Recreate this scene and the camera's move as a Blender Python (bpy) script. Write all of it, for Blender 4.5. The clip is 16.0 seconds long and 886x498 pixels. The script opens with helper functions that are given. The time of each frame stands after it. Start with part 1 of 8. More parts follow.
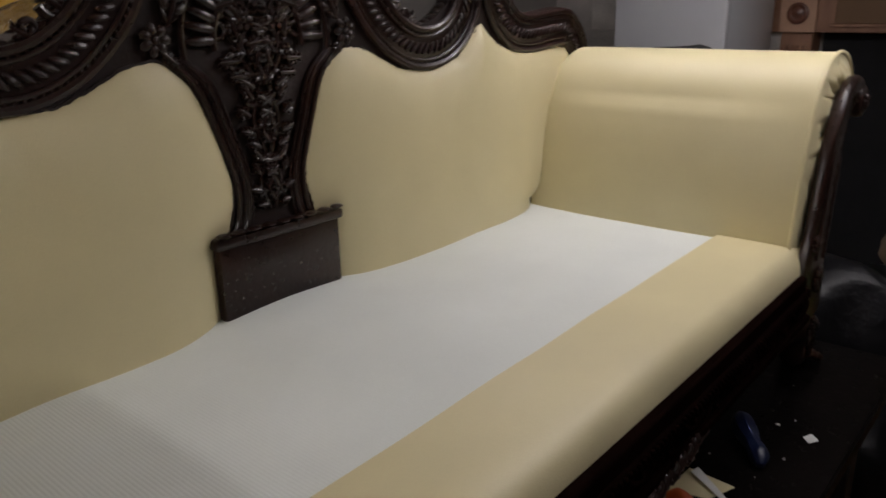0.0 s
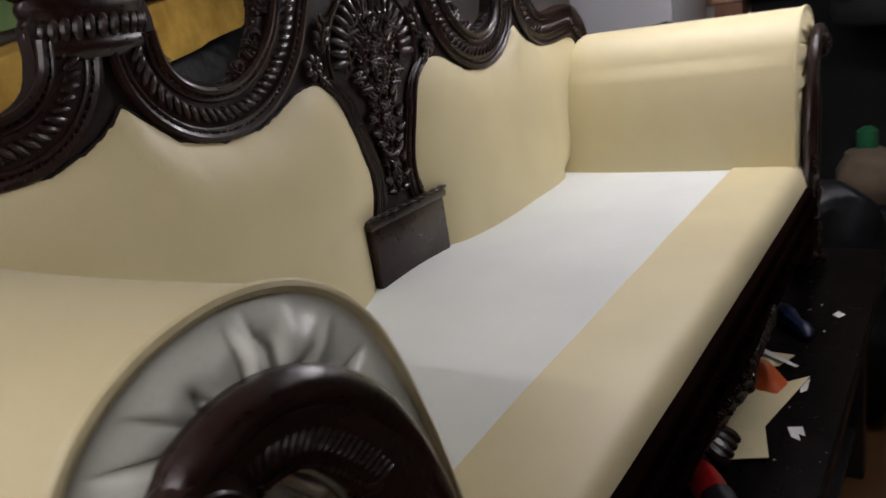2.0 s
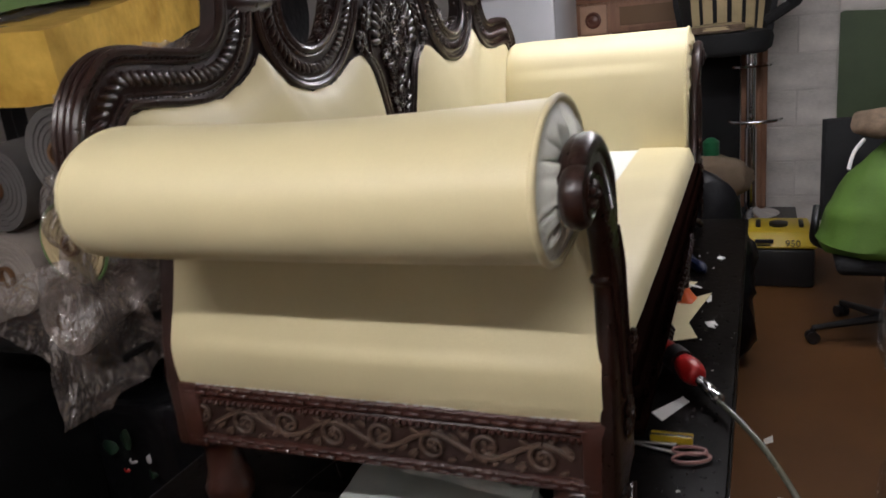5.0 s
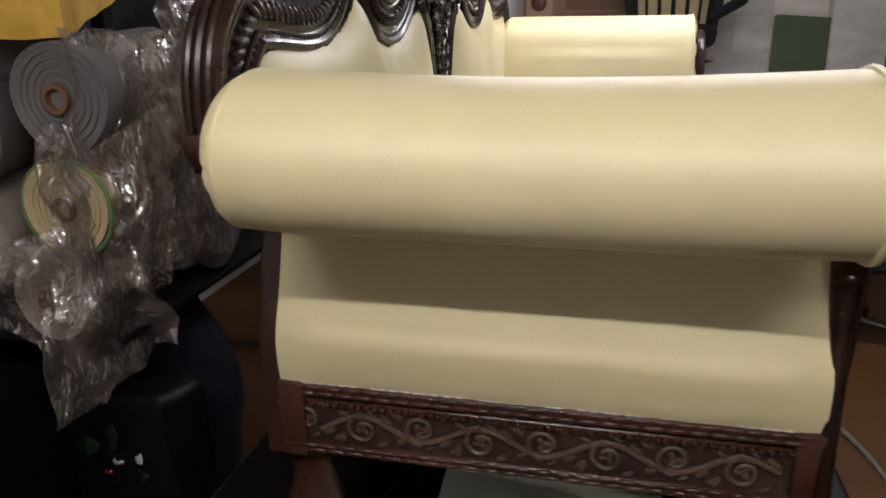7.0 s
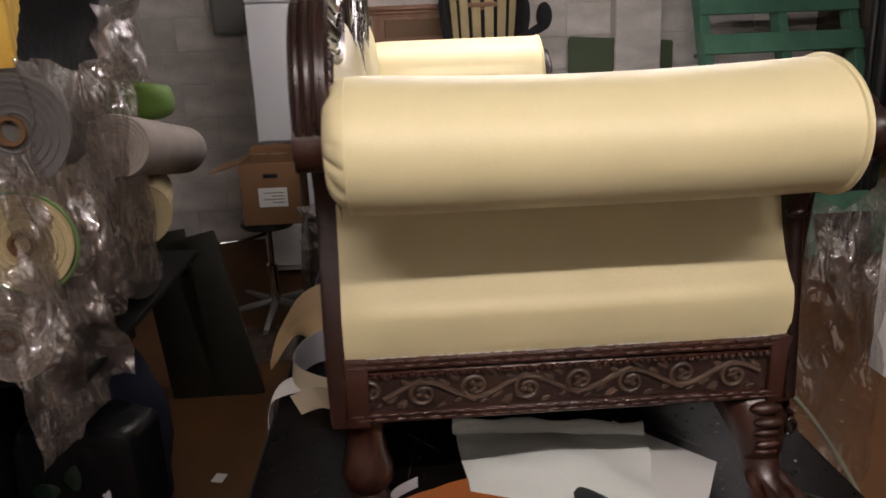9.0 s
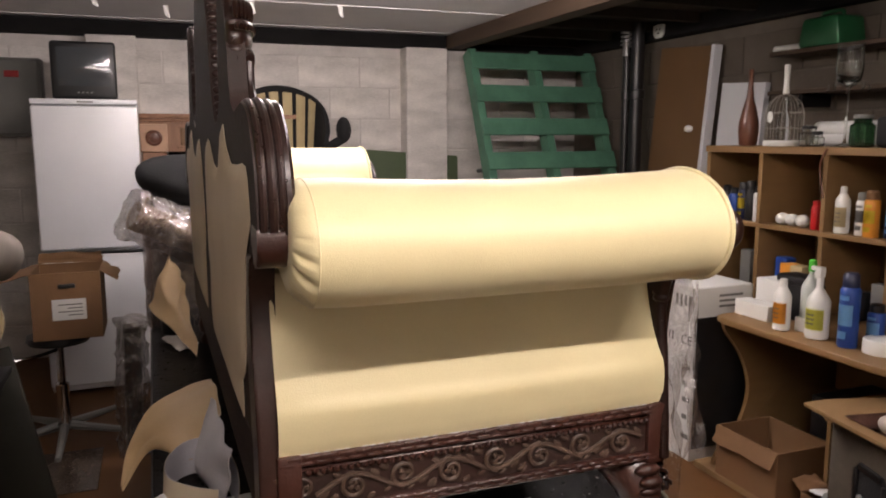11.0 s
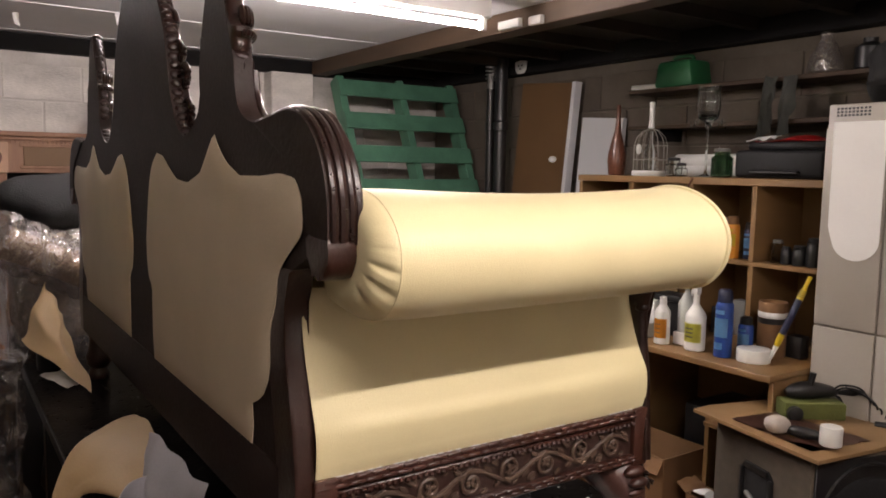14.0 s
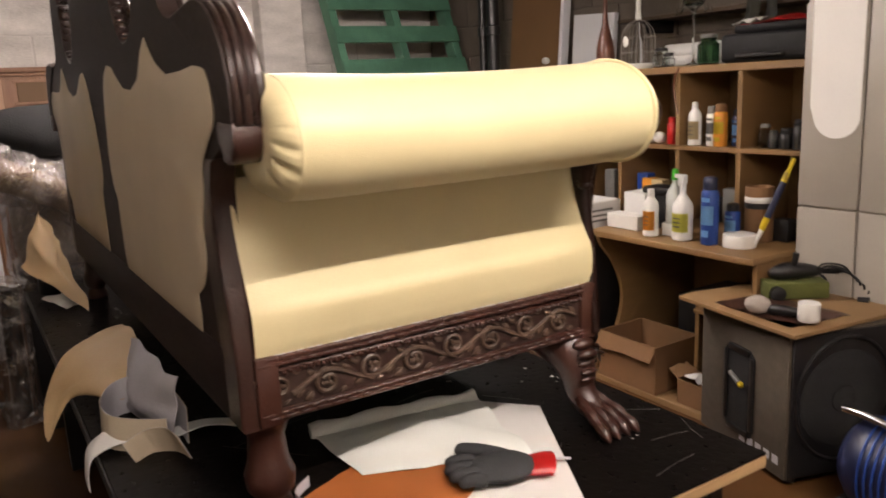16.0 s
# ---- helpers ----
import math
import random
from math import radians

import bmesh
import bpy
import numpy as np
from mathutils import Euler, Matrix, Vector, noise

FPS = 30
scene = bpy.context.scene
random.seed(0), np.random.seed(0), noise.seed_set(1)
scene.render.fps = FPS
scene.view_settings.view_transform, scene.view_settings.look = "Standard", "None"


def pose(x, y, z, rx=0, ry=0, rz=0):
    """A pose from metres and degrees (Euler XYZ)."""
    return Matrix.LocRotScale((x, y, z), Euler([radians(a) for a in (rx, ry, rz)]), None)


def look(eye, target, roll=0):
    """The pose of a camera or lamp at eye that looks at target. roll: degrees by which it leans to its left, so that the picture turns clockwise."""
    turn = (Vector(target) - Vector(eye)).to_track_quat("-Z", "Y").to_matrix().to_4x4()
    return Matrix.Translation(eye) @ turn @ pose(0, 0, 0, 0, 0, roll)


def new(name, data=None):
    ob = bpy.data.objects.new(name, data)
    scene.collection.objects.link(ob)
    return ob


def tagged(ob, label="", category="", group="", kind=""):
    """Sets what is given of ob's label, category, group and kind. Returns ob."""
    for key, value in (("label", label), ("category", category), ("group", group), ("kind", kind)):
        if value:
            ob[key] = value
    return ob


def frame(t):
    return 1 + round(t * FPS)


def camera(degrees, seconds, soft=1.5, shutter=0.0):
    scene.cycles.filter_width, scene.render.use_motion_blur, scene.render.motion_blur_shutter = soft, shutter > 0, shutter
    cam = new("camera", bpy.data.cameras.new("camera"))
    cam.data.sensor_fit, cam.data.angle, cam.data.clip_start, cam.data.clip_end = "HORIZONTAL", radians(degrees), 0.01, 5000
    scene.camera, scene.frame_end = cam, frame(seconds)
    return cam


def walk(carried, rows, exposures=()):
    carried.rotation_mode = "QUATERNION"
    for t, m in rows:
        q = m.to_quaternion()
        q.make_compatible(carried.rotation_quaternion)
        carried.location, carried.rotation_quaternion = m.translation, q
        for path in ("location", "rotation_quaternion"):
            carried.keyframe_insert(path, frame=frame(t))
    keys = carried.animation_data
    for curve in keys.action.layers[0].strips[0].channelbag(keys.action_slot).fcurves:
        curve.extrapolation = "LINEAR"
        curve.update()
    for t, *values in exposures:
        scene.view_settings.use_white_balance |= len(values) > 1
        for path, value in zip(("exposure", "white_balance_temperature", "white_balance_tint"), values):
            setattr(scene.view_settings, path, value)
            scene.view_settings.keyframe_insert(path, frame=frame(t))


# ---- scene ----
cam = camera(60.1, 16.0, 1.7, 0.5)
PATH = [
    (0, (0.148, -0.385, 1.522), (1.591, 0.859, 0.914), -1.1),
    (0.5, (0.108, -0.408, 1.504), (1.605, 0.794, 0.943), -3.8),
    (1, (-0.022, -0.398, 1.516), (1.396, 0.884, 0.928), -5.6),
    (1.5, (-0.164, -0.418, 1.532), (1.192, 0.927, 0.939), -7.2),
    (2, (-0.311, -0.321, 1.535), (1.235, 0.81, 0.957), -9.2),
    (2.5, (-0.401, -0.302, 1.529), (1.211, 0.75, 0.987), -7.2),
    (3, (-0.483, -0.332, 1.514), (1.161, 0.668, 0.966), -8.6),
    (3.5, (-0.571, -0.341, 1.502), (1.082, 0.638, 0.949), -8.7),
    (4, (-0.638, -0.317, 1.501), (1.049, 0.605, 0.949), -7.1),
    (4.5, (-0.764, -0.248, 1.493), (0.98, 0.576, 0.963), -5.9),
    (5, (-0.889, -0.183, 1.484), (0.876, 0.583, 0.939), -6.0),
    (5.2, (-0.921, -0.160, 1.475), (0.838, 0.605, 0.909), -4.7),
    (7.3, (-0.870, 0.331, 1.467), (1.003, 0.708, 0.874), -0.9),
    (7.5, (-0.884, 0.379, 1.46), (1.003, 0.692, 0.877), -0.6),
    (7.8, (-0.905, 0.425, 1.448), (0.99, 0.546, 0.821), 1.8),
    (8, (-0.918, 0.436, 1.443), (0.983, 0.491, 0.822), 1.5),
    (8.2, (-0.945, 0.449, 1.446), (0.963, 0.479, 0.848), 0.0),
    (10.3, (-1.216, 0.837, 1.462), (0.660, 0.328, 1.040), -3.2),
    (10.5, (-1.186, 0.843, 1.449), (0.67, 0.218, 1.043), -2.8),
    (11, (-1.117, 0.851, 1.457), (0.733, 0.15, 1.166), -0.1),
    (11.5, (-1.075, 0.933, 1.454), (0.729, 0.109, 1.191), 1.3),
    (12, (-1.05, 1.029, 1.462), (0.693, 0.094, 1.167), 1.2),
    (12.5, (-1.03, 1.058, 1.458), (0.673, 0.039, 1.212), 0.2),
    (13, (-1.016, 1.092, 1.45), (0.668, 0.041, 1.207), 1.3),
    (13.5, (-0.998, 1.116, 1.452), (0.664, 0.026, 1.234), 1.2),
    (14, (-0.984, 1.139, 1.429), (0.667, 0.03, 1.22), 1.0),
    (14.5, (-0.978, 1.148, 1.397), (0.674, 0.053, 1.125), 1.2),
    (15, (-0.981, 1.142, 1.375), (0.671, 0.064, 1.044), 0.6),
    (15.5, (-1.021, 1.113, 1.37), (0.642, 0.066, 0.998), -0.6),
    (16, (-1.103, 1.034, 1.371), (0.556, -0.002, 0.957), -2.8),
]
EXPOSURES = [(0.0, -1.30, 6300, 19), (1.5, -1.0, 6120, 20), (3.5, -0.66, 6100, 20), (5.0, -0.40, 6080, 17), (7.5, -0.4, 6250, 16), (8.0, -0.38, 6350, 18), (10.5, 0.20, 6950, 23), (11.0, 0.33, 6850, 24), (12.5, 0.29, 6900, 23), (14.0, 0.36, 6850, 23), (15.0, 0.53, 7000, 24), (16.0, 0.62, 7170, 23)]
walk(cam, [(t, look(eye, target, roll)) for t, eye, target, roll in PATH], EXPOSURES)

# ---- light ----
world = bpy.data.worlds.new("room_air")
world.use_nodes = True
world.node_tree.nodes["Background"].inputs[0].default_value = (0.55, 0.6, 0.7, 1)
world.node_tree.nodes["Background"].inputs[1].default_value = 0.004
scene.world = world
scene.view_settings.exposure = 0.0


# two bare fluorescent tubes along y: x, y, z, length, glow
TUBES = [(-1.08, 0.30, 2.10, 1.8, 128.0), (1.86, -0.05, 2.07, 1.8, 142.0)]


# ---- materials ----
def mat(name, colour, rough=0.6, metal=0.0, vary=0.15, scale=6.0, fine=90.0, bump=0.0, coat=0.0, second=None, stretch=(1, 1, 1), spread=0.0, bump_scale=None, sheen=0.0, grain_rough=0.08, gloss=0.5):
    m = bpy.data.materials.new(name)
    m.use_nodes = True
    nt = m.node_tree
    b = nt.nodes["Principled BSDF"]
    b.inputs["Metallic"].default_value = metal
    b.inputs["Specular IOR Level"].default_value = gloss
    b.inputs["Coat Weight"].default_value = coat
    b.inputs["Coat Roughness"].default_value = 0.15
    b.inputs["Sheen Weight"].default_value = sheen
    tc = nt.nodes.new("ShaderNodeTexCoord")
    mp = nt.nodes.new("ShaderNodeMapping")
    mp.inputs["Scale"].default_value = stretch
    nt.links.new(tc.outputs["Object"], mp.inputs[0])
    n1 = nt.nodes.new("ShaderNodeTexNoise")
    n1.inputs["Scale"].default_value = scale
    n1.inputs["Detail"].default_value = 4
    n2 = nt.nodes.new("ShaderNodeTexNoise")
    n2.inputs["Scale"].default_value = fine
    n2.inputs["Detail"].default_value = 3
    nt.links.new(mp.outputs[0], n1.inputs[0])
    nt.links.new(mp.outputs[0], n2.inputs[0])
    dark = second or tuple(c * (1 - 2.2 * vary) for c in colour)
    light = tuple(min(1, c * (1 + vary)) for c in colour)
    ramp = nt.nodes.new("ShaderNodeMix")
    ramp.data_type = "RGBA"
    ramp.inputs[6].default_value = (*[max(0, c) for c in dark], 1)
    ramp.inputs[7].default_value = (*light, 1)
    mixv = nt.nodes.new("ShaderNodeMath")
    mixv.operation = "MULTIPLY_ADD"
    nt.links.new(n2.outputs[0], mixv.inputs[0])
    mixv.inputs[1].default_value = 0.5
    add = nt.nodes.new("ShaderNodeMath")
    add.operation = "MULTIPLY_ADD"
    nt.links.new(n1.outputs[0], add.inputs[0])
    add.inputs[1].default_value = 1.6
    add.inputs[2].default_value = -0.55
    nt.links.new(add.outputs[0], mixv.inputs[2])
    if spread:
        info = nt.nodes.new("ShaderNodeObjectInfo")
        sp = nt.nodes.new("ShaderNodeMath")
        sp.operation = "MULTIPLY_ADD"
        nt.links.new(info.outputs["Random"], sp.inputs[0])
        sp.inputs[1].default_value = spread
        nt.links.new(mixv.outputs[0], sp.inputs[2])
        last = sp
    else:
        last = mixv
    last.use_clamp = True
    nt.links.new(last.outputs[0], ramp.inputs[0])
    nt.links.new(ramp.outputs[2], b.inputs["Base Color"])
    rr = nt.nodes.new("ShaderNodeMath")
    rr.operation = "MULTIPLY_ADD"
    nt.links.new(n2.outputs[0], rr.inputs[0])
    rr.inputs[1].default_value = grain_rough * 2
    rr.inputs[2].default_value = rough - grain_rough
    rr.use_clamp = True
    nt.links.new(rr.outputs[0], b.inputs["Roughness"])
    if bump:
        bp = nt.nodes.new("ShaderNodeBump")
        bp.inputs["Strength"].default_value = bump
        bp.inputs["Distance"].default_value = 0.004
        src = n2
        if bump_scale:
            src = nt.nodes.new("ShaderNodeTexNoise")
            src.inputs["Scale"].default_value = bump_scale
            nt.links.new(mp.outputs[0], src.inputs[0])
        nt.links.new(src.outputs[0], bp.inputs["Height"])
        nt.links.new(bp.outputs[0], b.inputs["Normal"])
    return m


def glass_mat(name, colour, rough=0.03):
    m = bpy.data.materials.new(name)
    m.use_nodes = True
    b = m.node_tree.nodes["Principled BSDF"]
    b.inputs["Base Color"].default_value = (*colour, 1)
    b.inputs["Roughness"].default_value = rough
    b.inputs["Transmission Weight"].default_value = 1.0
    b.inputs["IOR"].default_value = 1.45
    return m


def film_mat(name, colour, clear=0.72):
    """Thin clear plastic: partly see-through, milky in the folds, with sharp glints."""
    m = bpy.data.materials.new(name)
    m.use_nodes = True
    nt = m.node_tree
    b = nt.nodes["Principled BSDF"]
    b.inputs["Base Color"].default_value = (*colour, 1)
    b.inputs["Roughness"].default_value = 0.16
    b.inputs["Specular IOR Level"].default_value = 0.8
    tr = nt.nodes.new("ShaderNodeBsdfTransparent")
    tr.inputs[0].default_value = (0.94, 0.92, 0.91, 1)
    milk = nt.nodes.new("ShaderNodeTexNoise")
    milk.inputs["Scale"].default_value = 5
    milk.inputs["Detail"].default_value = 3
    mr = nt.nodes.new("ShaderNodeMapRange")
    mr.inputs[1].default_value, mr.inputs[2].default_value = 0.35, 0.68
    mr.inputs[3].default_value, mr.inputs[4].default_value = clear + 0.14, clear - 0.26
    nt.links.new(milk.outputs[0], mr.inputs[0])
    mx = nt.nodes.new("ShaderNodeMixShader")
    nt.links.new(mr.outputs[0], mx.inputs[0])
    nt.links.new(b.outputs[0], mx.inputs[1])
    nt.links.new(tr.outputs[0], mx.inputs[2])
    shine = nt.nodes.new("ShaderNodeBsdfGlossy")
    shine.inputs["Roughness"].default_value = 0.07
    top = nt.nodes.new("ShaderNodeMixShader")
    top.inputs[0].default_value = 0.27
    nt.links.new(mx.outputs[0], top.inputs[1])
    nt.links.new(shine.outputs[0], top.inputs[2])
    nt.links.new(top.outputs[0], nt.nodes["Material Output"].inputs[0])
    tc = nt.nodes.new("ShaderNodeTexCoord")
    mp = nt.nodes.new("ShaderNodeMapping")
    mp.inputs["Scale"].default_value = (1.0, 1.0, 0.45)
    nt.links.new(tc.outputs["Object"], mp.inputs[0])
    n2 = nt.nodes.new("ShaderNodeTexNoise")
    n2.inputs["Scale"].default_value = 19
    n2.inputs["Distortion"].default_value = 2.2
    n2.inputs["Detail"].default_value = 1.0
    nt.links.new(mp.outputs[0], n2.inputs[0])
    bp = nt.nodes.new("ShaderNodeBump")
    bp.inputs["Strength"].default_value = 1.0
    bp.inputs["Distance"].default_value = 0.024
    nt.links.new(n2.outputs[0], bp.inputs["Height"])
    nt.links.new(bp.outputs[0], shine.inputs["Normal"])
    return m


def glow_mat(name, colour, strength):
    m = bpy.data.materials.new(name)
    m.use_nodes = True
    b = m.node_tree.nodes["Principled BSDF"]
    b.inputs["Base Color"].default_value = (0.8, 0.8, 0.8, 1)
    b.inputs["Emission Color"].default_value = (*colour, 1)
    b.inputs["Emission Strength"].default_value = strength
    return m


LEATHER = mat("cream_leather", (0.683, 0.603, 0.354), 0.44, 0, 0.04, 5, 260, 0.10, bump_scale=420, sheen=0.08)
LEATHER_DULL = mat("tan_leather", (0.58, 0.49, 0.36), 0.55, 0, 0.06, 5, 200, 0.12)
OFFCUT = mat("tan_offcut", (0.50, 0.35, 0.19), 0.5, 0, 0.08, 5, 200, 0.12)
SUEDE = mat("leather_underside", (0.49, 0.48, 0.515), 0.85, 0, 0.08, 6, 160, 0.2)
LINING = mat("white_lining", (0.765, 0.80, 0.765), 0.85, 0, 0.04, 4, 200, 0.15)
# leather lightened in colour to stand for light on the near roll end
PLEAT_LIT = mat("lightened_leather", (0.86, 0.88, 0.79), 0.30, 0, 0.05, 8, 200, 0.10)
WOOD = mat("dark_mahogany", (0.018, 0.0062, 0.0040), 0.30, 0, 0.25, 9, 120, 0.2, coat=0.14, gloss=0.36)
WOOD_RED = mat("red_mahogany", (0.043, 0.0135, 0.0085), 0.36, 0, 0.25, 10, 140, 0.2, coat=0.2)
VINE = mat("dusty_carved_relief", (0.085, 0.052, 0.036), 0.45, 0, 0.3, 14, 140, 0.25, coat=0.1)
WOOD_EDGE = mat("brown_mahogany", (0.028, 0.0095, 0.0062), 0.36, 0, 0.25, 10, 140, 0.2, coat=0.15)
RAIL_GROUND = mat("dark_red_mahogany", (0.030, 0.012, 0.008), 0.5, 0, 0.25, 10, 140, 0.2, coat=0.08)
# mahogany turned near black and glossless for the shade on the front rail
WOOD_SHADED = mat("shaded_mahogany", (0.006, 0.0026, 0.002), 0.9, 0, 0.25, 9, 120, 0.2, coat=0.0, gloss=0.0)
WOOD_BACK = mat("dull_dark_wood", (0.020, 0.0105, 0.0085), 0.6, 0, 0.25, 8, 110, 0.2, gloss=0.28)
BENCH = mat("black_bench_top", (0.0028, 0.0022, 0.0020), 0.3, 0, 0.3, 5, 60, 0.2, second=(0.005, 0.004, 0.0035), gloss=0.04)
PLY = mat("plywood_edge", (0.46, 0.30, 0.15), 0.6, 0, 0.15, 4, 50, 0.1, stretch=(1, 1, 12))
FLOOR = mat("brown_hardboard", (0.105, 0.044, 0.012), 0.62, 0, 0.16, 2.2, 60, 0.08, gloss=0.3)
BLOCK = mat("painted_block", (0.70, 0.66, 0.62), 0.8, 0, 0.19, 3, 40, 0.8, spread=0.14, stretch=(1, 1, 3))
# side wall block and mortar: grey-brown, lowered further to carry the wall's shade
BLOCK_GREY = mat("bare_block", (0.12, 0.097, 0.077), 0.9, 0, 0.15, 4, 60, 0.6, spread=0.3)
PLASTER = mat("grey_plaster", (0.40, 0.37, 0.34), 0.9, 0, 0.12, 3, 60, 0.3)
MORTAR_GREY = mat("darkened_mortar", (0.135, 0.112, 0.09), 0.95, 0, 0.12, 6, 90, 0.4)
MORTAR = mat("mortar", (0.66, 0.62, 0.585), 0.95, 0, 0.12, 6, 90, 0.4)
CEIL = mat("ceiling_board", (0.80, 0.80, 0.82), 0.8, 0, 0.08, 1.5, 50, 0.1)
BEAM = mat("dark_beam", (0.010, 0.009, 0.009), 0.8, 0, 0.25, 5, 60, 0.3, gloss=0.2)
SOFFIT = mat("shaded_soffit", (0.035, 0.028, 0.022), 0.85, 0, 0.2, 4, 60, 0.2, gloss=0.2)
JOIST = mat("joist_wood", (0.075, 0.045, 0.026), 0.7, 0, 0.18, 4, 60, 0.2, stretch=(0.3, 4, 4))
BEECH = mat("beech_laminate", (0.225, 0.126, 0.050), 0.5, 0, 0.07, 3, 90, 0.05, stretch=(1, 1, 6))
MDF = mat("ply_board", (0.245, 0.145, 0.064), 0.6, 0, 0.1, 4, 90, 0.1)
CARD = mat("cardboard", (0.19, 0.097, 0.042), 0.85, 0, 0.08, 5, 80, 0.2)
GREY_CARPET = mat("grey_speaker_carpet", (0.078, 0.062, 0.045), 0.95, 0, 0.12, 30, 250, 0.7)
BLACK = mat("black_plastic", (0.012, 0.012, 0.013), 0.38, 0, 0.2, 8, 120, 0.1)
PRINTER_BLACK = mat("matt_black_casing", (0.008, 0.008, 0.009), 0.55, 0, 0.2, 8, 120, 0.1, gloss=0.2)
BLACK_CLOTH = mat("black_cloth", (0.010, 0.010, 0.011), 0.9, 0, 0.2, 8, 150, 0.4)
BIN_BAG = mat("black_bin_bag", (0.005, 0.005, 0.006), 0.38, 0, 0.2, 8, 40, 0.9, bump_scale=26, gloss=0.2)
WHITE_ENAMEL = mat("white_enamel", (0.74, 0.75, 0.78), 0.24, 0, 0.03, 3, 8, 0.0, grain_rough=0.03)
BEIGE_METAL = mat("beige_metal", (0.33, 0.30, 0.262), 0.45, 0, 0.05, 3, 90, 0.03)
GREY_METAL = mat("grey_metal", (0.20, 0.20, 0.19), 0.5, 0.2, 0.1, 4, 70, 0.05)
SCREEN = mat("tube_screen", (0.05, 0.055, 0.06), 0.08, 0, 0.05, 2, 40, 0, grain_rough=0.02)
CHROME = mat("chrome", (0.75, 0.75, 0.76), 0.14, 1.0, 0.04, 5, 60, 0, grain_rough=0.04)
STEEL = mat("brushed_steel", (0.5, 0.5, 0.5), 0.35, 1.0, 0.08, 10, 150, 0.05)
GREEN_PAINT = mat("green_paint", (0.075, 0.21, 0.135), 0.6, 0, 0.15, 6, 60, 0.2, second=(0.045, 0.13, 0.085))
OLIVE = mat("olive_board", (0.07, 0.10, 0.05), 0.7, 0, 0.12, 3, 70, 0.1)
GREEN_BAG = mat("lime_green_cloth", (0.08, 0.165, 0.018), 0.75, 0, 0.12, 6, 120, 0.3)
GREEN_PLASTIC = mat("green_plastic", (0.015, 0.13, 0.05), 0.4, 0, 0.1, 6, 90, 0.05)
FOAM_YELLOW = mat("yellow_foam", (0.80, 0.52, 0.10), 0.9, 0, 0.10, 9, 40, 0.9, second=(0.46, 0.25, 0.025), bump_scale=35)
FOAM_GREEN = mat("green_foam", (0.13, 0.22, 0.075), 0.9, 0, 0.1, 10, 90, 0.4)
FOAM_SPONGE = mat("sponge_green", (0.105, 0.12, 0.030), 0.9, 0, 0.1, 20, 150, 0.6)
ROLL_GREY = mat("grey_fabric_roll", (0.15, 0.14, 0.135), 0.9, 0, 0.12, 8, 150, 0.4)
ROLL_PALE = mat("pale_fabric_roll", (0.42, 0.37, 0.33), 0.85, 0, 0.1, 8, 150, 0.3)
ROLL_CREAM = mat("cream_fabric_roll", (0.55, 0.45, 0.26), 0.85, 0, 0.1, 8, 150, 0.3)
FILM = film_mat("clear_plastic_film", (0.33, 0.275, 0.25), 0.68)
FILM_THIN = film_mat("thin_plastic_film", (0.36, 0.33, 0.32), 0.82)
PAPER = mat("white_paper", (0.74, 0.74, 0.72), 0.75, 0, 0.03, 4, 120, 0.05)
RUST = mat("rust_orange_sheet", (0.40, 0.12, 0.03), 0.6, 0, 0.08, 6, 120, 0.1)
ORANGE = mat("orange_plastic", (0.62, 0.11, 0.02), 0.5, 0, 0.08, 6, 90, 0.05)
RED = mat("red_plastic", (0.42, 0.012, 0.012), 0.35, 0, 0.1, 8, 90, 0.05)
BLUE = mat("blue_plastic", (0.012, 0.055, 0.26), 0.35, 0, 0.12, 8, 90, 0.05)
NAVY = mat("navy_plastic", (0.008, 0.014, 0.05), 0.4, 0, 0.15, 8, 90, 0.1)
YELLOW = mat("yellow_plastic", (0.58, 0.42, 0.02), 0.4, 0, 0.06, 8, 90, 0.03)
WHITE_PLASTIC = mat("white_plastic", (0.72, 0.72, 0.69), 0.38, 0, 0.03, 8, 90, 0.02)
PINK = mat("pink_grip", (0.36, 0.17, 0.15), 0.5, 0, 0.06, 8, 90, 0.03)
GLOVE_GREY = mat("dark_glove_coating", (0.022, 0.024, 0.027), 0.75, 0, 0.15, 20, 260, 0.5)
PINE = mat("stripped_pine", (0.30, 0.15, 0.085), 0.55, 0, 0.15, 4, 70, 0.1, stretch=(1, 6, 1))
DOOR_BROWN = mat("brown_hardboard_sheet", (0.17, 0.088, 0.036), 0.6, 0, 0.08, 2, 60, 0.05)
TERRACOTTA = mat("brown_bottle", (0.13, 0.045, 0.025), 0.3, 0, 0.1, 8, 90, 0.03)
GLASS = glass_mat("clear_glass", (0.93, 0.96, 0.95))
GLASS_GREEN = glass_mat("green_glass", (0.16, 0.30, 0.19))
STRIPE = mat("striped_cushion", (0.50, 0.40, 0.22), 0.85, 0, 0.1, 8, 120, 0.3)
SHELL = mat("mottled_brown_cloth", (0.16, 0.11, 0.07), 0.85, 0, 0.3, 24, 120, 0.4)
TUBE_GLOW = [glow_mat("lit_tube", (1.0, 0.955, 0.87), TUBES[0][4]), glow_mat("lit_tube_far", (1.0, 0.97, 0.92), TUBES[1][4])]

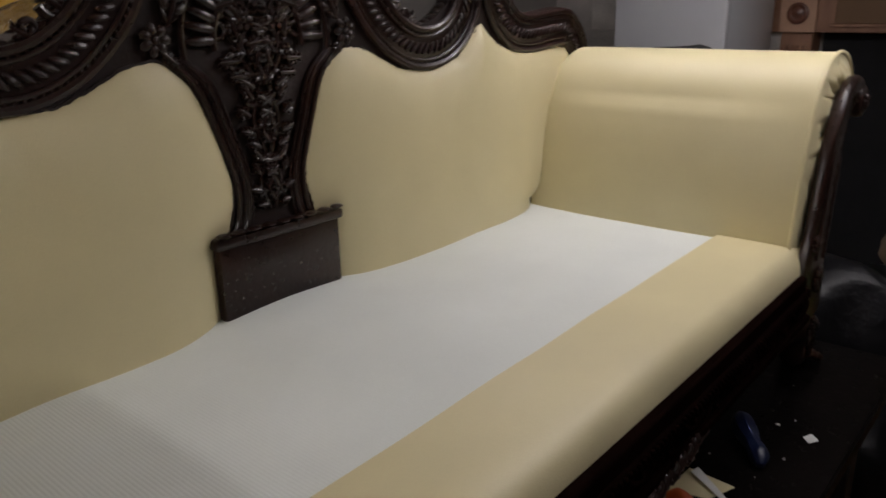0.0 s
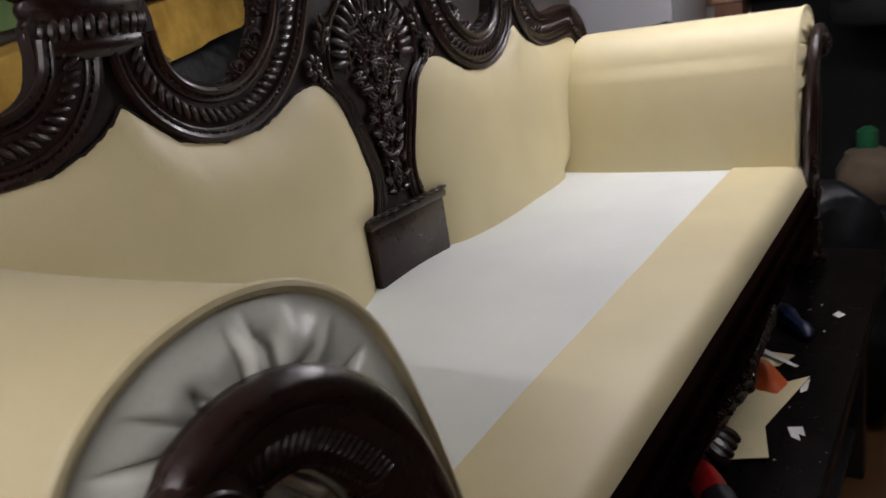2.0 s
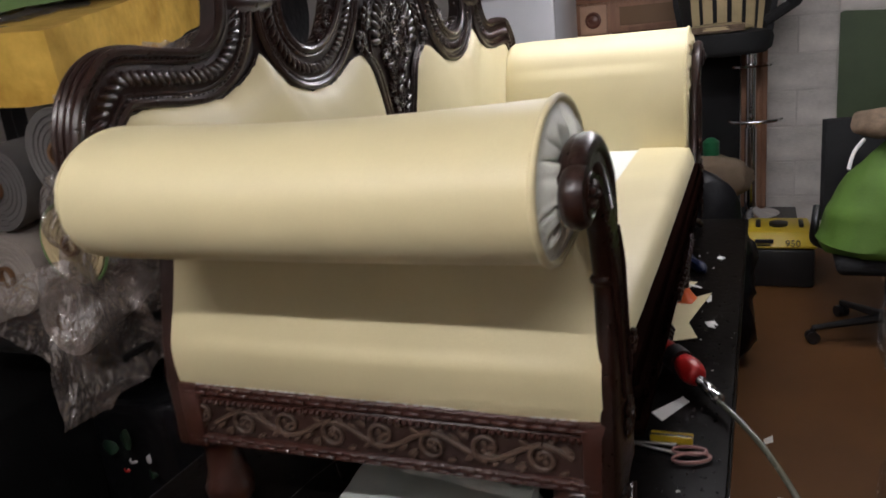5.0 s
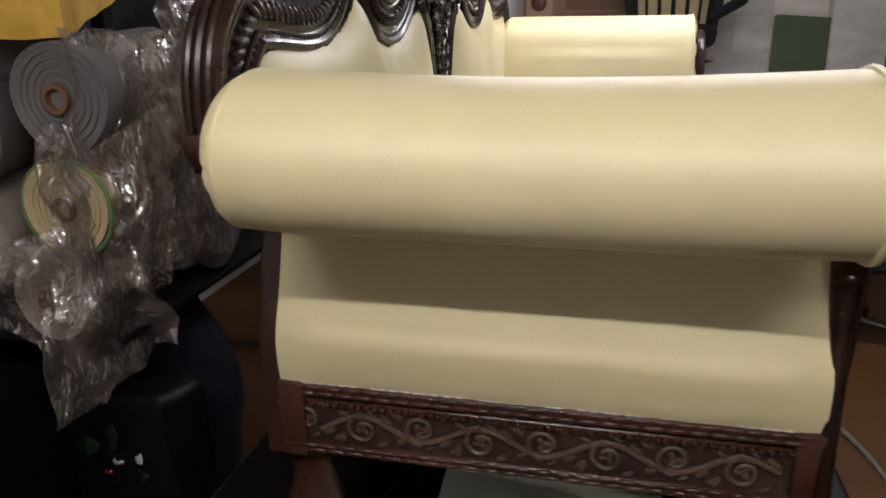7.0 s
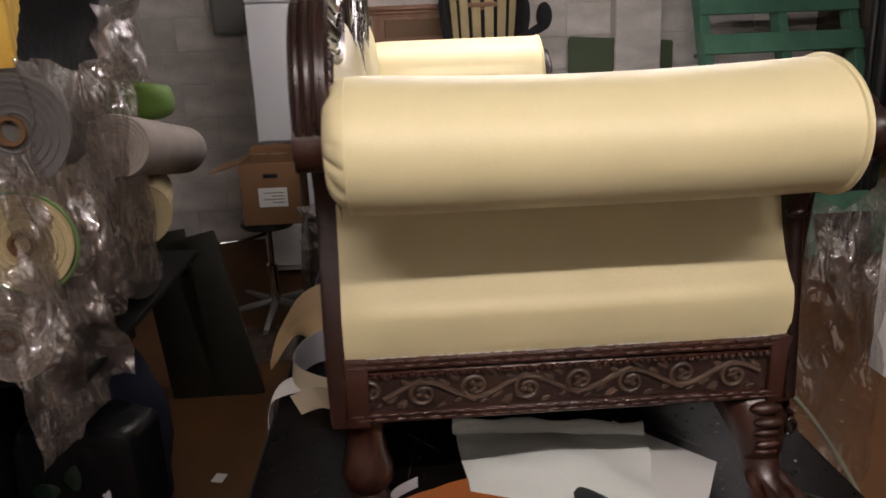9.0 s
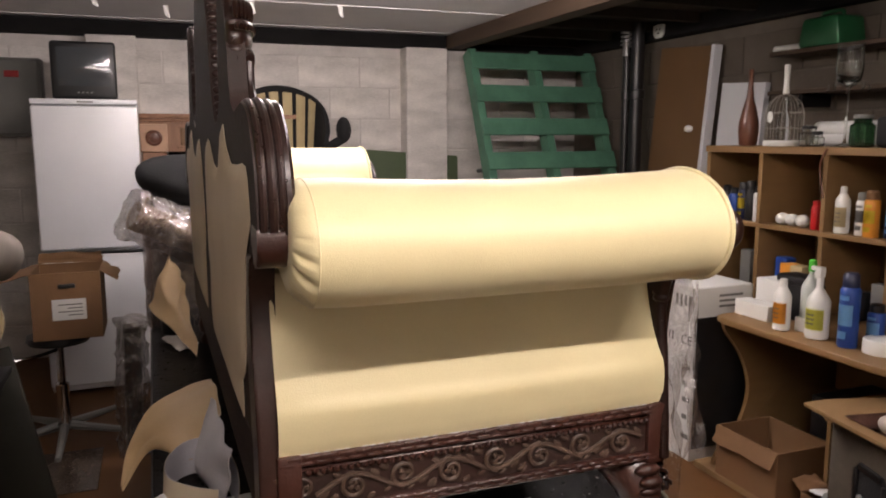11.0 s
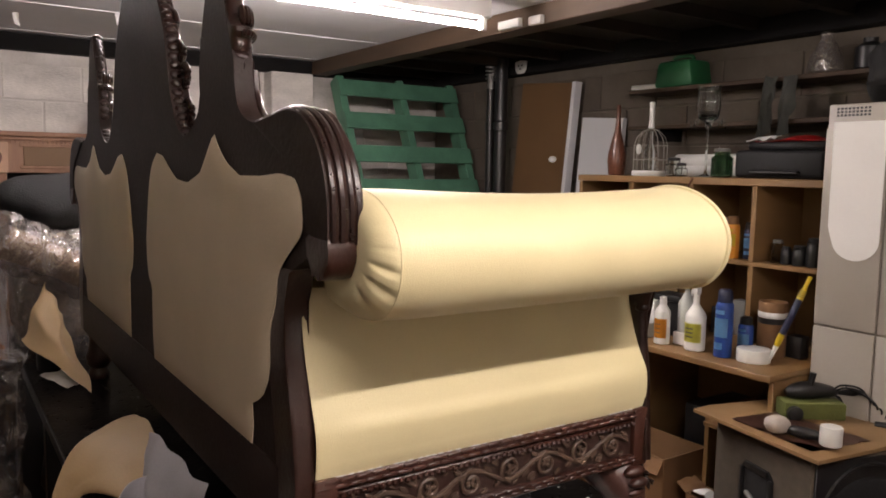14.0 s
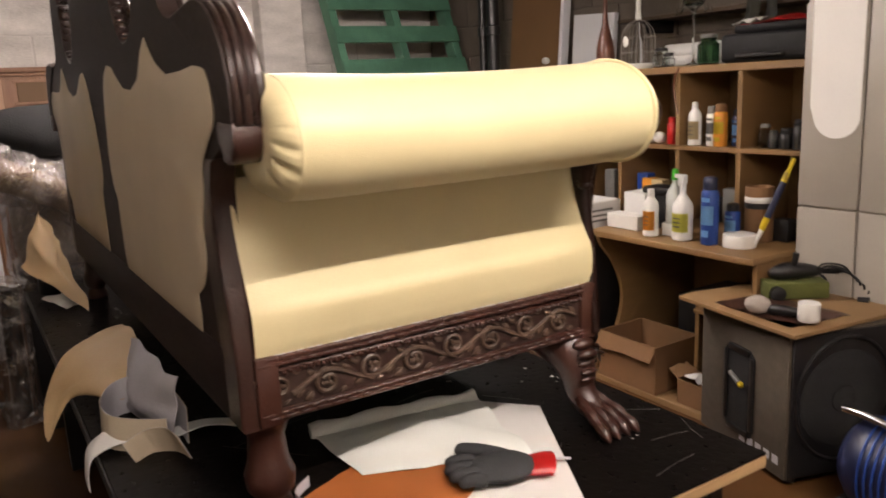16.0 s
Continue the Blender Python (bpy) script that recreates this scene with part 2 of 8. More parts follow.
# fine ribs across the lining
nt = LINING.node_tree
tc = nt.nodes.new("ShaderNodeTexCoord")
wave = nt.nodes.new("ShaderNodeTexWave")
wave.bands_direction = "X"
wave.inputs["Scale"].default_value = 58
wave.inputs["Distortion"].default_value = 0.4
nt.links.new(tc.outputs["Object"], wave.inputs[0])
bp = nt.nodes.new("ShaderNodeBump")
bp.inputs["Strength"].default_value = 0.14
bp.inputs["Distance"].default_value = 0.002
nt.links.new(wave.outputs[0], bp.inputs["Height"])
nt.links.new(bp.outputs[0], nt.nodes["Principled BSDF"].inputs["Normal"])


# ---- mesh helpers ----
ORIGIN = {}


def thing(name, at, label, category, group="", kind="", world_coords=False):
    """An Empty at the base of a thing; with world_coords its parts are given in world metres."""
    e = new(name)
    e.empty_display_size = 0.05
    e.matrix_world = pose(*at) if not isinstance(at, Matrix) else at
    tagged(e, label, category, group, kind)
    ORIGIN[e] = Vector(e.matrix_world.translation) if world_coords else Vector((0, 0, 0))
    return e


def root_of(ob):
    while ob.parent is not None:
        ob = ob.parent
    return ob


def part(name, bm, material, parent=None, label="", smooth=True, kind=""):
    me = bpy.data.meshes.new(name)
    bmesh.ops.recalc_face_normals(bm, faces=bm.faces[:])
    org = ORIGIN.get(parent, Vector((0, 0, 0)))
    if parent is not None and root_of(parent).name == "sofa":
        for v in bm.verts:
            v.co.y += 0.015 * max(0.0, v.co.x) * (1 - v.co.y / 0.69)
    if org.length:
        bmesh.ops.translate(bm, verts=bm.verts[:], vec=-org)
    for f in bm.faces:
        f.smooth = smooth
    if smooth:
        for e in bm.edges:
            if len(e.link_faces) == 2 and e.calc_face_angle(0) > 0.75:
                e.smooth = False
    bm.to_mesh(me)
    bm.free()
    me.materials.append(material)
    ob = new(name, me)
    if parent is not None:
        ob.parent = parent
        ORIGIN[ob] = org
    if label:
        ob["label"] = label
    if kind:
        ob["kind"] = kind
    return ob


def solo(name, bm, material, label, category, group="", kind="", smooth=True):
    """A thing that is one mesh, in world metres."""
    return tagged(part(name, bm, material, None, "", smooth), label, category, group, kind)


def spline(pts, n=6, closed=False):
    """A smooth line through the points (Catmull-Rom)."""
    pts = [Vector(p) for p in pts]
    out, m = [], len(pts)
    for i in range(m if closed else m - 1):
        a, b = pts[(i - 1) % m if closed else max(i - 1, 0)], pts[i]
        c, d = pts[(i + 1) % m], pts[(i + 2) % m if closed else min(i + 2, m - 1)]
        for k in range(n):
            t = k / n
            out.append(0.5 * ((2 * b) + (c - a) * t + (2 * a - 5 * b + 4 * c - d) * t * t + (3 * b - a - 3 * c + d) * t ** 3))
    if not closed:
        out.append(pts[-1])
    return out


def box(bm, x0, x1, y0, y1, z0, z1, bevel=0.0, seg=1, m=None):
    vs = bmesh.ops.create_cube(bm, size=1)["verts"]
    bmesh.ops.transform(bm, matrix=Matrix.LocRotScale(((x0 + x1) / 2, (y0 + y1) / 2, (z0 + z1) / 2), None, (abs(x1 - x0), abs(y1 - y0), abs(z1 - z0))), verts=vs)
    if bevel:
        es = list({e for v in vs for e in v.link_edges})
        r = bmesh.ops.bevel(bm, geom=es, offset=bevel, segments=seg, affect="EDGES", profile=0.5)
        vs = list({v for f in r["faces"] for v in f.verts} | {v for v in vs if v.is_valid})
    if m is not None:
        bmesh.ops.transform(bm, matrix=m, verts=vs)
    return vs


def tube(bm, pts, r, n=8, closed=False, flat=1.0):
    """A round bar along the points; r is a radius or one for each point."""
    pts = [Vector(p) for p in pts]
    m = len(pts)
    rs = r if isinstance(r, (list, tuple)) else [r] * m
    up, rings = None, []
    for i, p in enumerate(pts):
        a = pts[(i - 1) % m] if closed or i else p
        b = pts[(i + 1) % m] if closed or i < m - 1 else p
        d = (b - a).normalized() if (b - a).length > 1e-9 else Vector((0, 0, 1))
        if up is None:
            up = d.orthogonal().normalized()
        up = (up - d * up.dot(d))
        up = up.normalized() if up.length > 1e-6 else d.orthogonal().normalized()
        side = d.cross(up)
        rings.append([bm.verts.new(p + (up * math.cos(2 * math.pi * k / n) + side * math.sin(2 * math.pi * k / n) * flat) * rs[i]) for k in range(n)])
    for i in range(m if closed else m - 1):
        a, b = rings[i], rings[(i + 1) % m]
        for k in range(n):
            bm.faces.new((a[k], a[(k + 1) % n], b[(k + 1) % n], b[k]))
    if not closed:
        bm.faces.new(rings[0][::-1])
        bm.faces.new(rings[-1])


def lathe(bm, profile, centre=(0, 0, 0), n=20, m=None, sy=1.0):
    """Turned shape from (radius, height) pairs about z."""
    c = Vector(centre)
    rings = []
    for r, z in profile:
        rings.append([bm.verts.new(c + Vector((r * math.cos(2 * math.pi * k / n), sy * r * math.sin(2 * math.pi * k / n), z))) for k in range(n)])
    for a, b in zip(rings, rings[1:]):
        for k in range(n):
            bm.faces.new((a[k], a[(k + 1) % n], b[(k + 1) % n], b[k]))
    bm.faces.new(rings[0][::-1])
    bm.faces.new(rings[-1])
    if m is not None:
        bmesh.ops.transform(bm, matrix=m, verts=[v for r in rings for v in r])


def blob(bm, c, size, rot=None, u=8, v=5):
    """A small rounded lump."""
    m = Matrix.LocRotScale(Vector(c), rot, Vector(size))
    rows = []
    for j in range(1, v):
        th = math.pi * j / v
        rows.append([bm.verts.new(m @ Vector((math.sin(th) * math.cos(2 * math.pi * k / u), math.sin(th) * math.sin(2 * math.pi * k / u), math.cos(th)))) for k in range(u)])
    top, bot = bm.verts.new(m @ Vector((0, 0, 1))), bm.verts.new(m @ Vector((0, 0, -1)))
    for k in range(u):
        bm.faces.new((top, rows[0][k], rows[0][(k + 1) % u]))
        bm.faces.new((bot, rows[-1][(k + 1) % u], rows[-1][k]))
    for a, b in zip(rows, rows[1:]):
        for k in range(u):
            bm.faces.new((a[k], b[k], b[(k + 1) % u], a[(k + 1) % u]))


def slab(bm, outline, a0, a1, axis="y", bevel=0.0, seg=2):
    """An outline drawn in the plane across an axis, thickened along it."""
    def at(p, a):
        if axis == "y":
            return Vector((p[0], a, p[1]))
        if axis == "x":
            return Vector((a, p[0], p[1]))
        return Vector((p[0], p[1], a))
    lo = [bm.verts.new(at(p, a0)) for p in outline]
    hi = [bm.verts.new(at(p, a1)) for p in outline]
    f0, f1 = bm.faces.new(lo), bm.faces.new(hi[::-1])
    n = len(outline)
    for i in range(n):
        bm.faces.new((lo[i], hi[i], hi[(i + 1) % n], lo[(i + 1) % n]))
    if bevel:
        es = list(f0.edges) + list(f1.edges)
        bmesh.ops.bevel(bm, geom=es, offset=bevel, segments=seg, affect="EDGES", profile=0.5)


def sheet(bm, f, nu, nv, thick=0.0, wrap=False):
    """A surface f(u, v) with u and v from 0 to 1, with a thickness."""
    g = [[Vector(f(i / nu, j / nv)) for j in range(nv + 1)] for i in range(nu + 1)]
    vs = [[bm.verts.new(p) for p in row] for row in g]
    for i in range(nu):
        for j in range(nv):
            bm.faces.new((vs[i][j], vs[i + 1][j], vs[i + 1][j + 1], vs[i][j + 1]))
    if thick:
        bm.normal_update()
        ws = [[bm.verts.new(v.co - v.normal * thick) for v in row] for row in vs]
        for i in range(nu):
            for j in range(nv):
                bm.faces.new((ws[i][j], ws[i][j + 1], ws[i + 1][j + 1], ws[i + 1][j]))
        rim = [(vs[i][0], vs[i + 1][0], ws[i + 1][0], ws[i][0]) for i in range(nu)] + [(vs[i + 1][nv], vs[i][nv], ws[i][nv], ws[i + 1][nv]) for i in range(nu)]
        rim += [(vs[0][j + 1], vs[0][j], ws[0][j], ws[0][j + 1]) for j in range(nv)] + [(vs[nu][j], vs[nu][j + 1], ws[nu][j + 1], ws[nu][j]) for j in range(nv)]
        for q in rim:
            bm.faces.new(q)


def interp(x, table):
    if x <= table[0][0]:
        return table[0][1]
    for (a, fa), (b, fb) in zip(table, table[1:]):
        if x <= b:
            return fa + (fb - fa) * (x - a) / (b - a)
    return table[-1][1]


def rough(p, scale, amount):
    return noise.noise(Vector(p) * scale) * amount

# ---- the room ----
FAR_X, SIDE_Y, LEFT_Y, NEAR_X, CEIL_Z = 4.46, -2.42, 2.35, -2.7, 2.20

bm = bmesh.new()
box(bm, NEAR_X - 0.1, FAR_X + 0.1, SIDE_Y - 0.1, LEFT_Y + 0.1, -0.12, 0.0)
floor = solo("floor", bm, FLOOR, "brown hardboard workshop floor, scuffed and dusty", "floor", kind="structure", smooth=False)

bm = bmesh.new()
box(bm, NEAR_X - 0.1, FAR_X + 0.1, -1.31, LEFT_Y + 0.1, CEIL_Z, CEIL_Z + 0.1)
for i in range(8):
    x = NEAR_X + 0.5 + i * 0.92
    box(bm, x, x + 0.012, -1.25, LEFT_Y, CEIL_Z - 0.004, CEIL_Z + 0.01)
solo("ceiling", bm, CEIL, "low ceiling of pale grey boards with butt joints", "ceiling", kind="structure", smooth=False)


def plain_wall(name, x0, x1, y0, y1, material, label):
    bm = bmesh.new()
    box(bm, x0, x1, y0, y1, 0.0, CEIL_Z)
    return solo(name, bm, material, label, "wall", kind="structure", smooth=False)


wall_far = plain_wall("wall_far", FAR_X, FAR_X + 0.12, SIDE_Y - 0.1, LEFT_Y + 0.1, MORTAR, "white painted concrete block wall")
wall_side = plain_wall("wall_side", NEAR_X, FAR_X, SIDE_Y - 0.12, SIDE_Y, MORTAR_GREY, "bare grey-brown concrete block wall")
# left wall paled so that it bounces fill onto the sofa back
plain_wall("wall_left", NEAR_X, FAR_X, LEFT_Y, LEFT_Y + 0.12, PLASTER, "grey plastered wall behind fabric rolls, paled to bounce fill light")
# unseen wall, pale only to throw fill on the sofa end
plain_wall("wall_near", NEAR_X - 0.12, NEAR_X, SIDE_Y - 0.1, LEFT_Y + 0.1, BLOCK, "unseen closing wall, made pale to bounce fill light")

# ceiling past the beam, its shade put into a near-black colour
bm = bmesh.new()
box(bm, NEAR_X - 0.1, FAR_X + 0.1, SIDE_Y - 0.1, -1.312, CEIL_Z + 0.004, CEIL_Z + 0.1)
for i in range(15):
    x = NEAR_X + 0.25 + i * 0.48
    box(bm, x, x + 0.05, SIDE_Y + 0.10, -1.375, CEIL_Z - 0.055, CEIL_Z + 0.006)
solo("ceiling", bm, SOFFIT, "ceiling past the beam, coloured dark for shade, with shallow joists", "ceiling", kind="structure", smooth=False)

# the dividing beam and the plates along the wall heads
bm = bmesh.new()
box(bm, NEAR_X, FAR_X - 0.11, -1.37, -1.25, 2.10, CEIL_Z - 0.002, 0.004)
solo("beam", bm, JOIST, "raw brown timber beam under the ceiling", "beam", kind="structure", smooth=False)
bm = bmesh.new()
box(bm, NEAR_X, FAR_X - 0.11, SIDE_Y + 0.002, SIDE_Y + 0.10, 2.09, CEIL_Z - 0.002, 0.006)
solo("wall_plate", bm, BEAM, "dark timber plate along the block wall head", "beam", kind="structure", smooth=False)
bm = bmesh.new()
box(bm, FAR_X - 0.10, FAR_X - 0.002, SIDE_Y, LEFT_Y, 2.10, CEIL_Z - 0.002, 0.006)
solo("wall_plate", bm, BEAM, "dark timber plate along the wall head", "beam", kind="structure", smooth=False)

# projecting pillar on the far wall
bm = bmesh.new()
box(bm, FAR_X - 0.16, FAR_X - 0.003, -1.24, -0.92, 0.0, 2.098, 0.008)
solo("pillar", bm, BLOCK, "white painted masonry pier against the wall", "pillar", kind="structure", smooth=False)
bm = bmesh.new()
box(bm, FAR_X - 0.16, FAR_X - 0.003, 0.90, 1.20, 0.0, 2.098, 0.008)
solo("pillar", bm, BLOCK, "white painted masonry pier behind the fridge", "pillar", kind="structure", smooth=False)


# fluorescent lamps
def tube_fitting(x, y, z, length, label, glow):
    t = thing("fluorescent_lamp", (x, y, z), label, "lamp", "ceiling lamps")
    bm = bmesh.new()
    box(bm, -0.022, 0.022, -length / 2 - 0.05, length / 2 + 0.05, 0.035, CEIL_Z - z - 0.001, 0.004)
    part("housing", bm, WHITE_PLASTIC, t)
    bm = bmesh.new()
    tube(bm, [(0, -length / 2, 0), (0, length / 2, 0)], 0.013, 12)
    part("tube", bm, glow, t, "glowing white tube")
    for s in (-1, 1):
        bm = bmesh.new()
        box(bm, -0.018, 0.018, s * (length / 2 + 0.004), s * (length / 2 + 0.028), -0.02, 0.0345, 0.004)
        part("end_cap", bm, WHITE_PLASTIC, t)
    return t


tube_fitting(*TUBES[0][:3], TUBES[0][3], "lit fluorescent tube fixed under the ceiling", TUBE_GLOW[0])
tube_fitting(*TUBES[1][:3], TUBES[1][3], "lit fluorescent tube beside the dark beam", TUBE_GLOW[1])

# ---- the bench ----
bench = thing("workbench", (0.9, 0.37, 0.0), "long black-topped workbench with worn plywood edge", "workbench", world_coords=True)
BENCH_X0, BENCH_X1, BENCH_Y0, BENCH_Y1, BENCH_Z = -0.315, 2.12, -0.135, 0.885, 0.69
bm = bmesh.new()
box(bm, BENCH_X0, BENCH_X1, BENCH_Y0, BENCH_Y1, BENCH_Z - 0.006, BENCH_Z, 0.002)
part("top", bm, BENCH, bench, "scratched glossy black top")
bm = bmesh.new()
box(bm, BENCH_X0, BENCH_X1, BENCH_Y0, BENCH_Y1, BENCH_Z - 0.03, BENCH_Z - 0.0065, 0.002)
part("board", bm, PLY, bench, "pale plywood board")
bm = bmesh.new()
box(bm, BENCH_X0 + 0.16, BENCH_X1, BENCH_Y0 - 0.004, BENCH_Y0 - 0.0005, BENCH_Z - 0.03, BENCH_Z - 0.001, 0.001)
part("edge_strip", bm, BENCH, bench, "black painted edge")
bm = bmesh.new()
box(bm, BENCH_X0 + 0.02, BENCH_X1, BENCH_Y1 + 0.0005, BENCH_Y1 + 0.004, BENCH_Z - 0.03, BENCH_Z - 0.001, 0.001)
part("edge_strip", bm, BLACK, bench, "black painted edge")
for y in (BENCH_Y0 + 0.04, BENCH_Y1 - 0.08):
    bm = bmesh.new()
    box(bm, BENCH_X0 + 0.06, BENCH_X1 - 0.06, y, y + 0.04, BENCH_Z - 0.14, BENCH_Z - 0.031, 0.004)
    part("apron", bm, BLACK, bench)
for x in (BENCH_X0 + 0.08, BENCH_X1 - 0.16):
    for y in (BENCH_Y0 + 0.05, BENCH_Y1 - 0.12):
        bm = bmesh.new()
        box(bm, x, x + 0.07, y, y + 0.07, 0.0, BENCH_Z - 0.031, 0.004)
        part("leg", bm, BLACK, bench)
bm = bmesh.new()
box(bm, BENCH_X0 + 0.09, BENCH_X1 - 0.1, BENCH_Y0 + 0.07, BENCH_Y1 - 0.1, 0.16, 0.18, 0.003)
part("lower_shelf", bm, BLACK, bench)

# ---- the sofa ----
C = 0.938  # middle of the sofa along x
SOFA = thing("sofa", (C, 0.35, BENCH_Z), "ornate carved mahogany sofa in cream leather, standing on a workbench", "sofa", world_coords=True)


def both(fn):
    """Build a half and its mirror image."""
    fn(lambda x: x)
    fn(lambda x: 2 * C - x)


OPEN_TOP = [(-0.035, 1.36), (-0.028, 1.395), (0.0, 1.413), (0.05, 1.418), (0.124, 1.413), (0.22, 1.412), (0.285, 1.433), (0.325, 1.458), (0.350, 1.484), (0.378, 1.458), (0.431, 1.414), (0.516, 1.393),
            (0.60, 1.399), (0.66, 1.424), (0.705, 1.446), (0.755, 1.452), (0.785, 1.43), (0.812, 1.40)]
OPEN_LEFT = [(0.97, 0.147), (1.06, 0.147), (1.075, 0.10), (1.11, 0.08), (1.21, 0.062), (1.285, 0.037), (1.335, -0.005), (1.36, -0.03), (1.45, -0.03)]
OPEN_RIGHT = [(0.97, 0.812), (1.150, 0.815), (1.165, 0.845), (1.21, 0.860), (1.25, 0.862), (1.335, 0.838), (1.40, 0.812), (1.45, 0.78)]

# outline of the wooden back: half, from the bottom of the post upward
POST_EDGE = [(0.002, 0.86), (0.002, 0.976), (0.008, 1.05), (0.029, 1.12), (0.048, 1.17), (0.046, 1.235), (0.010, 1.285), (-0.035, 1.305)]
EAR = [(-0.045, 1.302), (-0.072, 1.297), (-0.098, 1.304), (-0.113, 1.335), (-0.112, 1.385), (-0.096, 1.435), (-0.064, 1.476), (-0.022, 1.500), (0.025, 1.507), (0.09, 1.500), (0.15, 1.494), (0.20, 1.502), (0.235, 1.525), (0.25, 1.565)]
SHAFT = [(0.252, 1.60), (0.285, 1.66), (0.30, 1.72), (0.33, 1.78), (0.35, 1.80), (0.37, 1.78), (0.40, 1.72), (0.425, 1.66), (0.442, 1.60), (0.440, 1.555)]
CREST = [(0.452, 1.525), (0.50, 1.494), (0.555, 1.484), (0.60, 1.505), (0.645, 1.57), (0.672, 1.65), (0.70, 1.72), (0.76, 1.80), (0.84, 1.87), (C, 1.90)]


def back_outline():
    half = [Vector((a, b, 0)) for a, b in POST_EDGE]
    half += spline([(a, b, 0) for a, b in EAR], 3)
    half += spline([(a, b, 0) for a, b in SHAFT], 2)
    half += spline([(a, b, 0) for a, b in CREST], 4)
    pts = [(p.x, p.y) for p in half]
    return pts + [(2 * C - x, z) for x, z in reversed(pts[:-1])]


bm = bmesh.new()
slab(bm, back_outline(), 0.690, 0.722, "y")
part("back_frame", bm, WOOD_BACK, SOFA, "dark carved show-wood frame")


def fabric_point(s, v, mx):
    zn = 0.985 + v * (1.41 - 0.985)
    xt = interp(1.41, OPEN_LEFT) + s * (interp(1.41, OPEN_RIGHT) - interp(1.41, OPEN_LEFT))
    zt = interp(xt, OPEN_TOP)
    x = interp(zn, OPEN_LEFT) * (1 - s) + interp(zn, OPEN_RIGHT) * s
    z = 0.985 + v * (zt - 0.985)
    return x, z


def build_front_panel(mx):
    def f(s, v):
        x, z = fabric_point(s, v, mx)
        e = (1 - abs(2 * s - 1) ** 5) * (1 - max(0, 2 * v - 1) ** 6) ** 0.8
        depth = 0.004 + e * (0.024 + 0.030 * (1 - v) ** 0.8)
        return mx(x), 0.690 - depth + rough((mx(x), z, 1), 9, 0.0025) * e, z
    bm = bmesh.new()
    sheet(bm, f, 60, 30, 0.003)
    p = part("back_panel", bm, LEATHER, SOFA, "taut cream leather back panel")
    # cut edge of the leather, tacked to the wood
    bm = bmesh.new()
    rng = random.Random(4)
    line = [f(i / 110, 1.0) for i in range(111)] + [f(1.0, 1 - i / 60) for i in range(1, 60)]
    pts = [Vector((p0[0], p0[1] - 0.001 + rng.uniform(-0.001, 0.001), p0[2] + rng.uniform(-0.0016, 0.0016))) for p0 in line]
    tube(bm, pts, [rng.uniform(0.0018, 0.0034) for _ in pts], 5)
    part("tacked_edge", bm, WOOD_BACK, p, "rough dark edge strip")


def build_rear_panel(mx):
    def f(s, v):
        x, z = fabric_point(s, v, mx)
        e = (1 - abs(2 * s - 1) ** 8) * (1 - abs(2 * v - 1) ** 8)
        x += 0.022 * (1 - s) * min(1, max(0, (1.36 - z) / 0.08)) + 0.004 * math.sin(z * 60) * (1 - s) ** 4
        return mx(x), 0.7245 + 0.008 * e ** 0.5 + rough((mx(x), z, 5), 6, 0.003) * e, z
    bm = bmesh.new()
    sheet(bm, f, 60, 30, 0.0015)
    part("rear_panel", bm, LEATHER_DULL, SOFA, "tan leather outside back panel")


both(build_front_panel)
both(build_rear_panel)


def offset_line(pts, d):
    """Points beside a line that lies in the xz plane."""
    out = []
    for i, p in enumerate(pts):
        a, b = pts[max(i - 1, 0)], pts[min(i + 1, len(pts) - 1)]
        t = (b - a).normalized()
        out.append(p + Vector((-t.z, 0, t.x)) * d)
    return out


def even(pts, step):
    """Points at even distances along a line, with their direction."""
    out, left = [], step / 2
    for a, b in zip(pts, pts[1:]):
        d = (b - a).length
        while left <= d and d > 1e-9:
            out.append((a + (b - a) * (left / d), (b - a).normalized()))
            left += step
        left -= d
    return out


def moulding(name, line, width, y, parent, label, bead=0.0165, mirror=lambda x: x):
    """A carved band: hollow ground, lips and slanting beads between them."""
    pts = [Vector((p[0], y, p[1])) for p in line]
    pts = spline(pts, 8)
    bm = bmesh.new()
    a, b = offset_line(pts, -width / 2), offset_line(pts, width / 2)
    for off, r, dy in ((-0.47, 0.0075, -0.004), (0.47, 0.0075, -0.004), (-0.30, 0.004, -0.003), (0.30, 0.004, -0.003), (-0.38, 0.003, 0.001), (0.38, 0.003, 0.001)):
        tube(bm, [p + Vector((0, dy, 0)) for p in offset_line(pts, off * width)], r, 7)
    n = len(pts)
    for i in range(n - 1):
        q = [a[i], a[i + 1], pts[i + 1] + Vector((0, -0.003, 0)), pts[i] + Vector((0, -0.003, 0))]
        bm.faces.new([bm.verts.new(v) for v in q])
        q = [pts[i] + Vector((0, -0.003, 0)), pts[i + 1] + Vector((0, -0.003, 0)), b[i + 1], b[i]]
        bm.faces.new([bm.verts.new(v) for v in q])
    for p, d in even(pts, bead):
        side = Vector((-d.z, 0, d.x))
        rot = Matrix((d * 0.75 + side * 0.66, Vector((0, 1, 0)), side * 0.75 - d * 0.66)).transposed().to_quaternion()
        blob(bm, p + Vector((0, -0.005, 0)), (0.0056, 0.0060, width * 0.20), rot, 7, 5)
    for s, k in ((-1, 0.008), (1, 0.008)):
        for p, d in even(offset_line(pts, s * width * 0.385), 0.0125):
            blob(bm, p + Vector((0, -0.003, 0)), (0.0046, 0.004, 0.0046), None, 6, 4)
    for v in bm.verts:
        v.co.x = mirror(v.co.x)
    return part(name, bm, WOOD, parent, label)


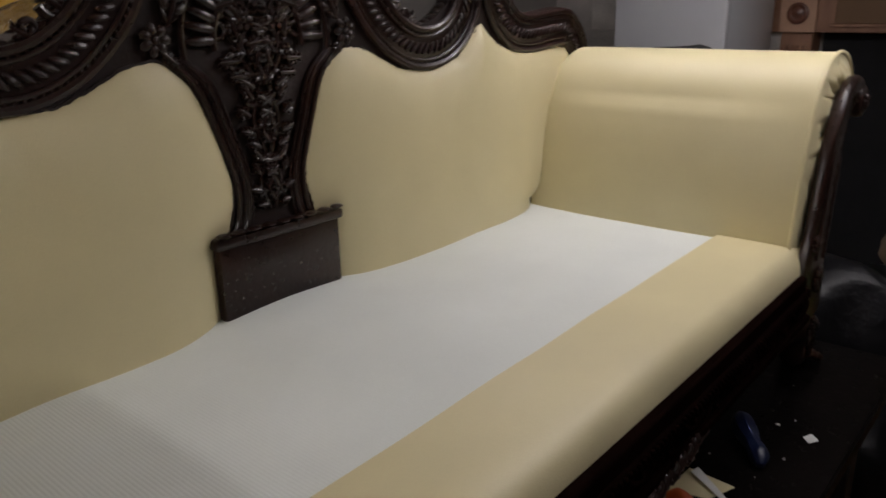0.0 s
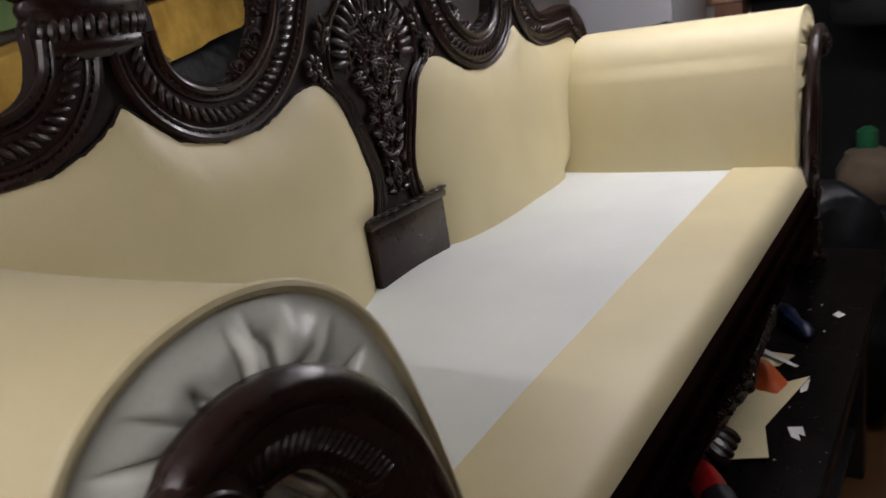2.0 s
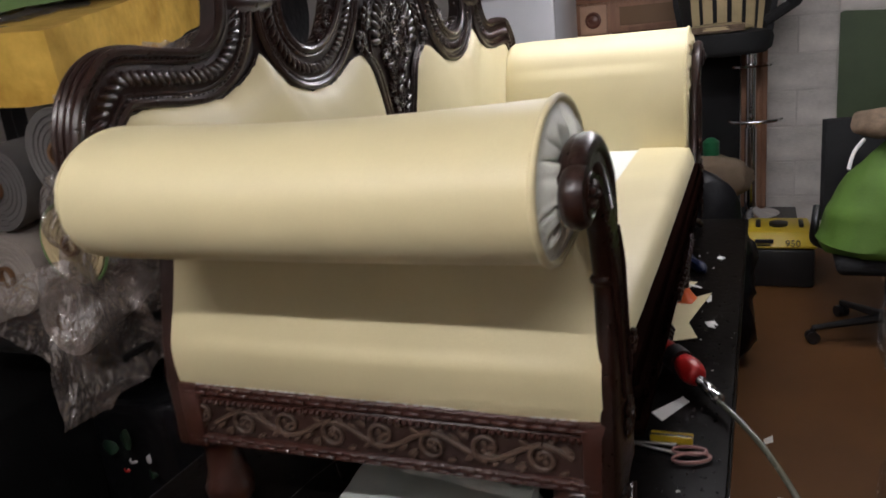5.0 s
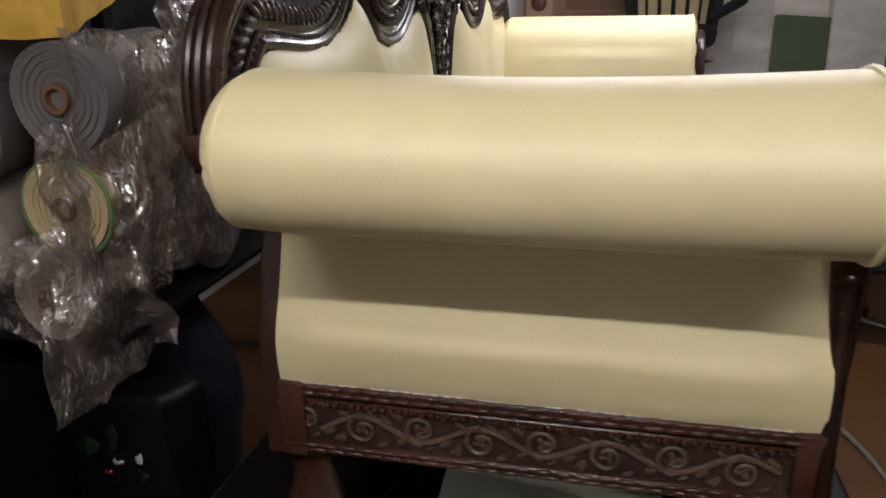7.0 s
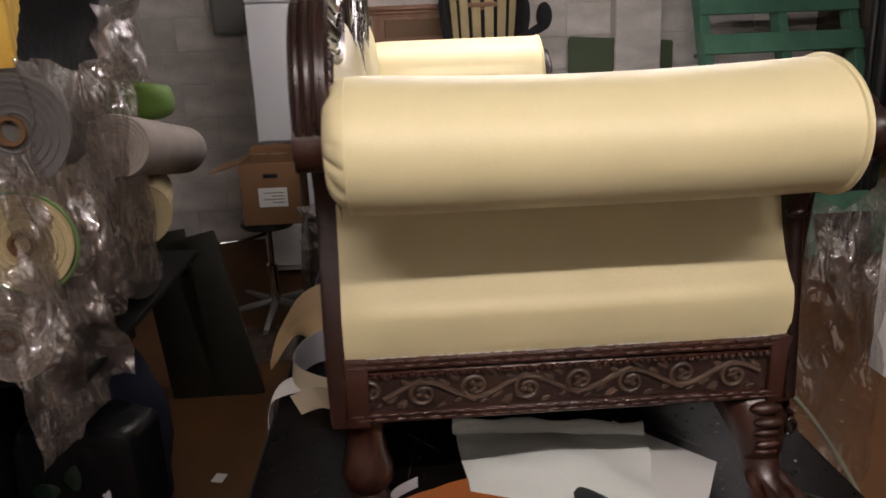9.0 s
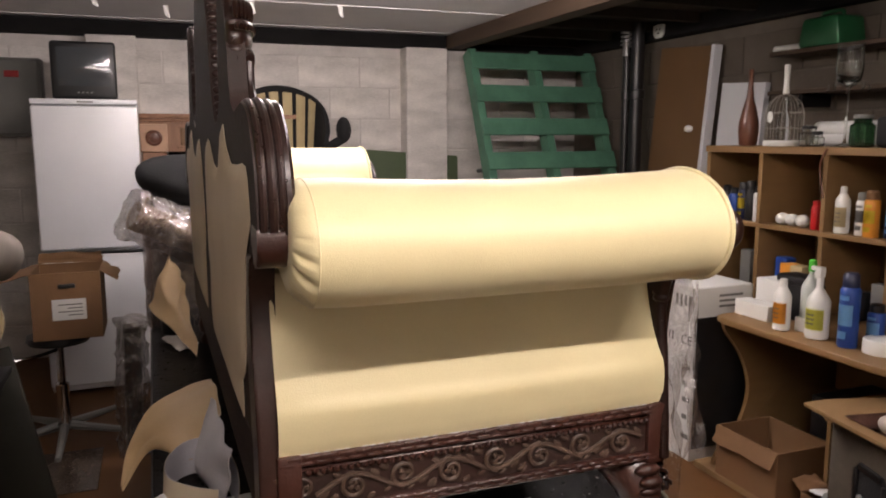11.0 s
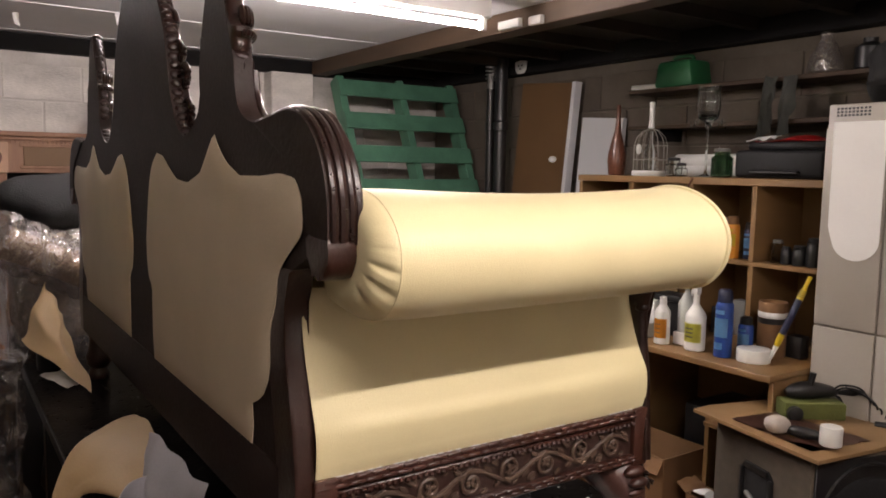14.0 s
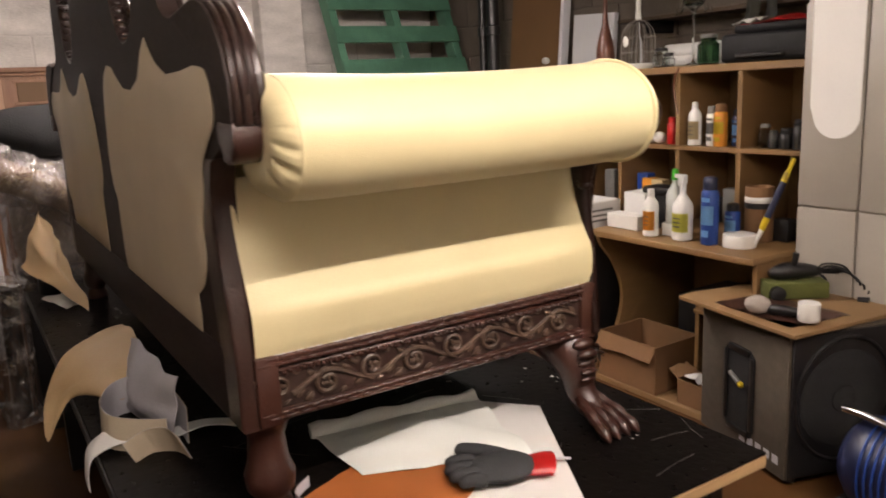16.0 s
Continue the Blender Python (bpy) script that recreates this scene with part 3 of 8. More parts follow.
def spiral(c, r0, turns, start, hand, y, n=22):
    out = []
    for i in range(n + 1):
        t = i / n
        ang = start + hand * turns * 2 * math.pi * t
        r = r0 * (1 - 0.82 * t)
        out.append(Vector((c[0] + r * math.cos(ang), y, c[1] + r * math.sin(ang))))
    return out


def leaf(bm, c, ang, length, width, y, lift=0.008):
    """A carved leaf lying on the wood: a ridge with a pair of lobes."""
    d = Vector((math.cos(ang), 0, math.sin(ang)))
    s = Vector((-d.z, 0, d.x))
    for k, (f, w) in enumerate(((0.15, 0.5), (0.4, 1.0), (0.65, 0.8), (0.88, 0.45))):
        for sg in (-1, 1):
            ax = (d * 0.8 + s * sg * 0.6).normalized()
            rot = Matrix((ax, Vector((0, 1, 0)), Vector((-ax.z, 0, ax.x)))).transposed().to_quaternion()
            blob(bm, Vector((c[0], y - lift * 0.5, c[1])) + d * length * f + s * sg * width * 0.3 * w, (length * 0.19, lift * 0.8, width * 0.20 * w), rot, 6, 4)
    pts = [Vector((c[0], y - lift, c[1])) + d * length * t for t in (0, 0.35, 0.7, 1.0)]
    tube(bm, pts, [0.003, 0.0042, 0.0034, 0.0016], 6)


def rosette(bm, c, r, y, petals=6):
    for k in range(petals):
        a = 2 * math.pi * k / petals
        ax = Vector((math.cos(a), 0, math.sin(a)))
        rot = Matrix((ax, Vector((0, 1, 0)), Vector((-ax.z, 0, ax.x)))).transposed().to_quaternion()
        blob(bm, Vector((c[0], y - 0.004, c[1])) + ax * r * 0.58, (r * 0.42, 0.006, r * 0.30), rot, 6, 4)
    blob(bm, (c[0], y - 0.007, c[1]), (r * 0.26, 0.006, r * 0.26), None, 7, 4)


SHOULDER_LINE = [(-0.074, 1.330), (-0.073, 1.37), (-0.058, 1.415), (-0.028, 1.446), (0.0, 1.462), (0.07, 1.459), (0.14, 1.453), (0.20, 1.457), (0.25, 1.482), (0.285, 1.525), (0.298, 1.575)]
WAVE_LINE = [(0.392, 1.575), (0.40, 1.52), (0.43, 1.475), (0.475, 1.447), (0.53, 1.438), (0.585, 1.448), (0.64, 1.480), (0.69, 1.533), (0.725, 1.60), (0.77, 1.68), (0.83, 1.75), (0.905, 1.79)]


def build_carving(mx):
    moulding("shoulder_moulding", SHOULDER_LINE, 0.082, 0.688, SOFA, "beaded shoulder moulding", mirror=mx)
    moulding("wave_moulding", WAVE_LINE, 0.078, 0.686, SOFA, "gadrooned wave moulding", mirror=mx)
    # fan of gadroons over the splat
    bm = bmesh.new()
    for k in range(9):
        a = math.radians(96 + k * 10.5)
        ax = Vector((math.cos(a), 0, math.sin(a)))
        rot = Matrix((ax, Vector((0, 1, 0)), Vector((-ax.z, 0, ax.x)))).transposed().to_quaternion()
        blob(bm, Vector((C, 0.683, 1.475)) + ax * 0.108, (0.030, 0.009, 0.0085), rot, 7, 5)
    for a, b in ((0.086, 0.005), (0.142, 0.0045)):
        tube(bm, [Vector((C, 0.682, 1.475)) + Vector((math.cos(t), 0, math.sin(t))) * a for t in [math.radians(90 + 4 * i) for i in range(26)]], b, 7)
    for v in bm.verts:
        v.co.x = mx(v.co.x)
    part("fan_carving", bm, WOOD, SOFA)
    # knot where the wave meets the splat
    bm = bmesh.new()
    rosette(bm, (0.752, 1.480), 0.026, 0.684, 7)
    leaf(bm, (0.772, 1.50), math.radians(65), 0.075, 0.04, 0.684)
    leaf(bm, (0.76, 1.462), math.radians(-40), 0.035, 0.022, 0.686)
    for v in bm.verts:
        v.co.x = mx(v.co.x)
    part("leaf_knot", bm, WOOD, SOFA)
    # edge ridges of the splat
    bm = bmesh.new()
    edge = spline([(0.772, 0.686, 1.452), (0.815, 0.686, 1.41), (0.842, 0.686, 1.335), (0.866, 0.686, 1.25), (0.862, 0.686, 1.19), (0.85, 0.686, 1.162)], 8)
    bm.free()
    for off, r in ((-0.004, 0.0055), (0.007, 0.0035), (0.0155, 0.005), (0.024, 0.003)):
        bm = bmesh.new()
        tube(bm, [Vector((mx(p.x + off + (1.45 - p.z) * 0.03), 0.686 - r * 0.6, p.z)) for p in edge], r, 7)
        part("splat_ridge", bm, WOOD, SOFA)
    # carved leaves and flowers that fill the splat
    bm = bmesh.new()
    rng = random.Random(17)
    stem = spline([(0.934, 0.685, 1.19), (0.918, 0.685, 1.24), (0.931, 0.685, 1.29), (0.913, 0.685, 1.345), (0.926, 0.685, 1.40), (0.898, 0.685, 1.455), (0.918, 0.685, 1.51), (0.890, 0.685, 1.555)], 7)
    tube(bm, stem, [0.0036 + 0.0022 * i / len(stem) for i in range(len(stem))], 6)
    for j, (p, d) in enumerate(even(stem, 0.026)):
        side = Vector((-d.z, 0, d.x))
        grow = 0.55 + 0.55 * (p.z - 1.19) / 0.36
        for sg in (-1, 1):
            q = p + side * sg * 0.012 * grow
            if 0.866 + (1.2 - p.z) * 0.02 < q.x < C + 0.002:
                leaf(bm, (q.x, q.z), math.atan2(d.z, d.x) + sg * 0.9 + rng.uniform(-0.25, 0.25), 0.036 * grow, 0.030 * grow, 0.687, 0.009)
                if j % 2:
                    tube(bm, spiral((q.x, q.z), 0.014 * grow, 1.2, rng.uniform(0, 6), sg, 0.684, 12), [0.0044 - 0.0018 * i / 12 for i in range(13)], 6)
    for cx, cz, r in ((0.906, 1.505, 0.022), (0.889, 1.452, 0.017), (0.897, 1.560, 0.016), (0.934, 1.262, 0.011), (0.931, 1.335, 0.013), (0.932, 1.412, 0.015)):
        rosette(bm, (cx, cz), r, 0.685, 6)
    for cx, cz, r, st, h in ((0.862, 1.492, 0.022, 60, 1), (0.866, 1.540, 0.020, -40, -1), (0.925, 1.548, 0.016, 100, 1)):
        tube(bm, spiral((cx, cz), r, 1.4, math.radians(st), h, 0.685), [0.0056 - 0.003 * i / 22 for i in range(23)], 7)
    for v in bm.verts:
        v.co.x = mx(v.co.x)
    part("splat_carving", bm, WOOD, SOFA, "carved scrolling leaves and flowers")
    # acanthus that fills the inner side of the crest
    bm = bmesh.new()
    for cx, cz, r, st, h in ((0.628, 1.540, 0.030, 200, 1), (0.655, 1.605, 0.030, 160, -1), (0.685, 1.665, 0.028, 200, 1), (0.585, 1.503, 0.018, 30, -1), (0.735, 1.725, 0.03, 180, -1)):
        tube(bm, spiral((cx, cz), r, 1.5, math.radians(st), h, 0.690), [0.0075 - 0.004 * i / 22 for i in range(23)], 7)
        leaf(bm, (cx + 0.012, cz - 0.02), math.radians(150), 0.045, 0.028, 0.692)
    for v in bm.verts:
        v.co.x = mx(v.co.x)
    part("acanthus_carving", bm, WOOD, SOFA, "curling acanthus leaves")
    # pilaster between shoulder and crest
    bm = bmesh.new()
    prof = [(0.072, 1.552), (0.088, 1.560), (0.094, 1.568), (0.090, 1.578), (0.080, 1.586), (0.086, 1.602), (0.092, 1.612), (0.096, 1.624), (0.092, 1.634), (0.100, 1.644), (0.098, 1.652), (0.082, 1.660), (0.070, 1.682),
            (0.066, 1.71), (0.05, 1.735), (0.042, 1.76), (0.03, 1.785), (0.012, 1.80)]
    lathe(bm, prof, (0.347, 0.708, 0), 28, sy=0.42)
    for v in bm.verts:
        v.co.x = mx(v.co.x)
        v.co.y = min(v.co.y, 0.7215)
    pilaster = part("pilaster", bm, WOOD, SOFA, "carved pilaster with ringed capital")
    bm = bmesh.new()
    for k in range(15):
        a = math.pi + math.pi * (k + 0.5) / 15
        for zz, hh in ((1.594, 0.017), (1.672, 0.018)):
            blob(bm, (0.347 + 0.088 * math.cos(a), 0.708 + 0.038 * math.sin(a), zz), (0.0085, 0.006, hh), Euler((0, 0.25, 0)).to_quaternion(), 6, 5)
    for k in range(17):
        a = math.pi + math.pi * (k + 0.5) / 17
        blob(bm, (0.347 + 0.099 * math.cos(a), 0.708 + 0.042 * math.sin(a), 1.642), (0.007, 0.005, 0.007), None, 6, 4)
    for v in bm.verts:
        v.co.x = mx(v.co.x)
    part("gadroon_band", bm, WOOD, pilaster, kind="stuff")
    # rounded end of the shoulder: slim reeds along its edge, a plain block at the foot
    edge = spline([(a, 0, b) for a, b in EAR[3:11]], 6)
    for y0, r in ((0.693, 0.0058), (0.706, 0.0070), (0.7185, 0.0058)):
        bm = bmesh.new()
        tube(bm, [Vector((p.x + 0.001, y0, p.z - 0.001)) for p in edge], r, 8)
        for v in bm.verts:
            v.co.x = mx(v.co.x)
        part("shoulder_reed", bm, WOOD, SOFA, "slim polished reed")
    bm = bmesh.new()
    rim = [(p.x + 0.002, p.z - 0.002) for p in edge]
    slab(bm, rim + [(0.0, 1.43), (-0.03, 1.40), (-0.045, 1.34)], 0.7225, 0.7275, "y", 0.002)
    for v in bm.verts:
        v.co.x = mx(v.co.x)
    part("shoulder_cheek", bm, WOOD_BACK, SOFA)
    bm = bmesh.new()
    foot = spline([(-0.112, 1.340, 0), (-0.116, 1.318, 0), (-0.110, 1.295, 0), (-0.092, 1.283, 0), (-0.070, 1.285, 0), (-0.052, 1.302, 0), (-0.046, 1.340, 0)], 4)
    slab(bm, [(p.x, p.y) for p in foot], 0.686, 0.7285, "y", 0.007, 3)
    for v in bm.verts:
        v.co.x = mx(v.co.x)
    part("shoulder_foot", bm, WOOD_RED, SOFA, "rounded red-brown block under the shoulder")
    # back post side, below the shoulder
    bm = bmesh.new()
    line = [(a - 0.0025, b) for a, b in POST_EDGE[:-1]]
    outline = line + [(x + 0.07, z) for x, z in reversed(line)]
    slab(bm, outline, 0.686, 0.7245, "y", 0.006, 2)
    for v in bm.verts:
        v.co.x = mx(v.co.x)
    part("back_post", bm, WOOD_EDGE, SOFA)




def build_edge(mx):
    """Scalloped carving round the edge of the crest and the shaft."""
    for nm, pts in (("crest_edge", CREST), ("shaft_edge", SHAFT)):
        bm = bmesh.new()
        for j, (p, d) in enumerate(even(spline([(a, 0.706, b) for a, b in pts], 6), 0.020)):
            rot = Matrix((d, Vector((0, 1, 0)), Vector((-d.z, 0, d.x)))).transposed().to_quaternion()
            blob(bm, p, (0.0105, 0.013, 0.0038 + 0.0016 * (j % 2)), rot, 8, 6)
        for v in bm.verts:
            v.co.x = mx(v.co.x)
        part(nm, bm, WOOD, SOFA, "scalloped carved edge")


both(build_carving)
both(build_edge)

# plain block at the foot of the splat
bm = bmesh.new()
box(bm, 0.808, 2 * C - 0.808, 0.662, 0.690, 0.97, 1.150, 0.006, 2)
part("splat_base", bm, WOOD, SOFA, "plain dark wooden block")
bm = bmesh.new()
box(bm, 0.80, 2 * C - 0.80, 0.656, 0.690, 1.146, 1.166, 0.007, 2)
for k in range(9):
    blob(bm, (0.815 + k * 0.0305, 0.657, 1.172), (0.0145, 0.012, 0.0035), None, 7, 4)
part("splat_ledge", bm, WOOD, SOFA)
# bottom rail of the back
bm = bmesh.new()
box(bm, 0.06, 2 * C - 0.06, 0.688, 0.7255, 0.865, 0.985, 0.006, 2)
part("rear_rail", bm, WOOD_BACK, SOFA)

# seat: white lining behind, leather border in front
SEAT_X0, SEAT_X1 = 0.075, 2 * C - 0.075


def seat_z(x, y):
    u = (x - C) / 0.86
    return 1.018 + 0.016 * u + 0.006 * (1 - u * u) - 0.03 * max(0, (0.05 - y) / 0.1) ** 2 + rough((x, y, 2), 5, 0.004) + 0.006 * math.exp(-((x - 0.95) / 0.1) ** 2 - ((y - 0.6) / 0.1) ** 2)


bm = bmesh.new()
sheet(bm, lambda u, v: (SEAT_X0 + u * (SEAT_X1 - SEAT_X0), 0.172 + rough((u * 9, 3, 1), 1, 0.006) * (1 - v) + v * 0.515, seat_z(SEAT_X0 + u * (SEAT_X1 - SEAT_X0), 0.172 + v * 0.515)), 60, 16, 0.02)
seat = part("seat", bm, LINING, SOFA, "bare white ribbed seat lining")


def border(u, v):
    x = SEAT_X0 - 0.012 + u * (SEAT_X1 - SEAT_X0 + 0.024)
    if v < 0.55:
        y = 0.176 - (v / 0.55) * 0.142
        return x, y, seat_z(x, y) + 0.0035
    a = (v - 0.55) / 0.45 * math.pi / 2
    z0 = seat_z(x, 0.034) + 0.0035
    return x, 0.034 - 0.037 * math.sin(a), z0 - 0.060 * (1 - math.cos(a)) + rough((x, 1, 1), 14, 0.0012)


bm = bmesh.new()
sheet(bm, border, 70, 18, 0.003)
part("seat_border", bm, LEATHER, SOFA, "cream leather strip along the seat front")
bm = bmesh.new()
tube(bm, [(SEAT_X0 + 0.02 + i * 0.0291, 0.1735 + rough((i * 0.145, 3, 1), 1, 0.003), seat_z(SEAT_X0 + 0.02 + i * 0.0291, 0.1735) + 0.004) for i in range(59)], 0.0014, 5)
part("seam", bm, LEATHER_DULL, SOFA)
bm = bmesh.new()
rng = random.Random(12)
for i in range(110):
    x = SEAT_X0 + 0.05 + i * 0.0146 + rng.uniform(-0.003, 0.003)
    if rng.random() < 0.6:
        z = seat_z(x, 0.034) - 0.0555 + rng.uniform(-0.002, 0.002)
        box(bm, x, x + 0.007, -0.0055, -0.0025, z, z + 0.0016)
part("staple_row", bm, STEEL, SOFA, "bright staples along the front edge", kind="stuff")

# arms
ARM = [(0.150, 0.99), (0.142, 1.06), (0.122, 1.17), (0.092, 1.27), (0.060, 1.340), (0.012, 1.384), (-0.050, 1.402), (-0.112, 1.394), (-0.160, 1.366), (-0.184, 1.326), (-0.180, 1.278), (-0.150, 1.240), (-0.102, 1.224), (-0.050, 1.226), (0.015, 1.236)]
PANEL = [(0.050, 1.25), (0.047, 1.215), (0.040, 1.17), (0.022, 1.11), (0.003, 1.062), (-0.004, 1.035), (-0.003, 1.00), (0.002, 0.974)]


def build_arm(mx):
    left = mx(0) < C
    prof = spline([(a, b, 0) for a, b in ARM], 5)
    n = len(prof) - 1

    def f(u, v):
        p = prof[round(u * n)]
        y_end = 0.660 + 0.020 * min(1, max(0, (0.34 - u) / 0.12))
        y = 0.026 + v * (y_end - 0.026)
        sag = math.sin(math.pi * v)
        cx, cz = -0.055, 1.325
        k = 1 - (0.05 if left else 0.0) * sag + (0.0 if left else 0.03)
        if v > 0.9:
            k -= 0.03 * ((v - 0.9) / 0.1) ** 2
        x, z = p.x, p.y
        w = 1.0 if z > 1.24 else max(0, (z - 1.12) / 0.12)
        x, z = x + (cx + (x - cx) * k - x) * w, z + (cz + (z - cz) * k - z) * w - (0.006 * sag if left else -0.008) * w
        if u > 0.5:
            low = min(1, max(0, (1.36 - p.y) / 0.12))
            near = max(0, 1 - v / 0.35)
            z += 0.003 * near * near * low * low * (3 - 2 * low)
        if p.y < 1.3 and u < 0.3:
            x += 0.012 * math.sin(math.pi * v)
        return mx(x), y, z
    bm = bmesh.new()
    sheet(bm, f, n, 40, 0.0)
    arm = part("arm", bm, LEATHER, SOFA, "rolled cream leather arm")
    # front face: pleats gathered to the scroll, running down behind the post
    ring = [Vector(f(i / n, 0.0)) for i in range(n + 1)]
    ring.append(Vector((mx(0.035), 0.026, ring[-1].z - 0.006)))
    dense = spline(ring, 8)
    m = len(dense) - 1
    c = Vector((mx(-0.074), 0.0, 1.322))
    run = [0.0]
    for p0, p1 in zip(dense, dense[1:]):
        run.append(run[-1] + (p1 - p0).length)

    def disc(u, v):
        i = round(u * m)
        p = dense[i]
        side = Vector((p.x + (mx(-0.07) - mx(0)), p.y, p.z))
        w = 1.0 if u > 0.42 else min(1, max(0, (p.z - 1.10) / 0.20))
        q = p.lerp(side.lerp(c, w), v * 0.74)
        s = run[i] / 0.060 + 0.95 * v + 0.30 * math.sin(i * 0.079) + 0.16 * math.sin(i * 0.21)
        ph = s % 1.0
        puff = math.sin(math.pi * ph) ** 0.9
        fold = max(0, 1 - min(ph, 1 - ph) * 5) ** 2
        amp = 0.65 + 0.35 * math.sin(1.7 * math.floor(s) + 1)
        ends = math.sin(math.pi * min(1, max(0, v * 1.05 - 0.03))) ** 0.6
        inner = min(1, max(0, (v - 0.10) / 0.42))
        inner = inner * inner * (3 - 2 * inner)
        depth = (0.004 * ends + (0.0135 * puff * amp - 0.003 * fold) * inner) * (0.35 + 0.65 * w) + 0.008 * v
        return q.x, 0.025 - depth, q.z
    bm = bmesh.new()
    sheet(bm, disc, m, 18, 0.0)
    # near end gets the lightened leather, as though lit from in front
    part("pleated_end", bm, PLEAT_LIT if left else LEATHER, arm, "pleated leather roll end")
    bm = bmesh.new()
    tube(bm, [p + Vector((0, -0.002, 0)) for p in dense[:-2]], 0.0048, 8)
    part("piping", bm, LEATHER, arm, "thin leather piping")
    # gathered rear end, tucked behind the shoulder
    back_loop = [Vector(f(i / n, 1.0)) for i in range(n + 1)]
    back_loop = [p for p in back_loop if p.z > 1.215 and abs(p.x - mx(-0.06)) < 0.145]
    rear_line = spline(back_loop, 6)
    m2 = len(rear_line) - 1

    def rear(u, v):
        p = rear_line[round(u * m2)]
        q = p.lerp(Vector((c.x, 0, c.z + 0.004)), 0.40 * (v / 0.8) ** 1.5 if v < 0.8 else 0.40 + 0.55 * (v - 0.8) / 0.2)
        ph = (u * 9 + 0.7 * math.sin(u * 11) + 0.35 * v) % 1.0
        crease = max(0, 1 - abs(2 * ph - 1) * 1.5) ** 1.3
        low = min(1, max(0, (1.335 - p.z) / 0.05))
        k = (0.0006 + 0.0125 * low) * crease * math.sin(math.pi * min(1, v * 1.1 + 0.02)) + 0.010 * low * rough((u * 14, v * 2, 3), 1, 1.0) * v
        d = (Vector((q.x, 0, q.z)) - Vector((c.x, 0, c.z))).normalized()
        return q.x - d.x * k, p.y + (0.6885 - p.y) * math.sin(min(1, v / 0.8) * math.pi / 2), q.z - d.z * k
    bm = bmesh.new()
    sheet(bm, rear, m2, 12, 0.0)
    part("gathered_end", bm, LEATHER, arm, "gathered leather roll end")
    bm = bmesh.new()
    tube(bm, rear_line, 0.0011, 6)
    part("rear_seam", bm, LEATHER, arm)
    # outside panel
    pp = spline([(a, b, 0) for a, b in PANEL], 9)
    k = len(pp) - 1

    def ledge(z, v):
        """The padding's lower step, seen through the leather."""
        z += 0.004 * math.sin(2.6 * v)
        rise = max(0, min(1, (1.072 - z) / 0.026))
        fall = max(0, min(1, (1.058 - z) / 0.05))
        return 0.0045 * (rise * rise * (3 - 2 * rise) - fall) * min(1, 14 * min(v, 1 - v) ** 1.2)

    def g(u, v):
        p = pp[round(u * k)]
        edge = 1 - abs(2 * v - 1) ** 10
        return mx(p.x - 0.010 * edge * math.sin(math.pi * min(1, u * 1.0)) ** 0.7 - ledge(p.y, v) + rough((p.x, v * 3, p.y * 3), 2.5, 0.002)), 0.002 + v * 0.692, p.y + (rough((v * 40, 2, 1), 1, 0.004) - 0.0012) * (u > 0.97)
    bm = bmesh.new()
    sheet(bm, g, k, 30, 0.002)
    part("outside_panel", bm, LEATHER, arm, "cream leather outside arm panel")
    # staples along the bottom edge, white in place of a metal glint
    bm = bmesh.new()
    rng = random.Random(9)
    for i in range(46):
        y = 0.02 + i * 0.0145 + rng.uniform(-0.003, 0.003)
        if rng.random() < 0.75:
            x = mx(-0.001)
            box(bm, x - 0.0022, x + 0.0022, y, y + 0.009, 0.9745 + rng.uniform(-0.002, 0.001), 0.9775)
    part("staple_row", bm, WHITE_PLASTIC, arm, "row of staples coloured white for their glint", kind="stuff")
    # end rail under the panel
    x0 = -0.006
    rail = None
    for nm, b in (("end_rail", (0.008, 0.05, 0.028, 0.664, 0.872, 0.977)), ("upper_rail", (0.0, 0.02, 0.0, 0.69, 0.957, 0.976)), ("lower_rail", (0.0, 0.02, 0.0, 0.69, 0.868, 0.886)), ("bead_rail", (0.003, 0.02, 0.0, 0.69, 0.946, 0.954))):
        bm = bmesh.new()
        box(bm, x0 + b[0], x0 + b[1], *b[2:], 0.003)
        for v in bm.verts:
            v.co.x = mx(v.co.x)
        made = part(nm, bm, RAIL_GROUND if nm == "end_rail" else WOOD_RED, rail or SOFA, "red-brown carved end rail" if rail is None else "")
        rail = rail or made
    for y0, y1 in ((-0.006, 0.032), (0.660, 0.698)):
        bm = bmesh.new()
        box(bm, x0 - 0.002, x0 + 0.05, y0, y1, 0.862, 0.9775, 0.004, 2)
        for v in bm.verts:
            v.co.x = mx(v.co.x)
        part("corner_block", bm, WOOD_RED, rail)
    bm = bmesh.new()
    for i in range(25):
        y = 0.012 + i * 0.027
        box(bm, x0 - 0.0025, x0 + 0.004, y, y + 0.0225, 0.968, 0.9745, 0.0015)
        box(bm, x0 - 0.0025, x0 + 0.004, y + 0.011, y + 0.0335, 0.9590, 0.9655, 0.0015)
        box(bm, x0 - 0.0025, x0 + 0.004, y, y + 0.0225, 0.8710, 0.8770, 0.0015)
        box(bm, x0 - 0.0025, x0 + 0.004, y + 0.011, y + 0.0335, 0.8785, 0.8845, 0.0015)
    for i in range(56):
        blob(bm, (x0 + 0.004, 0.034 + i * 0.0112, 0.947 - 0.0015 * (i % 2)), (0.006, 0.0052, 0.0052), None, 6, 4)
    for v in bm.verts:
        v.co.x = mx(v.co.x)
    part("notched_border", bm, WOOD_RED, rail, kind="stuff")
    bm = bmesh.new()
    xf = x0 + 0.006
    wave_pts = [(xf, 0.045 + i * 0.006, 0.9165 + 0.015 * math.sin(i * 0.006 / 0.164 * 2 * math.pi)) for i in range(100)]
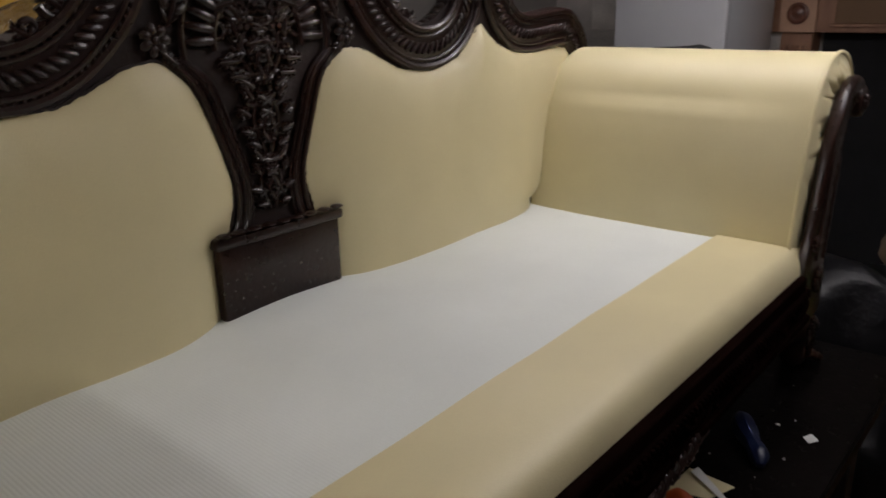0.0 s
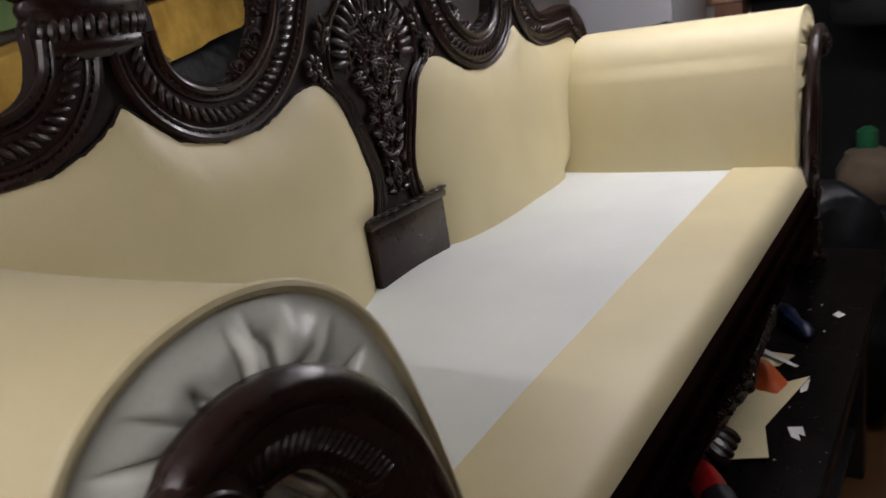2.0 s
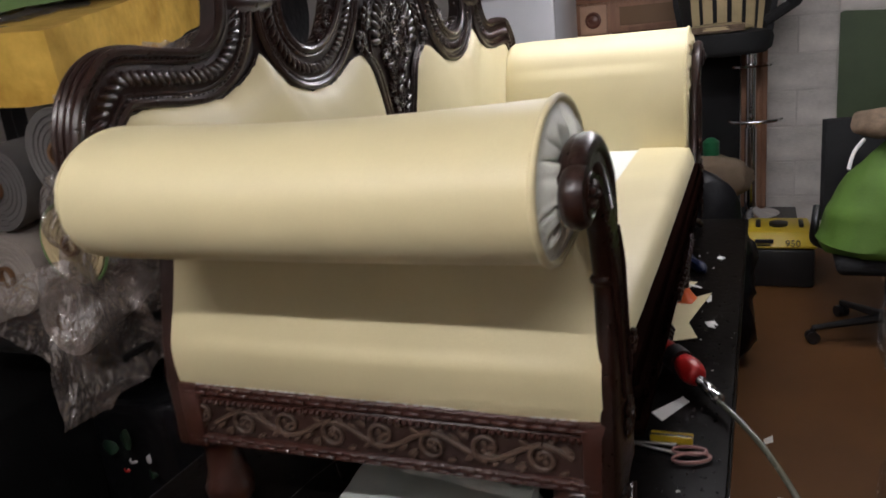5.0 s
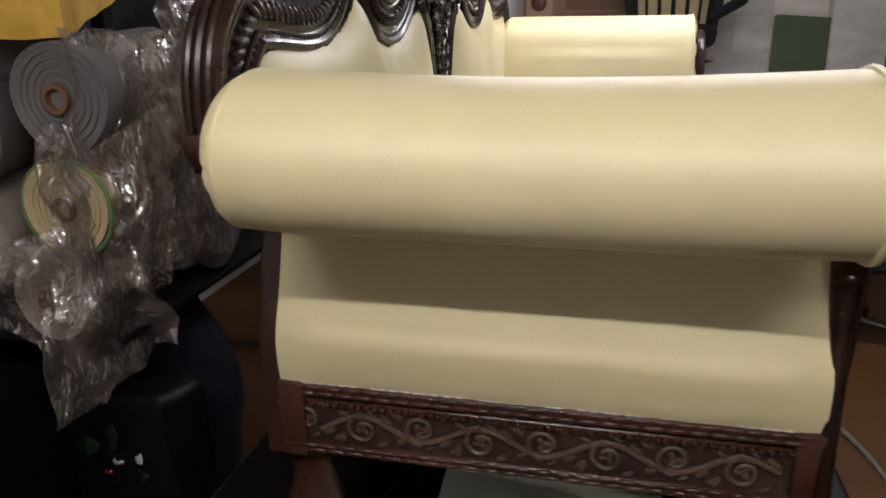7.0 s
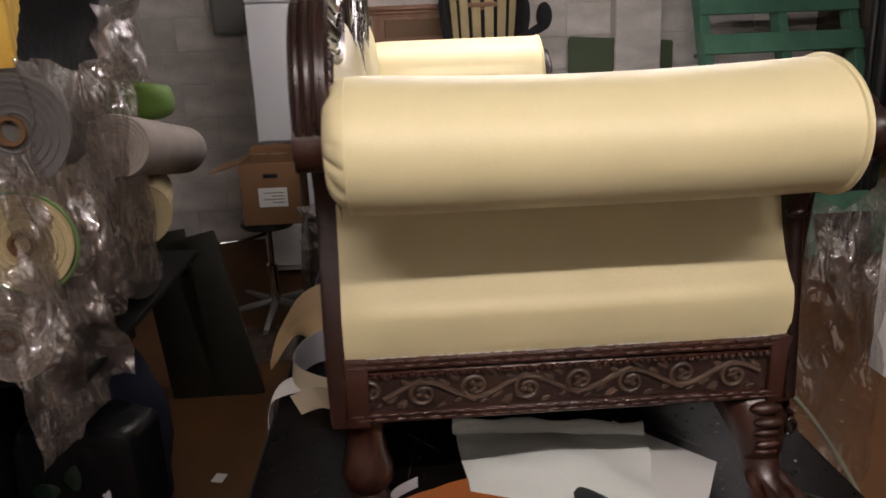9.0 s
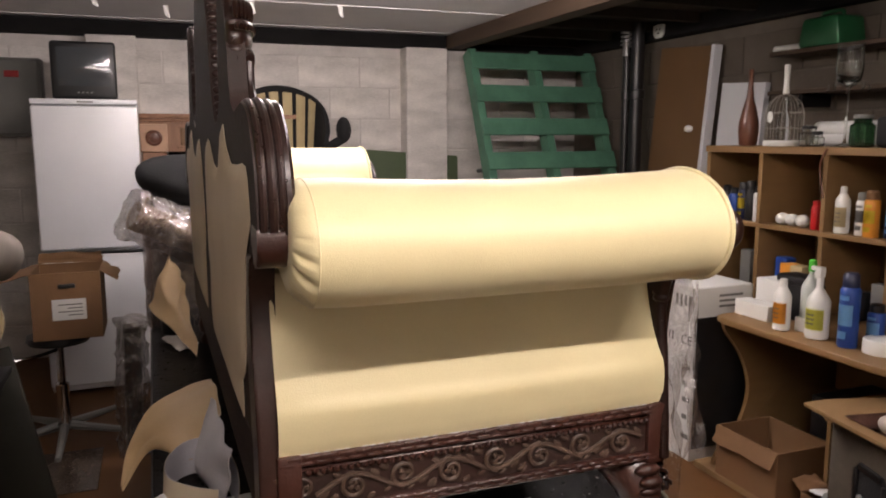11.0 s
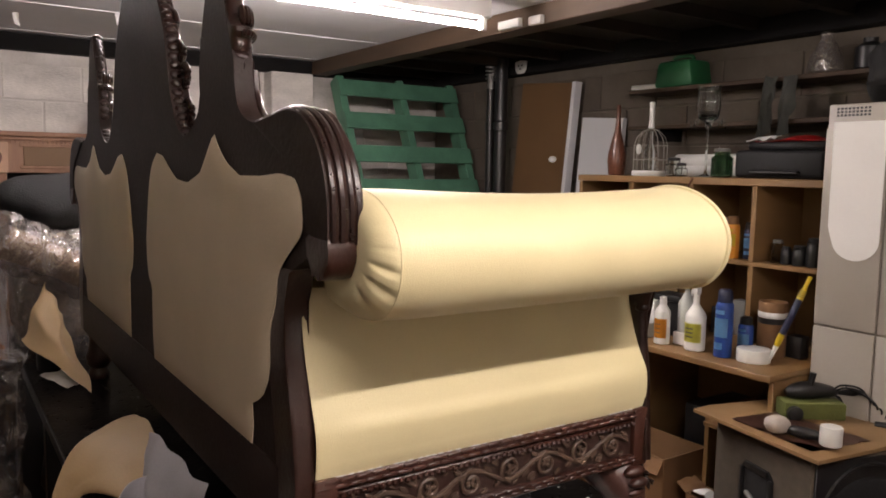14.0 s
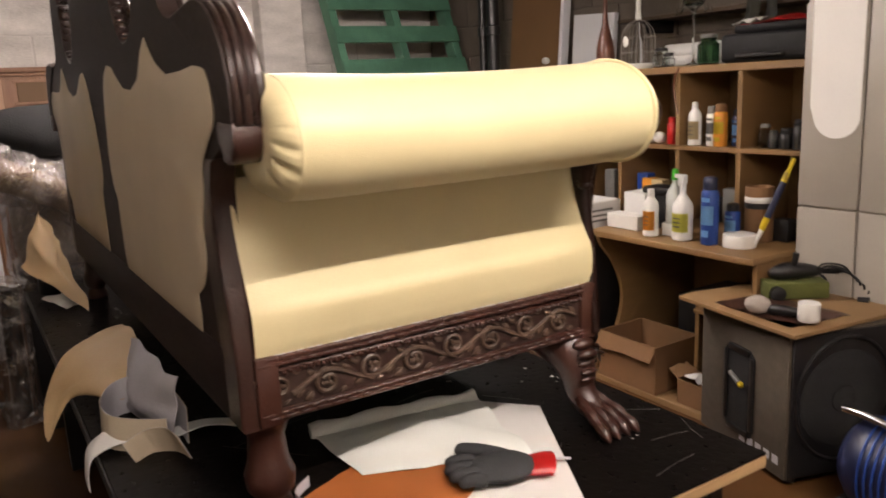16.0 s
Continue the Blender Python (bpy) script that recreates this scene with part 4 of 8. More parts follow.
    tube(bm, wave_pts, 0.0045, 7)
    for k in range(8):
        yc = 0.045 + 0.041 + k * 0.082 - 0.0
        s = 1 if k % 2 else -1
        zc = 0.9165 + 0.004 * s
        pts = []
        for i in range(20):
            t = i / 19
            ang = (math.pi / 2 if s < 0 else -math.pi / 2) + s * 1.15 * 2 * math.pi * t
            r = 0.0225 * (1 - 0.62 * t)
            pts.append((xf - 0.001, yc + r * math.cos(ang), zc + r * math.sin(ang)))
        tube(bm, pts, [0.0044 - 0.0014 * i / 19 for i in range(20)], 7)
        for j in range(3):
            a = j * 2.09 + k
            blob(bm, (xf - 0.001, yc + 0.006 * math.cos(a), zc + 0.006 * math.sin(a)), (0.004, 0.0062, 0.0045), Euler((a, 0, 0)).to_quaternion(), 6, 4)
        blob(bm, (xf, yc + 0.030, zc + s * 0.020), (0.0035, 0.0085, 0.0035), Euler((0.9 * s, 0, 0)).to_quaternion(), 6, 4)
        blob(bm, (xf, yc - 0.012, zc - s * 0.026), (0.0035, 0.0075, 0.0030), Euler((-0.5 * s, 0, 0)).to_quaternion(), 6, 4)
        for sg in (-1, 1):
            blob(bm, (xf, yc + sg * 0.034, zc + sg * s * 0.016), (0.004, 0.011, 0.005), Euler((sg * s * 0.6, 0, 0)).to_quaternion(), 6, 4)
            blob(bm, (xf, yc + sg * 0.027, zc - sg * s * 0.021), (0.004, 0.009, 0.0045), Euler((-sg * s * 0.5, 0, 0)).to_quaternion(), 6, 4)
    for v in bm.verts:
        v.co.x = mx(v.co.x)
    part("vine_carving", bm, VINE, rail, "carved vine scroll")
    # front arm post with its scroll
    spine = [(0.066, 0.868, 0.082), (0.070, 0.97, 0.079), (0.061, 1.055, 0.064), (0.054, 1.115, 0.048), (0.047, 1.17, 0.040), (0.025, 1.238, 0.038), (-0.006, 1.292, 0.034), (-0.042, 1.325, 0.031), (-0.080, 1.336, 0.028), (-0.115, 1.329, 0.024), (-0.138, 1.312, 0.018)]
    line = spline(spine, 6)
    bm = bmesh.new()
    rings = []
    for i, p in enumerate(line):
        q0, q1 = line[max(i - 1, 0)], line[min(i + 1, len(line) - 1)]
        d = Vector((q1.x - q0.x, 0, q1.y - q0.y)).normalized()
        side = Vector((-d.z, 0, d.x))
        ring_pts = []
        for k in range(20):
            a = 2 * math.pi * k / 20
            ca, sa = math.cos(a), math.sin(a)
            ring_pts.append(bm.verts.new(Vector((p.x, -0.003, p.y)) + side * p.z * math.copysign(abs(ca) ** 0.55, ca) + Vector((0, 0.0155 * math.copysign(abs(sa) ** 0.62, sa), 0))))
        rings.append(ring_pts)
    for a, b in zip(rings, rings[1:]):
        for k in range(20):
            bm.faces.new((a[k], a[(k + 1) % 20], b[(k + 1) % 20], b[k]))
    bm.faces.new(rings[0][::-1])
    bm.faces.new(rings[-1])
    lathe(bm, [(0.022, -0.008), (0.031, -0.004), (0.0355, 0.004), (0.0355, 0.012), (0.032, 0.0195), (0.024, 0.0225), (0.012, 0.0215), (0.002, 0.021)], (0, 0, 0), 32, pose(-0.129, -0.001, 1.308, 90, 0, 0))
    # smooth rounded outer lip that runs over the crook into the volute
    lip = [q for q in line if q.y > 1.16]
    rim = []
    for i, q in enumerate(lip):
        q0, q1 = lip[max(i - 1, 0)], lip[min(i + 1, len(lip) - 1)]
        d = Vector((q1.x - q0.x, 0, q1.y - q0.y)).normalized()
        rim.append(Vector((q.x, -0.008, q.y)) - Vector((-d.z, 0, d.x)) * max(0.0, q.z - 0.012))
    tube(bm, rim, [0.005 + 0.009 * min(1, i / 12) for i in range(len(rim))], 12)
    for v in bm.verts:
        v.co.x = mx(v.co.x)
    post = part("arm_post", bm, WOOD, SOFA, "scrolled dark mahogany arm post")
    bm = bmesh.new()
    mid = spline([(0.066, -0.0185, 1.00), (0.052, -0.0185, 1.09), (0.040, -0.0185, 1.17), (0.017, -0.0185, 1.236), (-0.014, -0.0185, 1.286), (-0.047, -0.0185, 1.316), (-0.080, -0.0185, 1.325), (-0.106, -0.0185, 1.319)], 7)
    for off, r in ((-0.030, 0.005), (0.028, 0.005)):
        tube(bm, offset_line(mid[:20], off * 0.95), [r * (1 if i < 14 else 1 - (i - 14) * 0.14) for i in range(20)], 7)
    for j, (p, d) in enumerate(even(mid[:26], 0.019)):
        side = Vector((-d.z, 0, d.x))
        for sg in (-1, 1):
            if (j + (sg > 0)) % 2:
                ax = (d * 0.8 + side * sg * 0.5).normalized()
                rot = Matrix((ax, Vector((0, 1, 0)), Vector((-ax.z, 0, ax.x)))).transposed().to_quaternion()
                blob(bm, p + side * sg * 0.011 + Vector((0, 0.0025, 0)), (0.012, 0.0040, 0.0050), rot, 6, 4)
            rot = Matrix((d, Vector((0, 1, 0)), side)).transposed().to_quaternion()
            blob(bm, p + side * sg * 0.020 + Vector((0, 0.002, 0)), (0.0062, 0.0034, 0.0034), rot, 6, 4)
    # close flutes across the crook, and a bead row inside them
    for p, d in even(mid[24:], 0.0062):
        side = Vector((-d.z, 0, d.x))
        ax = (side * 0.93 + d * 0.36).normalized()
        rot = Matrix((ax, Vector((0, 1, 0)), Vector((-ax.z, 0, ax.x)))).transposed().to_quaternion()
        blob(bm, p + Vector((0, 0.002, 0)) - side * 0.001, (0.0105, 0.0042, 0.0024), rot, 6, 4)
        blob(bm, p + side * 0.014 + Vector((0, 0.003, 0)), (0.0028, 0.0032, 0.0028), None, 6, 4)
    rosette(bm, (-0.129, 1.308), 0.018, -0.0215, 5)
    tube(bm, [(-0.129 + 0.023 * math.cos(t), -0.0225, 1.308 + 0.023 * math.sin(t)) for t in [2 * math.pi * i / 28 for i in range(28)]], 0.0026, 6, closed=True)
    rosette(bm, (0.062, 0.955), 0.032, -0.017, 8)
    rosette(bm, (0.115, 1.045), 0.020, -0.017, 7)
    for v in bm.verts:
        v.co.x = mx(v.co.x)
    part("post_carving", bm, WOOD, post, "carved leaf running up the post")
    bm = bmesh.new()
    blob(bm, (0.016, -0.002, 1.168), (0.013, 0.017, 0.010), None, 12, 6)
    for v in bm.verts:
        v.co.x = mx(v.co.x)
    part("post_knuckle", bm, WOOD, post)
    # cabriole front leg with claw foot
    leg = [(0.112, 0.040, 0.878), (0.066, 0.038, 0.856), (0.024, 0.036, 0.826), (0.006, 0.034, 0.792), (0.002, 0.033, 0.762), (-0.020, 0.032, 0.735), (-0.056, 0.031, 0.716), (-0.092, 0.030, 0.705)]
    fat = [(0, 0.060), (1, 0.056), (2, 0.047), (3, 0.038), (4, 0.032), (5, 0.028), (6, 0.020), (7, 0.011)]
    bm = bmesh.new()
    tube(bm, spline(leg, 5), [interp(i / 5, fat) for i in range(36)], 14)
    for k, (bx, bz, br) in enumerate(((-0.014, 0.856, 0.016), (-0.026, 0.838, 0.015), (-0.022, 0.818, 0.012), (-0.030, 0.802, 0.010), (-0.026, 0.786, 0.009))):
        blob(bm, (bx, 0.036, bz), (br, 0.026 - 0.002 * k, br * 0.72), Euler((0, 0.4, 0)).to_quaternion(), 10, 6)
    for v in bm.verts:
        v.co.z = max(v.co.z, BENCH_Z + 0.0005)
        v.co.x = mx(v.co.x)
    front_leg = part("front_leg", bm, WOOD_RED, SOFA, "carved cabriole leg with paw foot")
    for k in range(4):
        dy = -0.033 + k * 0.022
        bm = bmesh.new()
        pts = spline([(-0.004, 0.033 + dy * 0.45, 0.752), (-0.036, 0.032 + dy * 0.75, 0.738), (-0.068, 0.031 + dy * 0.95, 0.726), (-0.100, 0.030 + dy * 1.1, 0.709), (-0.122, 0.030 + dy * 1.15, 0.695)], 4)
        fatness = [0.009, 0.0095, 0.010, 0.0115, 0.012, 0.0095, 0.0090, 0.0105, 0.0125, 0.0115, 0.0095, 0.0105, 0.0122, 0.0115, 0.009, 0.006, 0.0025]
        tube(bm, pts, fatness[:len(pts)], 8)
        for v in bm.verts:
            v.co.z = max(v.co.z, BENCH_Z + 0.0005)
            v.co.x = mx(v.co.x)
        part("claw", bm, WOOD_RED, front_leg, "polished knuckled claw toe")
    bm = bmesh.new()
    for s in range(3):
        leaf(bm, (0.07 - 0.01 * s, 0.848 + 0.004 * s), math.radians(250 - 20 * s), 0.075, 0.03, -0.016 + 0.003 * s)
    for v in bm.verts:
        v.co.x = mx(v.co.x)
    part("knee_leaf", bm, WOOD, front_leg)
    bm = bmesh.new()
    lathe(bm, [(0.042, 0.876), (0.046, 0.862), (0.036, 0.850), (0.030, 0.83), (0.034, 0.79), (0.043, 0.765), (0.040, 0.74), (0.028, 0.725), (0.034, 0.712), (0.037, 0.703), (0.034, BENCH_Z)], (0.045, 0.675, 0), 16)
    for v in bm.verts:
        v.co.x = mx(v.co.x)
    part("back_leg", bm, WOOD_RED, SOFA)


both(build_arm)

# front rail with carved apron
bm = bmesh.new()
box(bm, 0.15, 2 * C - 0.15, -0.022, 0.03, 0.885, 0.985, 0.004)
box(bm, 0.13, 2 * C - 0.13, -0.028, -0.010, 0.944, 0.956, 0.004, 2)
box(bm, 0.13, 2 * C - 0.13, -0.032, -0.010, 0.884, 0.900, 0.004, 2)
front_rail = part("front_rail", bm, WOOD_SHADED, SOFA, "dark carved front rail")
bm = bmesh.new()
L = 2 * C - 0.34
tube(bm, [(0.17 + L * i / 260, -0.026, 0.931 + 0.015 * math.sin(i / 260 * 2 * math.pi * 9)) for i in range(261)], 0.0045, 6)
for k in range(18):
    xc = 0.17 + L * (k + 0.5) / 18
    s = 1 if k % 2 else -1
    tube(bm, spiral((xc, 0.931 + 0.004 * s), 0.021, 1.5, s * -math.pi / 2, s, -0.027, 16), [0.0045 - 0.002 * i / 16 for i in range(17)], 6)
    leaf(bm, (xc + 0.03, 0.931 - 0.012 * s), math.radians(40 * s), 0.03, 0.016, -0.024)
for i in range(120):
    blob(bm, (0.16 + i * (L + 0.02) / 119, -0.030, 0.9495), (0.0055, 0.0045, 0.0055), None, 6, 4)
part("rail_carving", bm, WOOD_SHADED, front_rail, "carved vine scroll")
bm = bmesh.new()
ap = [(0.62, 0.888)] + [(p.x, p.y) for p in spline([(0.66, 0.876, 0), (0.76, 0.862, 0), (0.85, 0.845, 0), (C, 0.820, 0), (2 * C - 0.85, 0.845, 0), (2 * C - 0.76, 0.862, 0), (2 * C - 0.66, 0.876, 0)], 4)] + [(2 * C - 0.62, 0.888)]
slab(bm, ap, -0.028, 0.010, "y", 0.005, 2)
for sg in (-1, 1):
    for k in range(4):
        leaf(bm, (C + sg * (0.02 + 0.05 * k), 0.860 + 0.005 * k), math.radians(90 - sg * 70), 0.055, 0.03, -0.028)
rosette(bm, (C, 0.858), 0.032, -0.030, 8)
part("apron", bm, WOOD, front_rail, "carved drop apron")
bm = bmesh.new()
tube(bm, spline([(C, 0.07, 0.86), (C, 0.06, 0.80), (C, 0.063, 0.75), (C, 0.045, 0.712), (C, 0.015, 0.703)], 4), [0.05, 0.048, 0.045, 0.042, 0.038, 0.035, 0.033, 0.032, 0.031, 0.030, 0.029, 0.028, 0.026, 0.022, 0.018, 0.015, 0.012], 10)
for k in range(4):
    dx = -0.036 + k * 0.024
    tube(bm, spline([(C + dx * 0.5, 0.065, 0.735), (C + dx, 0.03, 0.715), (C + dx * 1.1, 0.0, 0.700)], 4), [0.011, 0.012, 0.013, 0.013, 0.014, 0.013, 0.012, 0.008, 0.004], 7)
for v in bm.verts:
    v.co.z = max(v.co.z, BENCH_Z + 0.0005)
part("centre_leg", bm, WOOD, SOFA, "carved paw foot under the rail")

# ---- loose things on the bench ----
def flat_piece(name, pts, z, thick, material, label, category, curl=0.0, group=""):
    """A cut scrap lying flat, with slightly lifted corners."""
    bm = bmesh.new()
    slab(bm, pts, z, z + thick, "z")
    cx, cy = sum(p[0] for p in pts) / len(pts), sum(p[1] for p in pts) / len(pts)
    for v in bm.verts:
        v.co.z += curl * ((v.co.x - cx) ** 2 + (v.co.y - cy) ** 2) * 30 * abs(math.sin(v.co.x * 40 + v.co.y * 23))
    return solo(name, bm, material, label, category, group, smooth=False)


def patch(bm, p00, p10, p11, p01, bulge=(0, 0, 0), n=14, wob=0.0, thick=0.0015, seed=0):
    """A soft sheet between four corners."""
    a, b, c, d = (Vector(p) for p in (p00, p10, p11, p01))
    bl = Vector(bulge)

    def f(u, v):
        p = a * (1 - u) * (1 - v) + b * u * (1 - v) + c * u * v + d * (1 - u) * v
        p = p + bl * math.sin(math.pi * u) * math.sin(math.pi * v)
        if wob:
            p = p + Vector((rough((u * 3, v * 3, seed), 1, wob), rough((u * 3, v * 3, seed + 5), 1, wob), rough((u * 3, v * 3, seed + 9), 1, wob)))
        return p
    sheet(bm, f, n, n, thick)


def ribbon(bm, line, width, n=8, thick=0.0015, lean=0.0):
    pts = spline(line, n)
    m = len(pts) - 1
    sheet(bm, lambda u, v: pts[round(u * m)] + Vector((lean * v * width, 0, (v - 0.5) * width)), m, 3, thick)


BT = BENCH_Z + 0.0005
flat_piece("leather_scrap", [(0.90, 0.075), (0.943, -0.042), (1.055, -0.012), (1.265, -0.058), (1.20, 0.02), (1.27, 0.07), (1.05, 0.13)], BT, 0.0016, LEATHER, "cream leather offcut with a notched end on the bench", "offcut", 0.01, "leather offcuts")
flat_piece("leather_scrap", [(1.37, 0.075), (1.36, -0.012), (1.30, 0.01), (1.28, 0.08)], BT + 0.004, 0.0016, LEATHER, "pointed cream leather offcut on the bench", "offcut", 0.03, "leather offcuts")
flat_piece("paper_scrap", [(1.372, 0.060), (1.300, -0.030), (1.292, -0.026), (1.35, 0.065)], BT + 0.012, 0.001, PAPER, "thin white paper sliver on leather", "paper", 0.0, "paper scraps")
flat_piece("paper_scrap", [(1.262, -0.058), (1.215, -0.060), (1.20, -0.050), (1.245, -0.040)], BT + 0.003, 0.001, PAPER, "white paper strip under leather", "paper", 0.0, "paper scraps")
flat_piece("paper_scrap", [(1.640, -0.062), (1.622, -0.080), (1.600, -0.068), (1.618, -0.052)], BT, 0.0012, PAPER, "small white paper chip on the bench", "paper", 0.0, "paper scraps")
flat_piece("paper_scrap", [(1.065, -0.050), (1.075, -0.075), (1.045, -0.085), (1.05, -0.072), (1.025, -0.080), (1.035, -0.062)], BT, 0.0012, PAPER, "torn white paper chip on the bench", "paper", 0.05, "paper scraps")
flat_piece("paper_scrap", [(0.56, 0.02), (0.64, -0.035), (0.62, -0.05), (0.53, -0.005)], BT, 0.0012, PAPER, "white card offcut on the bench", "paper", 0.0, "paper scraps")
bm = bmesh.new()
patch(bm, (1.285, 0.075, 0.695), (1.24, -0.03, 0.694), (1.18, -0.01, 0.694), (1.20, 0.09, 0.695), (0, 0, 0.05), 10, 0.008)
solo("orange_cloth", bm, ORANGE, "crumpled orange cloth under the sofa rail", "cloth")
bm = bmesh.new()
tube(bm, spline([(1.58, 0.06, 0.715), (1.53, 0.03, 0.712), (1.48, -0.01, 0.706), (1.45, -0.025, 0.70)], 4), [0.012, 0.018, 0.022, 0.024, 0.024, 0.02, 0.016, 0.018, 0.02, 0.018, 0.014, 0.01, 0.006], 8)
solo("blue_bag", bm, NAVY, "small crumpled blue plastic packet", "packet")
bm = bmesh.new()
rng = random.Random(3)
for _ in range(70):
    x, y = rng.uniform(-0.30, 1.9), rng.uniform(-0.13, 0.6)
    a, s = rng.uniform(0, 6.28), rng.uniform(0.002, 0.007) * (1.6 if rng.random() < 0.12 else 0.8)
    ps = [Vector((x + s * math.cos(a + k * 1.9) * rng.uniform(0.5, 1.2), y + s * math.sin(a + k * 1.9) * rng.uniform(0.5, 1.2), BT)) for k in range(3)]
    lo = [bm.verts.new(p) for p in ps]
    hi = [bm.verts.new(p + Vector((0, 0, 0.001))) for p in ps]
    bm.faces.new(hi)
    for k in range(3):
        bm.faces.new((lo[k], lo[(k + 1) % 3], hi[(k + 1) % 3], hi[k]))
solo("lint", bm, PAPER, "tiny pale trimmings scattered on the black bench", "trimmings", kind="stuff", smooth=False)
bm = bmesh.new()
for k in range(18):
    x, y = rng.uniform(-0.28, 0.35), rng.uniform(-0.12, 0.62)
    a, s = rng.uniform(0, 6.28), rng.uniform(0.02, 0.10)
    d = Vector((math.cos(a), math.sin(a), 0)) * s
    tube(bm, [Vector((x, y, BT)) - d, Vector((x, y, BT)) + d * 0.2 + Vector((0.004, 0.003, 0)), Vector((x, y, BT)) + d], 0.0004, 4)
solo("scratches", bm, GREY_METAL, "pale scratches worn into the black bench top", "scratch", kind="stuff")

# air stapler with hose
st = thing("air_stapler", (0.70, -0.02, BENCH_Z), "red and black air stapler with a clear hose", "stapler", world_coords=True)
bm = bmesh.new()
tube(bm, spline([(0.84, 0.06, 0.725), (0.79, 0.025, 0.73), (0.75, 0.0, 0.735), (0.72, -0.02, 0.735)], 4), [0.016, 0.022, 0.026, 0.027, 0.028, 0.028, 0.028, 0.027, 0.026, 0.026, 0.025, 0.024, 0.02], 12)
part("body", bm, RED, st, "red enamel body")
bm = bmesh.new()
tube(bm, [(0.745, -0.005, 0.737), (0.715, -0.027, 0.735)], 0.029, 14)
part("collar", bm, BLACK, st)
bm = bmesh.new()
tube(bm, spline([(0.715, -0.03, 0.735), (0.68, -0.05, 0.732), (0.655, -0.066, 0.728)], 4), [0.022, 0.024, 0.026, 0.028, 0.028, 0.026, 0.024, 0.020, 0.014], 12)
part("handle", bm, RED, st, "red rounded grip")
bm = bmesh.new()
tube(bm, spline([(0.76, 0.03, 0.712), (0.72, 0.035, 0.705), (0.66, 0.04, 0.702)], 4), 0.016, 8)
part("magazine", bm, BLACK, st)
bm = bmesh.new()
lathe(bm, [(0.007, 0), (0.011, 0.004), (0.011, 0.016), (0.007, 0.02), (0.008, 0.03), (0.013, 0.034), (0.013, 0.05), (0.009, 0.054), (0.009, 0.068), (0.013, 0.072), (0.013, 0.082), (0.008, 0.086)], (0, 0, 0), 12)
bmesh.ops.transform(bm, matrix=look((0.655, -0.066, 0.728), (0.800, 0.025, 0.745)).to_3x3().to_4x4(), verts=bm.verts[:])
bmesh.ops.translate(bm, verts=bm.verts[:], vec=(0.655, -0.066, 0.728))
part("coupling", bm, CHROME, st, "chrome hose coupling")
bm = bmesh.new()
tube(bm, spline([(0.585, -0.108, 0.716), (0.52, -0.15, 0.712), (0.44, -0.21, 0.68), (0.36, -0.275, 0.60), (0.27, -0.34, 0.46), (0.20, -0.40, 0.25), (0.16, -0.46, 0.05), (0.0, -0.6, 0.012), (-0.3, -0.7, 0.012)], 6), 0.0060, 9)
part("hose", bm, mat("clear_green_hose", (0.15, 0.155, 0.115), 0.25, 0, 0.06, 10, 90, 0.0, coat=0.5), st, "cloudy clear hose")

# craft knife and scissors
kn = thing("craft_knife", (0.46, -0.035, BENCH_Z), "yellow and black snap-off knife", "knife", world_coords=True)
bm = bmesh.new()
box(bm, 0.449, 0.461, -0.070, 0.010, BT, BT + 0.014, 0.003, 2)
part("handle", bm, BLACK, kn)
for x0 in (0.4615, 0.4458):
    bm = bmesh.new()
    box(bm, x0, x0 + 0.0025, -0.070, 0.008, BT, BT + 0.016, 0.002)
    part("grip", bm, YELLOW, kn, "yellow grip strip")
sc = thing("scissors", (0.41, -0.04, BENCH_Z), "steel scissors with pink-edged finger loops", "scissors", world_coords=True)
for k, (cx, cy, rx, ry, an) in enumerate(((0.395, -0.072, 0.016, 0.034, 0.35), (0.420, -0.066, 0.013, 0.030, 0.1))):
    bm = bmesh.new()
    tube(bm, [(cx + rx * math.cos(t) * math.cos(an) - ry * math.sin(t) * math.sin(an), cy + rx * math.cos(t) * math.sin(an) + ry * math.sin(t) * math.cos(an), BT + 0.006) for t in [2 * math.pi * i / 24 for i in range(24)]], 0.0032, 7, closed=True)
    part("finger_loop", bm, PINK, sc, "pink-edged loop")
    bm = bmesh.new()
    slab(bm, [(cx + 0.01, cy + 0.028), (cx + 0.02, cy + 0.024), (0.44 - k * 0.01, 0.075), (0.437 - k * 0.01, 0.078)], BT + 0.002 + k * 0.003, BT + 0.0045 + k * 0.003, "z")
    part("blade", bm, STEEL, sc)

# paper, rust sheet and glove at the bench end
bm = bmesh.new()
patch(bm, (0.10, 0.058, BT), (-0.30, 0.275, BT), (-0.12, 0.47, BT), (0.27, 0.20, BT), (0, 0, 0.002), 8, 0.0, 0.001)
solo("card_sheet", bm, PAPER, "large flat white card sheet on the bench", "card")
bm = bmesh.new()
patch(bm, (0.250, 0.520, BT + 0.012), (0.185, 0.160, BT + 0.018), (-0.075, 0.215, BT + 0.006), (0.055, 0.505, BT + 0.006), (0.0, 0.0, 0.020), 22, 0.010, 0.0012, 3)
wp = solo("white_wadding", bm, LINING, "loosely folded white lining cloth on card", "cloth")
bm = bmesh.new()
tube(bm, spline([(0.255, 0.52, BT + 0.020), (0.22, 0.34, BT + 0.024), (0.19, 0.165, BT + 0.020)], 6), [0.016 + 0.004 * math.sin(i * 1.7) for i in range(13)], 10, flat=0.8)
part("rolled_edge", bm, LINING, wp)
bm = bmesh.new()
